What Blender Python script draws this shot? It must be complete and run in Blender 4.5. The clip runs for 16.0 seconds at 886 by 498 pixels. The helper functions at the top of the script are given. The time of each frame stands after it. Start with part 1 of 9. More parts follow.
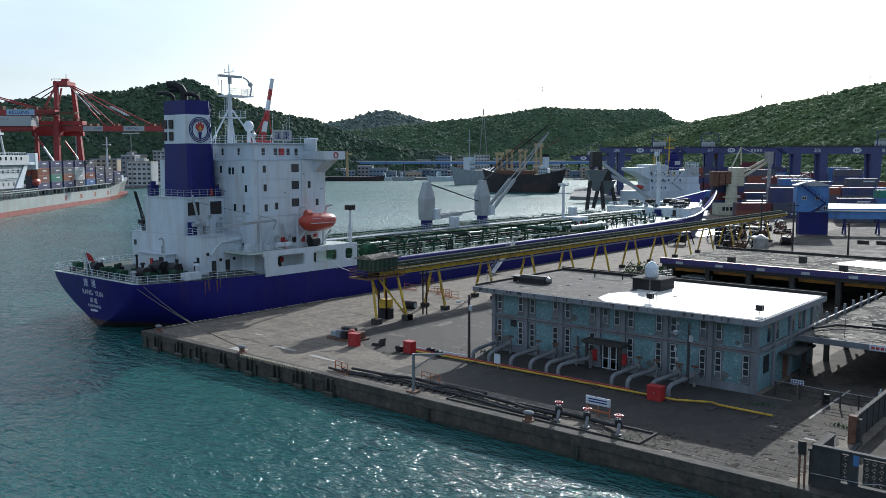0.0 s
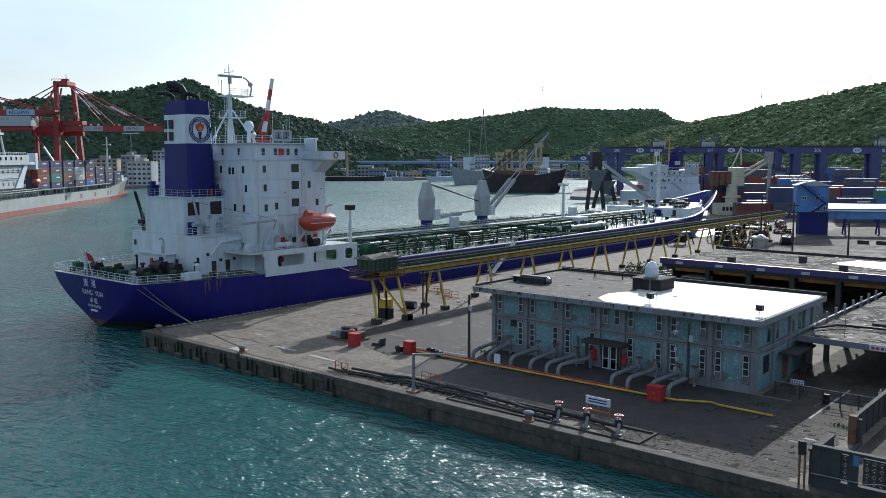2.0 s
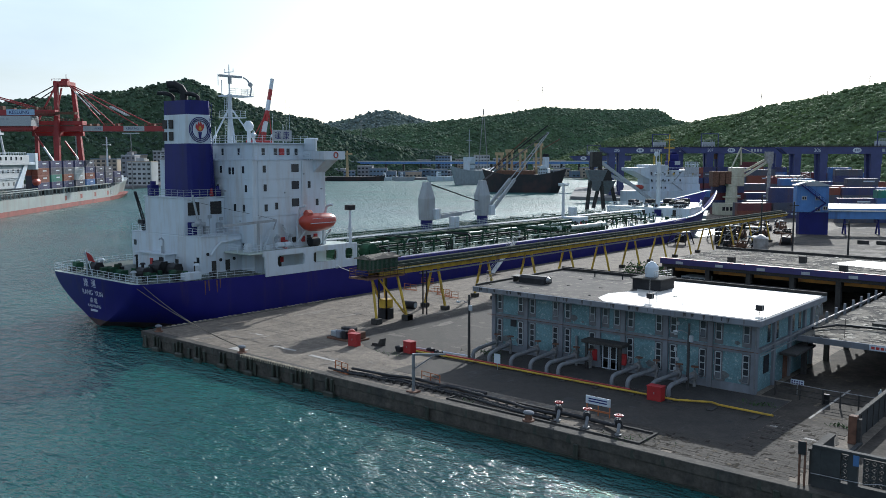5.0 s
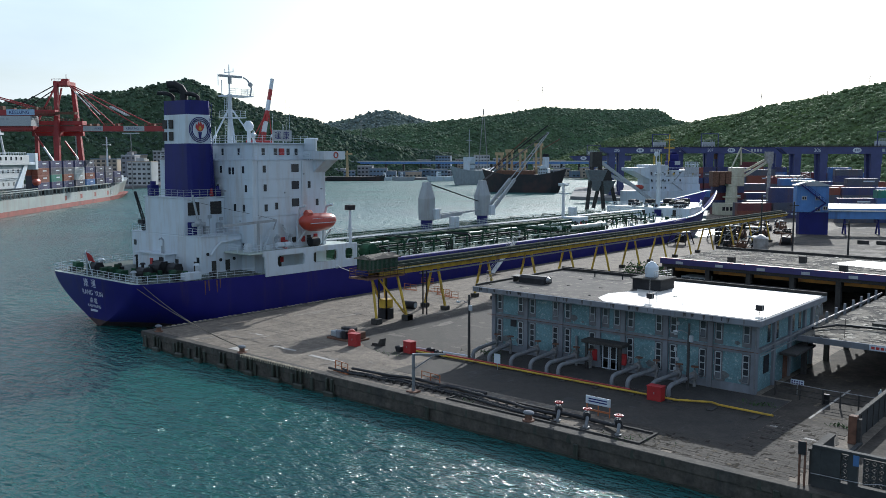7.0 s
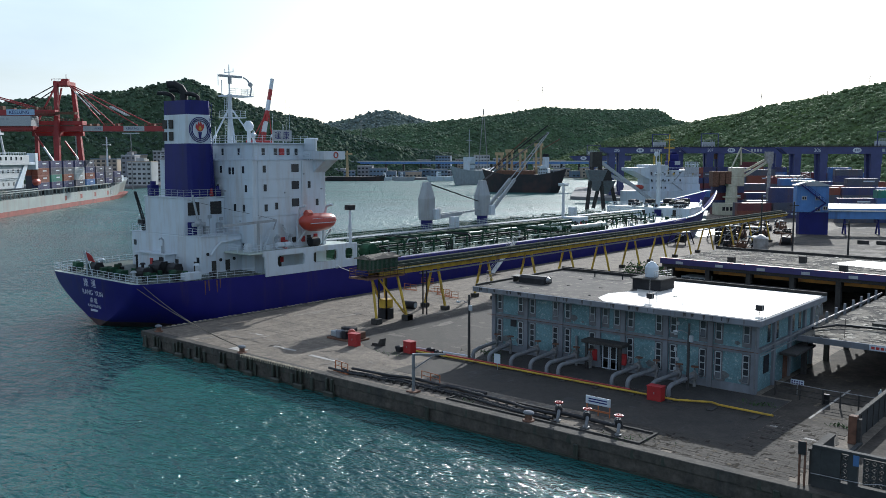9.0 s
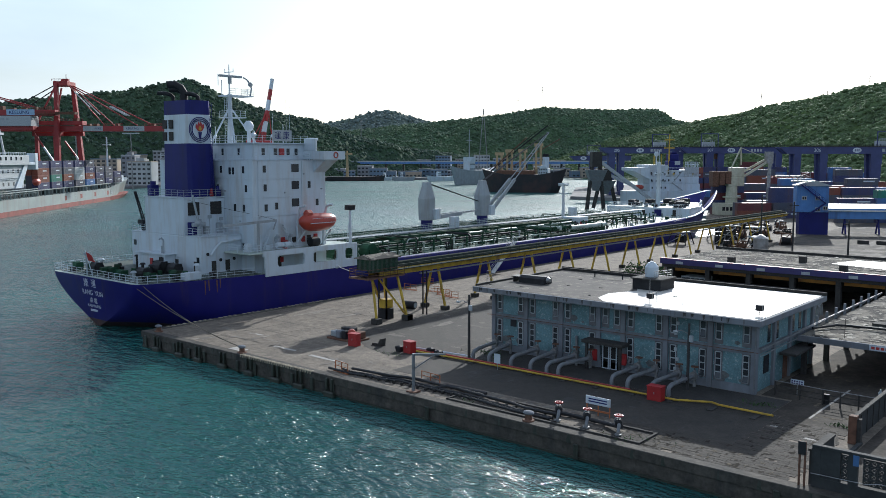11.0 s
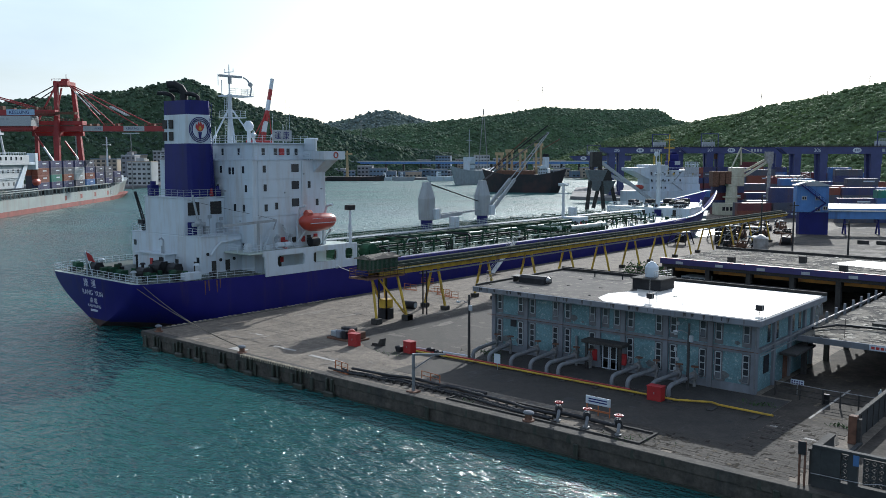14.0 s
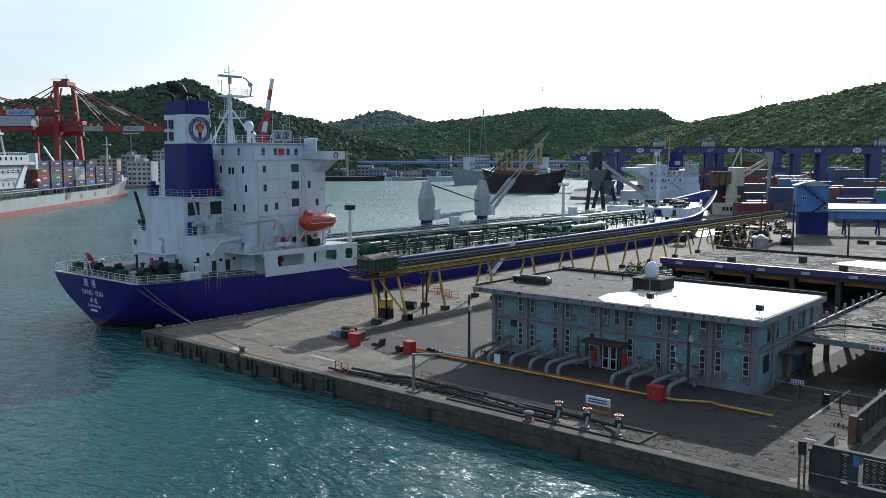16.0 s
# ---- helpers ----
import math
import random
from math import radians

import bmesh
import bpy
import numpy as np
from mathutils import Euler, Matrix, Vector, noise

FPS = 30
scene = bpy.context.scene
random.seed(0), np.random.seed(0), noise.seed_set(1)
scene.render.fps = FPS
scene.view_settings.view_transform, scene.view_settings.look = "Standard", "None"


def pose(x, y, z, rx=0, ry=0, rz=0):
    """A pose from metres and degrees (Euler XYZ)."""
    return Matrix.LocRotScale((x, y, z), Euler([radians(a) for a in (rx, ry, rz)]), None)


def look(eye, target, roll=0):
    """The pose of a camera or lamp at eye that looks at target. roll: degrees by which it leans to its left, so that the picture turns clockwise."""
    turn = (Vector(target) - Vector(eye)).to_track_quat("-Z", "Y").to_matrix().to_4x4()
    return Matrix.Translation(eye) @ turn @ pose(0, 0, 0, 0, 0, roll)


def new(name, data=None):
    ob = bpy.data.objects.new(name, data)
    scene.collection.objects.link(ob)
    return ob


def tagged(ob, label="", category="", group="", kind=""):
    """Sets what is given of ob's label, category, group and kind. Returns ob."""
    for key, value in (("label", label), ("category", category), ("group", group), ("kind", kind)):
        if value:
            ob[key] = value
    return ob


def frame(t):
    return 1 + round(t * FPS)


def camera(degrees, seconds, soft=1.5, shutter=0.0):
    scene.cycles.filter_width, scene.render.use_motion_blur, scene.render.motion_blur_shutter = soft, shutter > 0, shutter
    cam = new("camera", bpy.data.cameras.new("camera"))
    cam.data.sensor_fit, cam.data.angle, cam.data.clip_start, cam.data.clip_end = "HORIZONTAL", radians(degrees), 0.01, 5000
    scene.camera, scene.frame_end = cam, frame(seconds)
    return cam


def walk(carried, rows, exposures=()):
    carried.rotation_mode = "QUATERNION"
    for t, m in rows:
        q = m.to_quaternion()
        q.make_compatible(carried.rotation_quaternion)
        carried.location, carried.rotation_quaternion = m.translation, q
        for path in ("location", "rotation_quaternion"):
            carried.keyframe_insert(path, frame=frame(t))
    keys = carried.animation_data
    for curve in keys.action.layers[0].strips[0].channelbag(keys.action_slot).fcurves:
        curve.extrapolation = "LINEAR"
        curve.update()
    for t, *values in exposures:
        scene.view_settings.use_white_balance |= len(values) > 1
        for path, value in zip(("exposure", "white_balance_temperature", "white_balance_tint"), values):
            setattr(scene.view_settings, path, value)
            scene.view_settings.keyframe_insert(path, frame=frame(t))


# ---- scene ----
# ---------- camera ----------
cam = camera(54.27, 16.0, soft=0.6)
EYE = (0.0, 0.0, 22.0)
AIM = (-64.32, 75.84, 11.41)
walk(cam, [(0.0, look(EYE, AIM)), (16.0, look(EYE, AIM))], [(0.0, -0.06, 5600, 8), (16.0, -0.06, 5600, 8)])

# ---------- daylight ----------
SUN_EL, SUN_AZ = 24.5, -19.0          # degrees; azimuth from +Y towards +X
sky_world = bpy.data.worlds.new("harbour_sky")
scene.world = sky_world
sky_world.use_nodes = True
wn = sky_world.node_tree.nodes
wl = sky_world.node_tree.links
sky_tex = wn.new("ShaderNodeTexSky")
sky_tex.sky_type = 'NISHITA'
sky_tex.sun_disc = False
sky_tex.sun_elevation = radians(SUN_EL)
sky_tex.sun_rotation = radians(SUN_AZ)
sky_tex.air_density, sky_tex.dust_density, sky_tex.ozone_density = 1.15, 1.8, 2.0
pale = wn.new("ShaderNodeHueSaturation")
pale.inputs["Saturation"].default_value = 0.72
wl.new(sky_tex.outputs[0], pale.inputs["Color"])
cloud_pos = wn.new("ShaderNodeTexCoord")
cloud_map = wn.new("ShaderNodeMapping")
cloud_map.inputs["Scale"].default_value = (1.0, 1.0, 3.2)
cloud = wn.new("ShaderNodeTexNoise")
cloud.inputs["Scale"].default_value, cloud.inputs["Detail"].default_value = 2.2, 6
cloud_ramp = wn.new("ShaderNodeValToRGB")
cloud_ramp.color_ramp.elements[0].position, cloud_ramp.color_ramp.elements[1].position = 0.36, 0.66
cloud_ramp.color_ramp.elements[1].color = (0.52, 0.52, 0.52, 1)
veil = wn.new("ShaderNodeMixRGB")
veil.inputs["Color2"].default_value = (9.0, 9.5, 10.1, 1)
wl.new(cloud_pos.outputs["Generated"], cloud_map.inputs["Vector"])
wl.new(cloud_map.outputs["Vector"], cloud.inputs["Vector"])
wl.new(cloud.outputs["Fac"], cloud_ramp.inputs["Fac"])
wl.new(cloud_ramp.outputs["Color"], veil.inputs["Fac"])
wl.new(pale.outputs[0], veil.inputs["Color1"])
wl.new(veil.outputs[0], wn["Background"].inputs[0])
wn["Background"].inputs[1].default_value = 0.13
sun = new("sun", bpy.data.lights.new("sun", 'SUN'))
sun.data.energy, sun.data.angle, sun.data.color = 4.8, radians(0.6), (1.0, 0.91, 0.78)
sa, se = radians(SUN_AZ), radians(SUN_EL)
SUN_DIR = Vector((math.sin(sa) * math.cos(se), math.cos(sa) * math.cos(se), math.sin(se)))
sun.matrix_world = look((SUN_DIR * 300)[:], (0, 0, 0))


# ---------- materials ----------
def rgb(c):
    return (c[0], c[1], c[2], 1.0)


def mat(name, col, rough=0.6, metal=0.0, var=0.18, scale=1.2, stain=None, amount=0.5, stain_scale=0.25,
        streak=False, bump=0.15, bump_scale=6.0, island=0.0, spec=0.5, obj=0.0, sheen=0.0, cut=(0.48, 0.68), grit=0.0, grit_scale=5.0, bump_dist=0.1):
    m = bpy.data.materials.new(name)
    m.use_nodes = True
    n, l = m.node_tree.nodes, m.node_tree.links
    b = n["Principled BSDF"]
    b.inputs["Roughness"].default_value = rough
    b.inputs["Metallic"].default_value = metal
    b.inputs["Specular IOR Level"].default_value = spec
    if sheen:                             # a downy scatter that brightens massed leaves in place of haze
        b.inputs["Sheen Weight"].default_value, b.inputs["Sheen Roughness"].default_value = sheen, 0.6
    tc = n.new("ShaderNodeTexCoord")
    n1 = n.new("ShaderNodeTexNoise")
    n1.inputs["Scale"].default_value = scale
    n1.inputs["Detail"].default_value = 5
    l.new(tc.outputs["Object"], n1.inputs["Vector"])
    r1 = n.new("ShaderNodeValToRGB")
    r1.color_ramp.elements[0].position, r1.color_ramp.elements[1].position = 0.3, 0.7
    r1.color_ramp.elements[0].color = rgb([c * (1 - var) for c in col])
    r1.color_ramp.elements[1].color = rgb([min(1, c * (1 + var)) for c in col])
    l.new(n1.outputs["Fac"], r1.inputs["Fac"])
    out = r1.outputs["Color"]
    if stain:
        mp = n.new("ShaderNodeMapping")
        mp.inputs["Scale"].default_value = (1, 1, 0.12) if streak else (1, 1, 1)
        l.new(tc.outputs["Object"], mp.inputs["Vector"])
        n2 = n.new("ShaderNodeTexNoise")
        n2.inputs["Scale"].default_value = stain_scale
        n2.inputs["Detail"].default_value = 7
        n2.inputs["Roughness"].default_value = 0.65
        l.new(mp.outputs["Vector"], n2.inputs["Vector"])
        r2 = n.new("ShaderNodeValToRGB")
        r2.color_ramp.elements[0].position, r2.color_ramp.elements[1].position = cut
        r2.color_ramp.elements[0].color = (0, 0, 0, 1)
        r2.color_ramp.elements[1].color = (amount, amount, amount, 1)
        l.new(n2.outputs["Fac"], r2.inputs["Fac"])
        mx = n.new("ShaderNodeMixRGB")
        l.new(r2.outputs["Color"], mx.inputs["Fac"])
        l.new(out, mx.inputs["Color1"])
        mx.inputs["Color2"].default_value = rgb(stain)
        out = mx.outputs["Color"]
    if grit:
        ng = n.new("ShaderNodeTexNoise")
        ng.inputs["Scale"].default_value = grit_scale
        ng.inputs["Detail"].default_value = 8
        ng.inputs["Roughness"].default_value = 0.75
        l.new(tc.outputs["Object"], ng.inputs["Vector"])
        rg = n.new("ShaderNodeMapRange")
        rg.inputs["From Min"].default_value, rg.inputs["From Max"].default_value = 0.3, 0.7
        rg.inputs["To Min"].default_value, rg.inputs["To Max"].default_value = 1 - grit, 1 + grit
        l.new(ng.outputs["Fac"], rg.inputs["Value"])
        hg = n.new("ShaderNodeHueSaturation")
        l.new(rg.outputs["Result"], hg.inputs["Value"])
        l.new(out, hg.inputs["Color"])
        out = hg.outputs["Color"]
    if island or obj:
        src = n.new("ShaderNodeNewGeometry").outputs["Random Per Island"] if island else n.new("ShaderNodeObjectInfo").outputs["Random"]
        mr = n.new("ShaderNodeMapRange")
        k = island or obj
        mr.inputs["To Min"].default_value, mr.inputs["To Max"].default_value = 1 - k, 1 + k
        l.new(src, mr.inputs["Value"])
        hs = n.new("ShaderNodeHueSaturation")
        l.new(mr.outputs["Result"], hs.inputs["Value"])
        l.new(out, hs.inputs["Color"])
        out = hs.outputs["Color"]
    l.new(out, b.inputs["Base Color"])
    if bump:
        n3 = n.new("ShaderNodeTexNoise")
        n3.inputs["Scale"].default_value = bump_scale
        n3.inputs["Detail"].default_value = 6
        l.new(tc.outputs["Object"], n3.inputs["Vector"])
        bp = n.new("ShaderNodeBump")
        bp.inputs["Strength"].default_value = bump
        bp.inputs["Distance"].default_value = bump_dist
        l.new(n3.outputs["Fac"], bp.inputs["Height"])
        l.new(bp.outputs["Normal"], b.inputs["Normal"])
    return m


def water_material():
    m = bpy.data.materials.new("sea_water")
    m.use_nodes = True
    n, l = m.node_tree.nodes, m.node_tree.links
    b = n["Principled BSDF"]
    b.inputs["IOR"].default_value = 1.36
    tc = n.new("ShaderNodeTexCoord")
    big = n.new("ShaderNodeTexNoise")
    big.inputs["Scale"].default_value = 0.03
    big.inputs["Detail"].default_value = 4
    l.new(tc.outputs["Object"], big.inputs["Vector"])
    cr = n.new("ShaderNodeValToRGB")
    cr.color_ramp.elements[0].position, cr.color_ramp.elements[1].position = 0.35, 0.7
    cr.color_ramp.elements[0].color = (0.015, 0.072, 0.073, 1)
    cr.color_ramp.elements[1].color = (0.026, 0.120, 0.108, 1)
    l.new(big.outputs["Fac"], cr.inputs["Fac"])
    l.new(cr.outputs["Color"], b.inputs["Base Color"])
    # roughness rises northward, set to brighten the far water in the camera's view
    xyz = n.new("ShaderNodeSeparateXYZ")
    far_roughness = n.new("ShaderNodeMapRange")
    far_roughness.inputs["From Min"].default_value, far_roughness.inputs["From Max"].default_value = 130, 380
    far_roughness.inputs["To Min"].default_value, far_roughness.inputs["To Max"].default_value = 0.13, 0.62
    l.new(tc.outputs["Object"], xyz.inputs[0])
    l.new(xyz.outputs["Y"], far_roughness.inputs["Value"])
    l.new(far_roughness.outputs["Result"], b.inputs["Roughness"])
    normal = None
    for sc, dist, stretch, turn in ((0.13, 0.4, (1.0, 0.55, 1), 35), (0.5, 0.85, (0.6, 1.3, 1), 50), (1.5, 0.34, (0.65, 1.35, 1), 40), (3.4, 0.15, (0.9, 1.2, 1), 15)):
        mp = n.new("ShaderNodeMapping")
        mp.inputs["Scale"].default_value = stretch
        mp.inputs["Rotation"].default_value = (0, 0, radians(turn))
        l.new(tc.outputs["Object"], mp.inputs["Vector"])
        t = n.new("ShaderNodeTexNoise")
        t.inputs["Scale"].default_value = sc
        t.inputs["Detail"].default_value = 2
        l.new(mp.outputs["Vector"], t.inputs["Vector"])
        bp = n.new("ShaderNodeBump")
        bp.inputs["Strength"].default_value = 1.0
        bp.inputs["Distance"].default_value = dist
        l.new(t.outputs["Fac"], bp.inputs["Height"])
        if normal:
            l.new(normal, bp.inputs["Normal"])
        normal = bp.outputs["Normal"]
    l.new(normal, b.inputs["Normal"])
    return m


M_WATER = water_material()
M_CONC = mat("quay_concrete", (0.160, 0.132, 0.100), 0.9, grit=0.5, grit_scale=4.5, var=0.3, scale=1.3, stain=(0.070, 0.058, 0.045), amount=0.7, stain_scale=0.3, cut=(0.46, 0.66), bump=0.25, bump_scale=7, bump_dist=0.05)
M_YARD = mat("dusty_yard_concrete", (0.092, 0.079, 0.064), 0.92, grit=0.4, grit_scale=0.8, var=0.3, scale=0.3, stain=(0.055, 0.050, 0.045), amount=0.8, stain_scale=0.08, cut=(0.48, 0.58), bump=0.2, bump_scale=4, spec=0.25)
# floor coloured dark to deepen the shade round the low shed
M_SHEDFLOOR = mat("shade_darkened_floor", (0.062, 0.053, 0.043), 0.92, grit=0.45, grit_scale=3.0, var=0.3, scale=0.6, stain=(0.030, 0.026, 0.021), amount=0.8, stain_scale=0.35, cut=(0.47, 0.6), bump=0.3, bump_scale=6, bump_dist=0.05, spec=0.25)
M_ASPH = mat("worn_asphalt", (0.035, 0.030, 0.024), 0.88, grit=0.4, grit_scale=2.2, var=0.2, scale=0.7, stain=(0.024, 0.021, 0.017), amount=0.7, stain_scale=0.25, cut=(0.52, 0.57), bump=0.4, bump_scale=9)
M_QWALL = mat("quay_wall_concrete", (0.066, 0.058, 0.047), 0.9, grit=0.5, grit_scale=2.0, var=0.3, scale=0.8, stain=(0.03, 0.03, 0.028), amount=0.85, stain_scale=0.5, streak=True, bump=0.6, bump_scale=2.5)
M_TOOTH = mat("pale_chipped_paint", (0.36, 0.31, 0.22), 0.9, var=0.35, scale=2.5, stain=(0.12, 0.09, 0.06), amount=0.8, stain_scale=2.0)
M_WET = mat("wet_weedy_concrete", (0.03, 0.035, 0.025), 0.5, var=0.3, scale=1.5, bump=0.6, bump_scale=4)
M_SLAB = mat("paving_slab", (0.043, 0.036, 0.028), 0.92, grit=0.45, grit_scale=3.0, var=0.22, scale=0.9, stain=(0.035, 0.031, 0.027), amount=0.7, stain_scale=0.4, bump=0.5, bump_scale=5, obj=0.22)
M_BLUEHULL = mat("blue_hull_paint", (0.015, 0.013, 0.135), 0.48, var=0.12, scale=0.3, stain=(0.035, 0.025, 0.085), amount=0.6, stain_scale=0.6, cut=(0.55, 0.66), streak=True, bump=0.05, bump_scale=1, spec=0.2)
M_GUNWALE = mat("worn_blue_gunwale_paint", (0.018, 0.017, 0.17), 0.6, var=0.15, scale=0.5, stain=(0.03, 0.03, 0.09), amount=0.5, stain_scale=0.4, bump=0.15, bump_scale=1.5, spec=0.3)
M_BOOT = mat("dark_hull_band", (0.05, 0.03, 0.03), 0.6, var=0.3, scale=0.5, stain=(0.12, 0.04, 0.02), amount=0.6, stain_scale=0.6)
M_WHITE = mat("white_ship_paint", (0.52, 0.585, 0.64), 0.42, var=0.05, scale=0.4, stain=(0.36, 0.30, 0.24), amount=0.45, stain_scale=0.8, streak=True, bump=0.04, bump_scale=1.2)
M_NAVY = mat("navy_funnel_paint", (0.012, 0.014, 0.125), 0.5, spec=0.25, var=0.12, scale=0.4, stain=(0.015, 0.015, 0.05), amount=0.5, stain_scale=0.5, streak=True, bump=0.03)
M_GREEN = mat("green_deck_paint", (0.022, 0.062, 0.035), 0.75, var=0.3, scale=0.5, stain=(0.05, 0.035, 0.025), amount=0.6, stain_scale=0.3, spec=0.12)
M_PALEDECK = mat("pale_green_deck_paint", (0.42, 0.48, 0.43), 0.5, var=0.2, scale=0.4, stain=(0.12, 0.14, 0.11), amount=0.6, stain_scale=0.25)
M_MIDDECK = mat("darker_worn_green_deck", (0.12, 0.185, 0.14), 0.55, var=0.3, scale=0.4, stain=(0.22, 0.26, 0.22), amount=0.7, stain_scale=0.2)
M_GREYPAINT = mat("grey_paint", (0.30, 0.33, 0.35), 0.5, var=0.1, scale=0.6, stain=(0.18, 0.15, 0.12), amount=0.4, stain_scale=0.6, streak=True)
M_BLACK = mat("black_paint", (0.02, 0.02, 0.022), 0.6, var=0.3, scale=1.5, spec=0.25)
# near black; in louvres and doorways it paints the shade of the opening
M_DARK = mat("dark_gap", (0.012, 0.012, 0.014), 0.7, var=0.2)
M_GLASS = mat("dark_window_glass", (0.03, 0.035, 0.04), 0.08, var=0.2, bump=0.0)
M_ORANGE = mat("orange_grp", (0.38, 0.05, 0.028), 0.35, var=0.1, scale=1.0, stain=(0.25, 0.05, 0.03), amount=0.4, stain_scale=0.8, bump=0.03)
M_RED = mat("red_paint", (0.34, 0.018, 0.02), 0.45, var=0.15, stain=(0.2, 0.03, 0.02), amount=0.5, stain_scale=1.0)
M_YELLOW = mat("yellow_steel_paint", (0.50, 0.33, 0.025), 0.55, var=0.2, scale=1.0, stain=(0.16, 0.08, 0.03), amount=0.75, stain_scale=0.8, bump=0.2)
M_WALLBLUE = mat("peeling_turquoise_wall_paint", (0.125, 0.222, 0.242), 0.8, grit=0.3, grit_scale=4.5, var=0.22, scale=0.5, stain=(0.34, 0.40, 0.40), amount=0.75, stain_scale=3.2, cut=(0.56, 0.62), bump=0.3, bump_scale=6)
M_GREYWALL = mat("grey_painted_render", (0.175, 0.188, 0.21), 0.85, var=0.15, scale=0.8, stain=(0.13, 0.13, 0.13), amount=0.7, stain_scale=0.7, streak=True, bump=0.3)
M_GREYSTAIN = mat("bare_grey_cement", (0.12, 0.125, 0.125), 0.9, var=0.25, scale=2.0, grit=0.3, bump=0.2)
M_ROOFGREY = mat("weathered_grey_roof", (0.058, 0.052, 0.045), 0.9, grit=0.5, grit_scale=2.0, var=0.25, scale=0.6, stain=(0.105, 0.095, 0.080), amount=0.8, stain_scale=0.5, cut=(0.56, 0.62), bump=0.3)
# bright white; on the pump house it paints the sun's glare
M_ROOFWHITE = mat("sunlit_white_roof", (0.60, 0.585, 0.54), 0.5, var=0.05, scale=0.3, stain=(0.62, 0.58, 0.50), amount=0.6, stain_scale=0.35, cut=(0.52, 0.57), bump=0.05)
M_PURPLE = mat("purple_fascia_paint", (0.04, 0.03, 0.13), 0.5, var=0.15, stain=(0.03, 0.03, 0.08), amount=0.5, stain_scale=0.6)
M_DARKCONC = mat("dark_concrete", (0.040, 0.037, 0.033), 0.9, grit=0.4, var=0.25, scale=0.7, stain=(0.03, 0.03, 0.03), amount=0.6, stain_scale=0.4, bump=0.4)
M_PATCHROOF = mat("flaking_pale_roof", (0.20, 0.182, 0.15), 0.95, spec=0.15, grit=0.4, grit_scale=2.5, var=0.3, scale=1.4, stain=(0.05, 0.047, 0.043), amount=1.0, stain_scale=0.32, cut=(0.47, 0.51), bump=0.4)
M_PIPEGREY = mat("grey_pipe_paint", (0.17, 0.18, 0.19), 0.45, var=0.15, stain=(0.16, 0.12, 0.09), amount=0.5, stain_scale=1.5)
M_RUST = mat("rusty_steel", (0.13, 0.065, 0.04), 0.85, var=0.35, scale=2.0, bump=0.4)
M_STEEL = mat("dull_steel", (0.30, 0.30, 0.30), 0.45, 0.6, var=0.2, stain=(0.12, 0.07, 0.05), amount=0.5, stain_scale=1.0)
M_RUBBER = mat("black_rubber_hose", (0.018, 0.018, 0.020), 0.6, var=0.3, scale=2)
M_WOODPOLE = mat("dark_pole", (0.035, 0.033, 0.032), 0.8, var=0.3, scale=2)
M_BELT = mat("dusty_belt_cover", (0.035, 0.045, 0.038), 0.95, var=0.3, scale=1, spec=0.1, grit=0.3)
M_FRAME = mat("pale_window_frame", (0.36, 0.385, 0.40), 0.6, var=0.15, scale=2)
M_ROPE = mat("weathered_rope", (0.10, 0.085, 0.065), 0.9, var=0.2, scale=5)
M_CRANERED = mat("red_crane_paint", (0.30, 0.025, 0.025), 0.5, var=0.15, scale=0.3, stain=(0.2, 0.03, 0.03), amount=0.5, stain_scale=0.2)
M_CRANEBLUE = mat("blue_crane_paint", (0.040, 0.052, 0.150), 0.5, var=0.15, scale=0.3, stain=(0.03, 0.03, 0.10), amount=0.5, stain_scale=0.2)
M_LBLUE = mat("light_blue_cladding", (0.08, 0.20, 0.46), 0.5, var=0.12, scale=0.5, stain=(0.05, 0.08, 0.16), amount=0.6, stain_scale=0.5, streak=True)
M_SIGNBLUE = mat("pale_blue_sign_paint", (0.30, 0.42, 0.56), 0.6, var=0.08, scale=0.5)
M_HILL = mat("hill_canopy", (0.066, 0.112, 0.054), 0.9, var=0.4, scale=0.045, stain=(0.085, 0.125, 0.065), amount=0.9, stain_scale=0.012, bump=0.6, bump_scale=0.4, bump_dist=0.7, grit=0.4, grit_scale=0.3, spec=0.1, sheen=0.05)
# west hill's canopy is coloured as if in shade, the east hill's as sunlit
M_HILLW = mat("shade_tinted_canopy", (0.046, 0.080, 0.042), 0.9, var=0.4, scale=0.06, stain=(0.055, 0.085, 0.042), amount=0.9, stain_scale=0.014, bump=0.6, bump_scale=0.45, bump_dist=0.7, grit=0.4, grit_scale=0.35, spec=0.1, sheen=0.05)
M_HILL2 = mat("sun_tinted_canopy", (0.092, 0.130, 0.058), 0.9, var=0.5, scale=0.05, stain=(0.10, 0.15, 0.035), amount=0.9, stain_scale=0.014, bump=0.6, bump_scale=0.4, bump_dist=0.7, grit=0.45, grit_scale=0.3, spec=0.1, sheen=0.05)
# far canopy paled and turned bluer: distance haze put into the colour
M_FARHILL = mat("haze_tinted_canopy", (0.12, 0.15, 0.12), 0.95, var=0.35, scale=0.02, bump=0.6, bump_scale=0.25, bump_dist=1.0, grit=0.35, grit_scale=0.2, spec=0.1, sheen=0.10)
CROWN = dict(var=0.45, scale=0.5, stain=(0.10, 0.14, 0.05), amount=0.5, stain_scale=0.02, bump=0.5, bump_scale=1.1, bump_dist=0.6, grit=0.35, grit_scale=0.7, spec=0.05, island=0.2, sheen=0.07)
# crown colours follow suit: west shaded, east sunlit, far paled by haze
M_CROWN_HILLW = mat("shade_tinted_crowns", (0.056, 0.088, 0.062), 0.9, **CROWN)
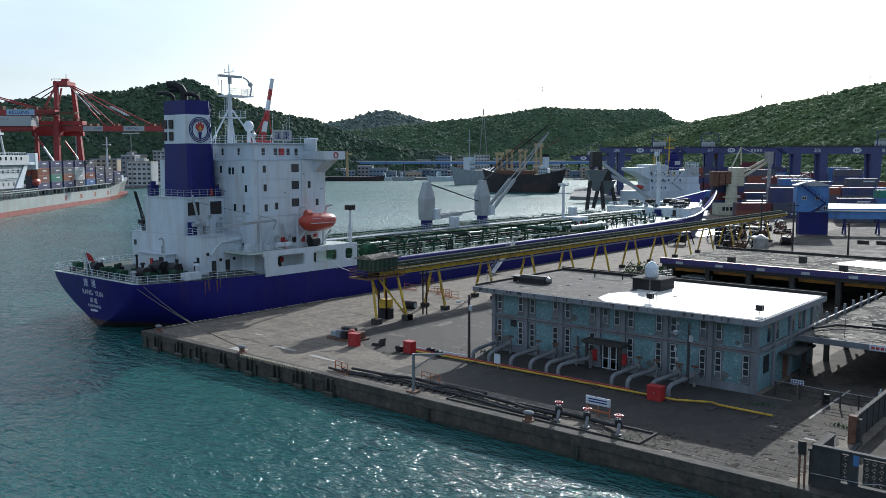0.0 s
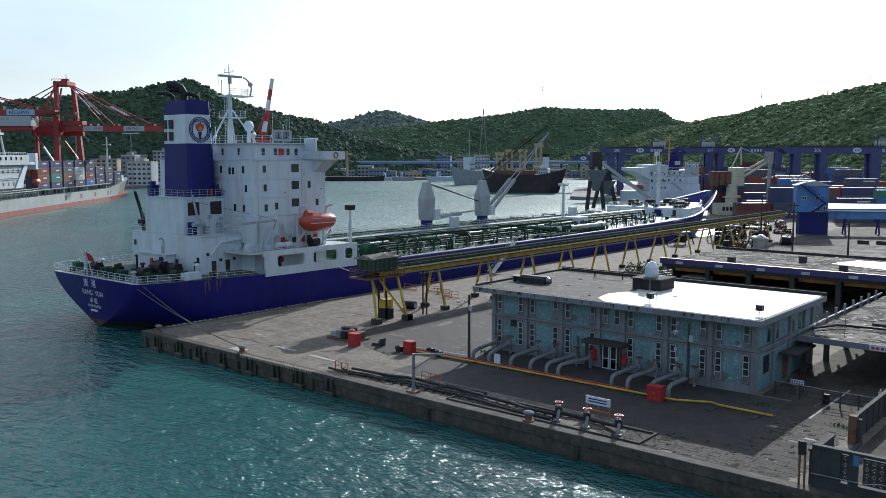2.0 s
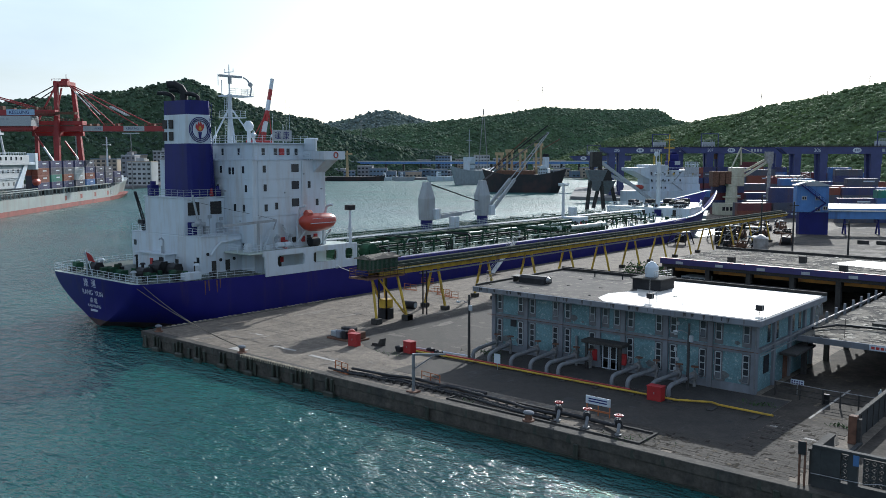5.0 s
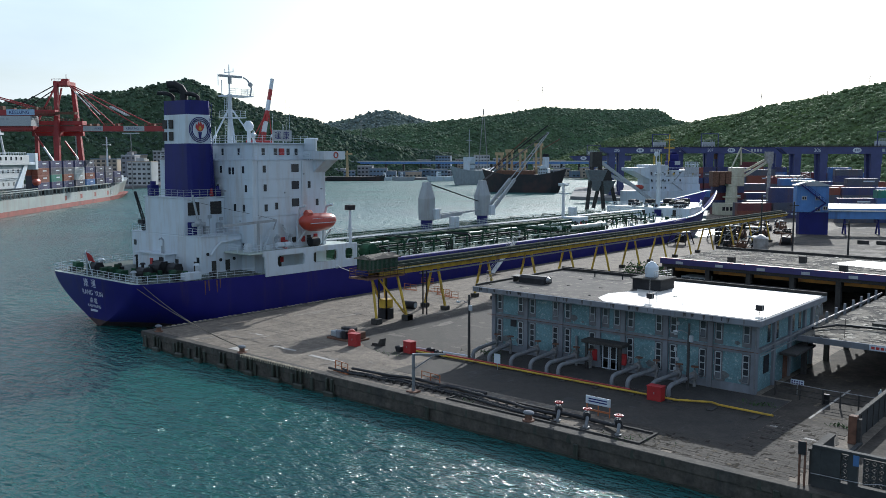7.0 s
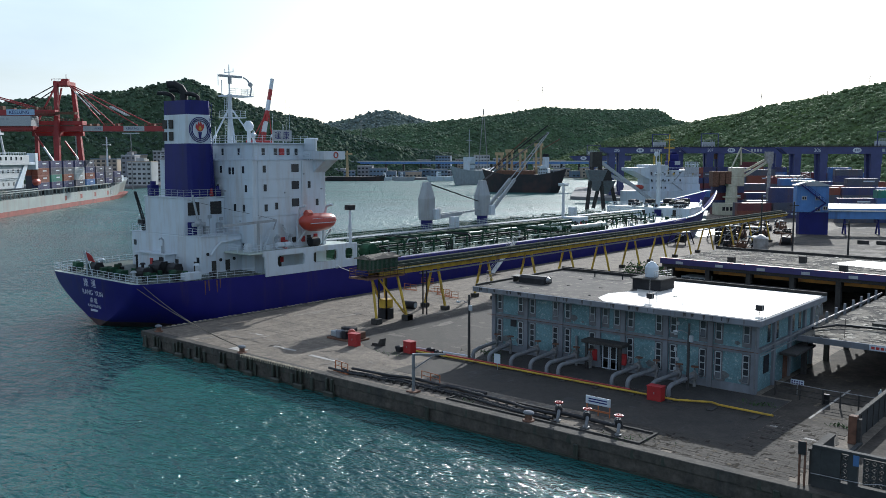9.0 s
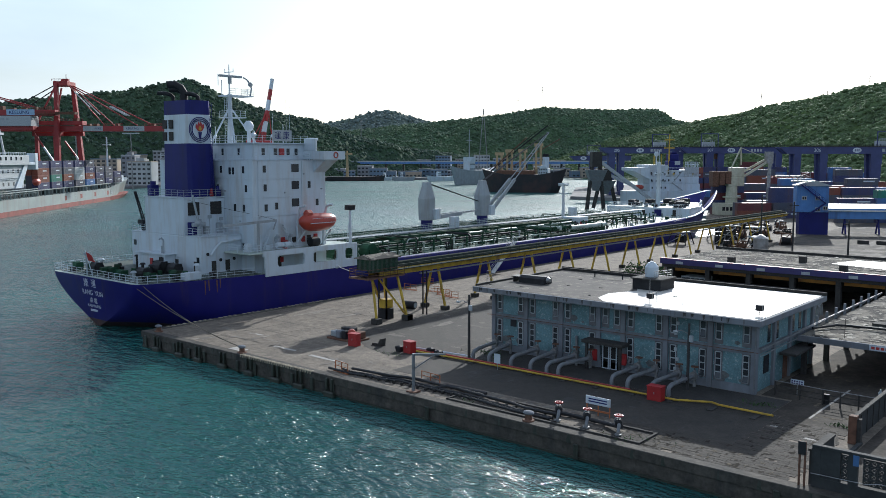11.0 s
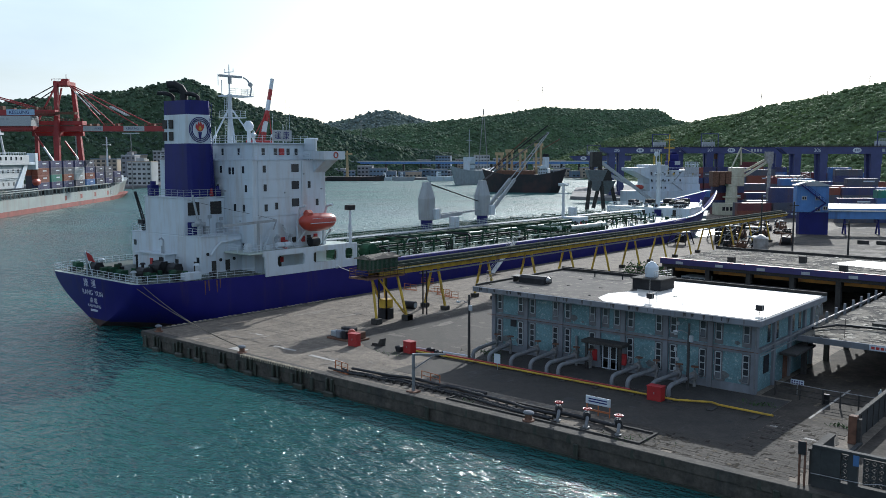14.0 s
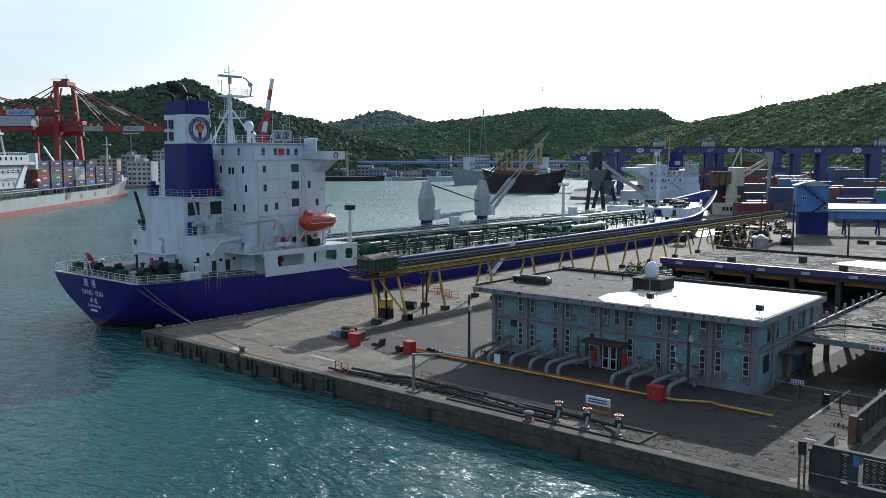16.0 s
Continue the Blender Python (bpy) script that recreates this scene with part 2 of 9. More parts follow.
M_CROWN_HILL = mat("ridge_crowns", (0.090, 0.136, 0.082), 0.9, **CROWN)
M_CROWN_HILL2 = mat("sun_tinted_crowns", (0.112, 0.155, 0.072), 0.9, **CROWN)
M_CROWN_FARHILL = mat("haze_tinted_crowns", (0.15, 0.19, 0.18), 0.9, **CROWN)
M_LEAF = mat("dark_leaves", (0.040, 0.085, 0.022), 0.7, var=0.5, scale=3, island=0.35, spec=0.3)
M_LAND = mat("far_quay_ground", (0.17, 0.165, 0.16), 0.9, var=0.3, scale=0.03, bump=0)


# ---------- building helpers ----------
class Shape:
    def __init__(self):
        self.v, self.f = [], []

    def add(self, verts, faces):
        k = len(self.v)
        self.v += [tuple(p) for p in verts]
        self.f += [tuple(i + k for i in q) for q in faces]
        return self

    def box(self, x0, y0, z0, x1, y1, z1, c=0.0):
        x0, x1 = min(x0, x1), max(x0, x1)
        y0, y1 = min(y0, y1), max(y0, y1)
        z0, z1 = min(z0, z1), max(z0, z1)
        if not c:
            return self.add([(x0, y0, z0), (x1, y0, z0), (x1, y1, z0), (x0, y1, z0), (x0, y0, z1), (x1, y0, z1), (x1, y1, z1), (x0, y1, z1)],
                            [(0, 3, 2, 1), (4, 5, 6, 7), (0, 1, 5, 4), (1, 2, 6, 5), (2, 3, 7, 6), (3, 0, 4, 7)])
        c = min(c, (x1 - x0) * 0.45, (y1 - y0) * 0.45, (z1 - z0) * 0.45)
        rings = []
        for z, i in ((z0, c), (z0 + c, 0), (z1 - c, 0), (z1, c)):
            rings.append([(x0 + c, y0 + i, z), (x1 - c, y0 + i, z), (x1 - i, y0 + c, z), (x1 - i, y1 - c, z),
                          (x1 - c, y1 - i, z), (x0 + c, y1 - i, z), (x0 + i, y1 - c, z), (x0 + i, y0 + c, z)])
        return self.loft(rings)

    def loft(self, rings, caps=True, closed=True):
        n = len(rings[0])
        verts = [p for r in rings for p in r]
        faces = []
        for j in range(len(rings) - 1):
            for i in range(n if closed else n - 1):
                a, b = j * n + i, j * n + (i + 1) % n
                faces.append((a, b, b + n, a + n))
        if caps:
            faces.append(tuple(range(n))[::-1])
            faces.append(tuple(range((len(rings) - 1) * n, len(rings) * n)))
        return self.add(verts, faces)

    def cyl(self, p0, p1, r0, r1=None, n=8, caps=True):
        r1 = r0 if r1 is None else r1
        p0, p1 = Vector(p0), Vector(p1)
        d = (p1 - p0).normalized()
        a = d.orthogonal().normalized() if abs(d.z) < 0.999 else Vector((1, 0, 0))
        b = d.cross(a)
        ring = lambda p, r: [p + (a * math.cos(t) + b * math.sin(t)) * r for t in [2 * math.pi * i / n for i in range(n)]]
        return self.loft([ring(p0, r0), ring(p1, r1)], caps)

    def tube(self, pts, r, n=8):
        pts = [Vector(p) for p in pts]
        rings = []
        side = None
        for i, p in enumerate(pts):
            d = (pts[min(i + 1, len(pts) - 1)] - pts[max(i - 1, 0)]).normalized()
            if side is None:
                side = d.orthogonal().normalized()
            side = (side - d * side.dot(d)).normalized()
            o = d.cross(side)
            rings.append([p + (side * math.cos(t) + o * math.sin(t)) * r for t in [2 * math.pi * k / n for k in range(n)]])
        return self.loft(rings)

    def beam(self, p0, p1, w, h):
        p0, p1 = Vector(p0), Vector(p1)
        d = (p1 - p0).normalized()
        up = Vector((0, 0, 1)) if abs(d.z) < 0.99 else Vector((0, 1, 0))
        s = d.cross(up).normalized()
        u = s.cross(d)
        ring = lambda p: [p + s * (w / 2 * i) + u * (h / 2 * j) for i, j in ((-1, -1), (1, -1), (1, 1), (-1, 1))]
        return self.loft([ring(p0), ring(p1)])

    def prism(self, pts, lo, hi, axis="z"):
        put = {"z": lambda a, b, c: (a, b, c), "x": lambda a, b, c: (c, a, b), "y": lambda a, b, c: (a, c, b)}[axis]
        return self.loft([[put(a, b, lo) for a, b in pts], [put(a, b, hi) for a, b in pts]])

    def ball(self, c, rx, ry, rz, n=10, m=6):
        rings = []
        for j in range(1, m):
            t = math.pi * j / m
            rings.append([(c[0] + rx * math.sin(t) * math.cos(2 * math.pi * i / n), c[1] + ry * math.sin(t) * math.sin(2 * math.pi * i / n), c[2] - rz * math.cos(t)) for i in range(n)])
        return self.loft(rings)

    def join(self, other, m=None):
        return self.add([(m @ Vector(p)) if m else p for p in other.v], other.f)

    def mesh(self, name, material, smooth=False):
        me = bpy.data.meshes.new(name)
        me.from_pydata(self.v, [], self.f)
        bm = bmesh.new()
        bm.from_mesh(me)
        bmesh.ops.recalc_face_normals(bm, faces=bm.faces)
        if smooth:
            for f in bm.faces:
                f.smooth = True
            for e in bm.edges:
                e.smooth = e.is_manifold and e.calc_face_angle(3.0) < radians(40)
        bm.to_mesh(me)
        bm.free()
        me.materials.append(material)
        return me


ORIGIN = {}


def thing(name, at, label, category, group="", rz=0.0, local=False):
    """An empty at the base of a thing; its parts are given in world metres, or in its own space if local."""
    ob = new(name)
    ob.empty_display_size = 0.2
    ob.matrix_basis = pose(*at, 0, 0, rz)
    ORIGIN[ob] = Vector((0, 0, 0)) if local else Vector(at)
    return tagged(ob, label, category, group)


def part(name, shape, material, parent, label="", smooth=False):
    o = ORIGIN[parent]
    if o.length:
        shape.v = [(p[0] - o.x, p[1] - o.y, p[2] - o.z) for p in shape.v]
    ob = new(name, shape.mesh(name, material, smooth))
    ob.parent = parent
    ORIGIN[ob] = o
    if label:
        tagged(ob, label)
    return ob


def solo(name, shape, material, label, category, group="", kind="", smooth=False, at=None):
    """A thing of one mesh, given in world metres; its origin goes to at."""
    at = Vector(at) if at else Vector((sum(p[0] for p in shape.v) / len(shape.v), sum(p[1] for p in shape.v) / len(shape.v), min(p[2] for p in shape.v)))
    shape.v = [(p[0] - at.x, p[1] - at.y, p[2] - at.z) for p in shape.v]
    ob = new(name, shape.mesh(name, material, smooth))
    ob.location = at
    return tagged(ob, label, category, group, kind)


def piece(name, me, parent, at, rz=0.0):
    ob = new(name, me)
    ob.parent = parent
    o = ORIGIN[parent]
    ob.matrix_basis = pose(at[0] - o.x, at[1] - o.y, at[2] - o.z, 0, 0, rz)
    ORIGIN[ob] = o
    return ob


def rail(shape, pts, h=1.0, step=1.6, r=0.03, bars=3, n=4):
    """A pipe railing along a polyline."""
    for a, b in zip(pts, pts[1:]):
        a, b = Vector(a), Vector(b)
        k = max(1, round((b - a).length / step))
        for i in range(k + 1):
            p = a.lerp(b, i / k)
            shape.cyl(p, p + Vector((0, 0, h)), r, n=n, caps=False)
        for j in range(bars):
            z = Vector((0, 0, h * (j + 1) / bars))
            shape.cyl(a + z, b + z, r, n=n, caps=False)
    return shape

# ---------- water, quay, land ----------
WATER_Z = -1.95
sea = Shape()
sea.add([(-1500, -250, 0), (350, -250, 0), (350, 1300, 0), (-1500, 1300, 0)], [(0, 1, 2, 3)])
water = new("water", sea.mesh("water", M_WATER))
water.location = (0, 0, WATER_Z)
tagged(water, "rippled teal green harbour water glittering in low sun", "water", kind="structure")

QX, QY = -99.0, 57.8                     # the quay's two edges
ground = Shape()
ground.prism([(QX, QY), (60, QY), (60, 420), (-200, 420), (-172.5, 404), (-125.4, 290), (QX, 284)], -6.0, 0.0)
ground = solo("ground", ground, M_CONC, "stained grey concrete quay apron", "quay", kind="structure", at=(QX, QY, 0))
land = Shape()
land.prism([(60, 57), (1400, 57), (1400, 2600), (-2600, 2600), (-2600, 330), (-1000, 200), (-560, 170), (-690, 700), (-640, 900), (-330, 760), (-335, 545), (-262, 420.5), (60, 420.5)], -8, -0.15)
solo("far_ground", land, M_LAND, "grey port land reaching to the hills", "ground", kind="structure", at=(0, 900, -0.15))


# ---------- hills ----------
def hill(name, a, b, profile, front, back, cell, material, crowns, label, seed, rough=6.0, lift=4.0):
    """A wooded ridge from a to b; profile: (metres along, height); a canopy of crowns on a rising slope."""
    rng = np.random.default_rng(seed)
    a, b = np.array(a, float), np.array(b, float)
    length = np.linalg.norm(b - a)
    d = (b - a) / length
    nrm = np.array([-d[1], d[0]])
    if nrm @ (a + b) < 0:
        nrm = -nrm                        # away from the harbour
    nu, nv = int(length * 1.0 / cell), int((front + back) / cell)
    u = np.linspace(0, length, nu)
    v = np.linspace(-front, back, nv)
    U, V = np.meshgrid(u, v, indexing="ij")
    top = np.interp(u, [p[0] for p in profile], [p[1] + lift for p in profile])[:, None]
    s = np.where(V < 0, 1 + V / front, 1 - V / back)
    s = np.clip(s, 0, 1)
    shape = s * s * (3 - 2 * s) * 0.45 + s * 0.55
    gul = np.zeros_like(U)
    for k in range(6):
        w = 2 ** (k * 0.7) / 130.0
        ph = rng.uniform(0, 6.28, 4)
        gul += np.sin(U * w * 6.28 + ph[0] + 1.3 * np.sin(V * w * 4 + ph[1])) * np.cos(V * w * 5 + ph[2]) / (1 + k * 0.8)
    h = top * shape + gul * rough * np.sin(np.pi * np.clip(s, 0, 1)) * 1.0
    crown = cell * 2.1
    iu, iv = np.floor(U / crown).astype(int), np.floor((V + front) / crown).astype(int)
    ju, jv = rng.uniform(0, 1, (iu.max() + 4, iv.max() + 4)), rng.uniform(0, 1, (iu.max() + 4, iv.max() + 4))
    jr = rng.uniform(0.5, 1.15, ju.shape)
    best = np.zeros_like(U)
    for du in (-1, 0, 1):
        for dv in (-1, 0, 1):
            cu, cv = iu + du + 1, iv + dv + 1
            dx = U - (iu + du + ju[cu, cv]) * crown
            dy = V + front - (iv + dv + jv[cu, cv]) * crown
            r = crown * 0.75 * jr[cu, cv]
            best = np.maximum(best, np.sqrt(np.clip(r * r - dx * dx - dy * dy, 0, None)))
    z = h + best * 0.65 * np.clip(h / 8, 0, 1) + rng.uniform(-0.5, 0.5, U.shape) * cell * 0.22 - 3
    P = a[None, None] + U[..., None] * d + V[..., None] * nrm
    verts = np.concatenate([P, z[..., None]], axis=2).reshape(-1, 3)
    idx = np.arange(nu * nv).reshape(nu, nv)
    faces = np.stack([idx[:-1, :-1], idx[1:, :-1], idx[1:, 1:], idx[:-1, 1:]], axis=-1).reshape(-1, 4)
    me = bpy.data.meshes.new(name)
    me.from_pydata(verts.tolist(), [], faces.tolist())
    me.materials.append(material)
    ob = new(name, me)
    crowns_on(U, V, z, a, d, nrm, front, back, cell, crowns, rng)
    return tagged(ob, label, "hill", kind="structure")


def crowns_on(U, V, Z, a, d, nrm, front, back, cell, material, rng):
    """Tree crowns standing close on the slope that faces the harbour and along its ridge."""
    step = cell * 1.75
    u, v = np.meshgrid(np.arange(step, U.max() - step, step), np.arange(-front * 0.97, back * 0.25, step), indexing="ij")
    u = (u + rng.uniform(-0.5, 0.5, u.shape) * step).ravel()
    v = (v + rng.uniform(-0.5, 0.5, v.shape) * step).ravel()
    i = np.clip(np.rint(u / U.max() * (U.shape[0] - 1)).astype(int), 0, U.shape[0] - 1)
    j = np.clip(np.rint((v + front) / (front + back) * (U.shape[1] - 1)).astype(int), 0, U.shape[1] - 1)
    h = Z[i, j]
    keep = (h > 2.0) & (rng.uniform(0, 1, u.shape) < 0.86)
    u, v, h = u[keep], v[keep], h[keep]
    g = (1 + 5 ** 0.5) / 2
    ico = np.array([(-1, g, 0), (1, g, 0), (-1, -g, 0), (1, -g, 0), (0, -1, g), (0, 1, g), (0, -1, -g), (0, 1, -g), (g, 0, -1), (g, 0, 1), (-g, 0, -1), (-g, 0, 1)]) / (1 + g * g) ** 0.5
    tri = np.array([(0, 11, 5), (0, 5, 1), (0, 1, 7), (0, 7, 10), (0, 10, 11), (1, 5, 9), (5, 11, 4), (11, 10, 2), (10, 7, 6), (7, 1, 8), (3, 9, 4), (3, 4, 2), (3, 2, 6), (3, 6, 8), (3, 8, 9), (4, 9, 5), (2, 4, 11), (6, 2, 10), (8, 6, 7), (9, 8, 1)])
    n = len(u)
    r = cell * rng.uniform(0.55, 1.35, n)
    shape = ico[None] * rng.uniform(0.65, 1.3, (n, 12, 1)) * r[:, None, None] * np.array([1, 1, 0.85])
    base = np.concatenate([a[None] + u[:, None] * d + v[:, None] * nrm, (h + r * 0.1)[:, None]], axis=1)
    verts = (shape + base[:, None, :]).reshape(-1, 3)
    faces = (tri[None] + (np.arange(n) * 12)[:, None, None]).reshape(-1, 3)
    me = bpy.data.meshes.new("tree_crowns")
    me.from_pydata(verts.tolist(), [], faces.tolist())
    me.polygons.foreach_set("use_smooth", [True] * len(me.polygons))
    me.materials.append(material)
    tagged(new("tree_crowns", me), "close green tree crowns covering the hillside", "trees", kind="stuff")


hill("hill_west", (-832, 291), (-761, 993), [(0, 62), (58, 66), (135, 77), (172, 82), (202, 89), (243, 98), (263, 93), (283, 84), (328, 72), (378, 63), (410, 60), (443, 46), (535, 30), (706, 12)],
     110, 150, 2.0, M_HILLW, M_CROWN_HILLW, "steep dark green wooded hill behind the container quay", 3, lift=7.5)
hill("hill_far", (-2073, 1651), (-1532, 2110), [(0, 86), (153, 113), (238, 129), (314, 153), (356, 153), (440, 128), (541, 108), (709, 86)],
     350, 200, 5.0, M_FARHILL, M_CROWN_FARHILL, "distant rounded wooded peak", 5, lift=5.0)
hill("hill_middle", (-1050, 880), (-564, 1488), [(0, 30), (18, 36), (70, 54), (187, 67), (279, 77), (349, 86), (401, 96), (489, 93), (599, 95), (625, 78), (682, 70), (778, 40)],
     260, 120, 2.1, M_HILL, M_CROWN_HILL, "long green wooded ridge behind the harbour", 7, lift=8.0)
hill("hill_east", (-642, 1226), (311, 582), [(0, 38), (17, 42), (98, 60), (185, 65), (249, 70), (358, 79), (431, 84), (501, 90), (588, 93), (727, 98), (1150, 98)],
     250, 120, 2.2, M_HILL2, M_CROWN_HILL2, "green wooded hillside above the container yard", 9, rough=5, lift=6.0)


# ---------- tanker ----------
CX = -116.3
ship = thing("tanker_ship", (CX, 60, WATER_Z), "blue tanker with white accommodation, moored beside the quay", "ship")


def sheer(y):
    return float(np.interp(y, [60, 72, 80, 100, 160, 200, 225, 262], [5.05, 5.0, 4.8, 4.6, 4.6, 4.8, 5.2, 5.9]))


def half_beam(y):
    return float(np.interp(y, [60.2, 60.6, 62, 66, 72, 84, 215, 228, 240, 250, 258, 263, 265], [10.8, 11.8, 12.4, 13.6, 14.7, 15.3, 15.3, 13.9, 11.0, 7.6, 4.2, 1.6, 0.2]))


def hull_ring(y, n=12):
    zt, b = sheer(y), half_beam(y)
    aft = max(0.0, min(1.0, (76 - y) / 15.8))
    fore = max(0.0, min(1.0, (y - 205) / 60))
    zb = -7.0 + aft * 4.9
    p = 9 - 7.4 * aft - 7.0 * fore
    side = []
    for i in range(n + 1):
        t = (i / n) ** 1.25
        z = zt + (zb - zt) * t
        hb = b * (1 - t ** p) if aft > 0 else b * (1 - t ** p * (1 if fore == 0 else 0.9))
        side.append((hb, y + fore * (z - 5) * 0.85 + aft * (zt - z) * 0.12, z))
    return [(CX + h, yy, z) for h, yy, z in side] + [(CX - h, yy, z) for h, yy, z in reversed(side)]


STATIONS = [60.2, 60.6, 62, 64, 66, 69, 72, 76, 84, 100, 130, 160, 190, 205, 215, 222, 228, 234, 240, 245, 250, 254, 258, 261, 263, 265]
rings = [hull_ring(y) for y in STATIONS]
hull = part("hull", Shape().loft(rings, caps=True), M_BLUEHULL, ship, "blue painted steel hull", smooth=True)
# darker band on the hull from just above the waterline down
boot = []
for y in STATIONS:
    rg = hull_ring(y, 40)
    side = [p for p in rg[:41] if p[2] < -1.0] or [rg[40]]
    pts = [side[min(len(side) - 1, round(i * (len(side) - 1) / 6))] for i in range(7)]
    boot.append([(CX + (p[0] - CX) * 1.003 + 0.03, p[1] - 0.03, p[2]) for p in pts] + [(2 * CX - p[0] - 0.03, p[1] - 0.03, p[2]) for p in reversed(pts)])
part("boot_topping", Shape().loft(boot), M_BOOT, ship, "dark band round the hull at the waterline", smooth=True)
dk = Shape()
for y0, y1 in zip(STATIONS, STATIONS[1:]):
    a0, a1, z0, z1 = half_beam(y0) - 0.15, half_beam(y1) - 0.15, sheer(y0) + 0.02, sheer(y1) + 0.02
    sh0, sh1 = [max(0, (y - 205) / 60) * (sheer(y) - 5) * 0.85 for y in (y0, y1)]
    dk.add([(CX - a0, y0 + sh0, z0), (CX + a0, y0 + sh0, z0), (CX + a1, y1 + sh1, z1), (CX - a1, y1 + sh1, z1)], [(0, 1, 2, 3)])
part("deck", dk, M_PALEDECK, ship, "pale worn green steel deck")
# cargo deck made darker than the pale deck fore and aft
part("cargo_deck", Shape().box(CX - 14.6, 98, 4.45, CX + 14.6, 168, 4.66), M_MIDDECK, ship, "darker worn green cargo deck")
for s in (1, -1):
    g = Shape().tube([(CX + s * (half_beam(y) - 0.45), y, sheer(y) - 0.12) for y in (99, 120, 140, 160, 180, 200, 212, 222, 230)], 0.5, 10)
    part("rounded_gunwale", g, M_GUNWALE, ship, "glossy blue rounded deck edge", smooth=True)

# accommodation
hs = Shape()
hs.box(CX - 9.3, 72, 4.6, CX + 9.3, 79.2, 10.4, 0.08)
part("poop_house", hs, M_WHITE, ship, "white lower deckhouse")
part("engine_casing", Shape().box(CX - 5.3, 72.05, 10.4, CX + 5.3, 79.2, 15.9, 0.08), M_WHITE, ship, "white engine casing")
house = part("accommodation_block", Shape().box(CX - 12.3, 79.2, 4.5, CX + 12.3, 93.6, 21.5, 0.1), M_WHITE, ship, "white five-storey accommodation block")
part("bridge", Shape().box(CX - 11.5, 81.0, 21.5, CX + 10.6, 91.5, 24.0, 0.08), M_WHITE, ship, "white wheelhouse")
part("bridge_roof", Shape().box(CX - 11.8, 80.6, 24.0, CX + 11.0, 91.9, 24.15), M_WHITE, ship)
wing = Shape()
wing.prism([(CX + 10.6, 21.6), (CX + 15.4, 21.6), (CX + 15.4, 22.9), (CX + 10.6, 22.9)], 90.5, 95.0, "y")
wing.prism([(CX + 12.3, 19.6), (CX + 15.3, 21.6), (CX + 12.3, 21.6)], 91.0, 93.6, "y")
part("bridge_wing", wing, M_WHITE, ship)
# funnel
fy0, fy1, fx0, fx1 = 74.0, 78.2, CX - 2.6, CX + 4.0


def funnel_ring(z, g=0.0):
    k = (30.0 - z) / 13.0
    a, b, c, d = fx0 - 0.25 * k - g, fx1 + 0.30 * k + g, fy0 - 0.15 * k - g, fy1 + 0.5 * k + g
    r = 0.5
    return [(a + r, c, z), (b - r, c, z), (b, c + r, z), (b, d - r, z), (b - r, d, z), (a + r, d, z), (a, d - r, z), (a, c + r, z)]


part("funnel", Shape().loft([funnel_ring(15.9), funnel_ring(24.0)]), M_NAVY, ship, "dark blue funnel casing")
part("funnel_band", Shape().loft([funnel_ring(24.0), funnel_ring(28.3)]), M_WHITE, ship, "white funnel band")
part("funnel_top", Shape().loft([funnel_ring(28.3), funnel_ring(30.4)]), M_NAVY, ship, "dark blue funnel top")

# ---------- two storey pump house ----------
BX0, BX1, BY0, BY1 = -59.2, -28.6, 78.5, 95.0
hut = thing("pump_house", (BX0, BY0, 0), "two-storey pump house with peeling turquoise panels and grey flat roof", "building")
part("wall", Shape().box(BX0 + 0.25, BY0 + 0.25, 0, BX1 - 0.25, BY1 - 0.25, 6.7), M_WALLBLUE, hut, "peeling turquoise painted wall")
part("roof_slab", Shape().box(BX0 - 1.6, BY0 - 1.6, 6.7, BX1 + 0.9, BY1 + 1.0, 7.28, 0.04), M_GREYWALL, hut, "grey concrete roof slab")
part("roof_surface", Shape().box(BX0 - 1.3, BY0 - 1.3, 7.28, BX1 + 0.6, BY1 + 0.7, 7.30), M_ROOFGREY, hut, "weathered dark grey roof felt")
# irregular sheet: the sun's glare on the roof put into its colour
cw = Shape().prism([(-44.0, 77.3), (BX1 + 0.55, 77.3), (BX1 + 0.55, BY1 + 0.6), (-46.5, BY1 + 0.6), (-46.8, 90), (-44.8, 86), (-46.2, 82), (-45.6, 79)], 7.30, 7.312)
part("roof_coating", cw, M_ROOFWHITE, hut, "bright white sheet with the sun's glare in its colour")

# ---------- conveyor ----------
VX = -81.7
conv = thing("conveyor_gallery", (VX, 84, 0), "long yellow steel conveyor gallery on splayed legs", "conveyor")
part("belt_cover", Shape().box(VX - 0.75, 82, 6.9, VX + 0.75, 240, 7.3), M_BELT, conv, "dark covered conveyor belt")
for s in (-1, 1):
    part("truss_girder", Shape().box(VX + s * 0.95 - 0.08, 82, 6.0, VX + s * 0.95 + 0.08, 240, 6.9), M_YELLOW, conv)
y = 94.5
while y < 235:
    for s in (-1, 1):
        part("leg", Shape().beam((VX + s * 0.6, y, 6.0), (VX + s * 1.95, y, 0.5), 0.28, 0.28), M_YELLOW, conv)
        part("footing", Shape().box(VX + s * 1.95 - 0.5, y - 0.5, 0, VX + s * 1.95 + 0.5, y + 0.5, 0.6, 0.06), M_DARKCONC, conv)
    y += 11.9

# ---------- sheds ----------
shed = thing("open_shed", (-62, 127, 0), "long open concrete shed with purple roof edge", "shed")
part("roof", Shape().box(-62.0, 127.2, 5.2, 45, 150, 5.6), M_PATCHROOF, shed, "flaking pale flat roof")
part("fascia", Shape().box(-62.2, 126.9, 5.15, 45, 127.2, 6.0), M_PURPLE, shed, "purple painted roof edge")
shed2 = thing("low_shed", (-28, 90, 0), "low open shed with stained concrete roof", "shed")
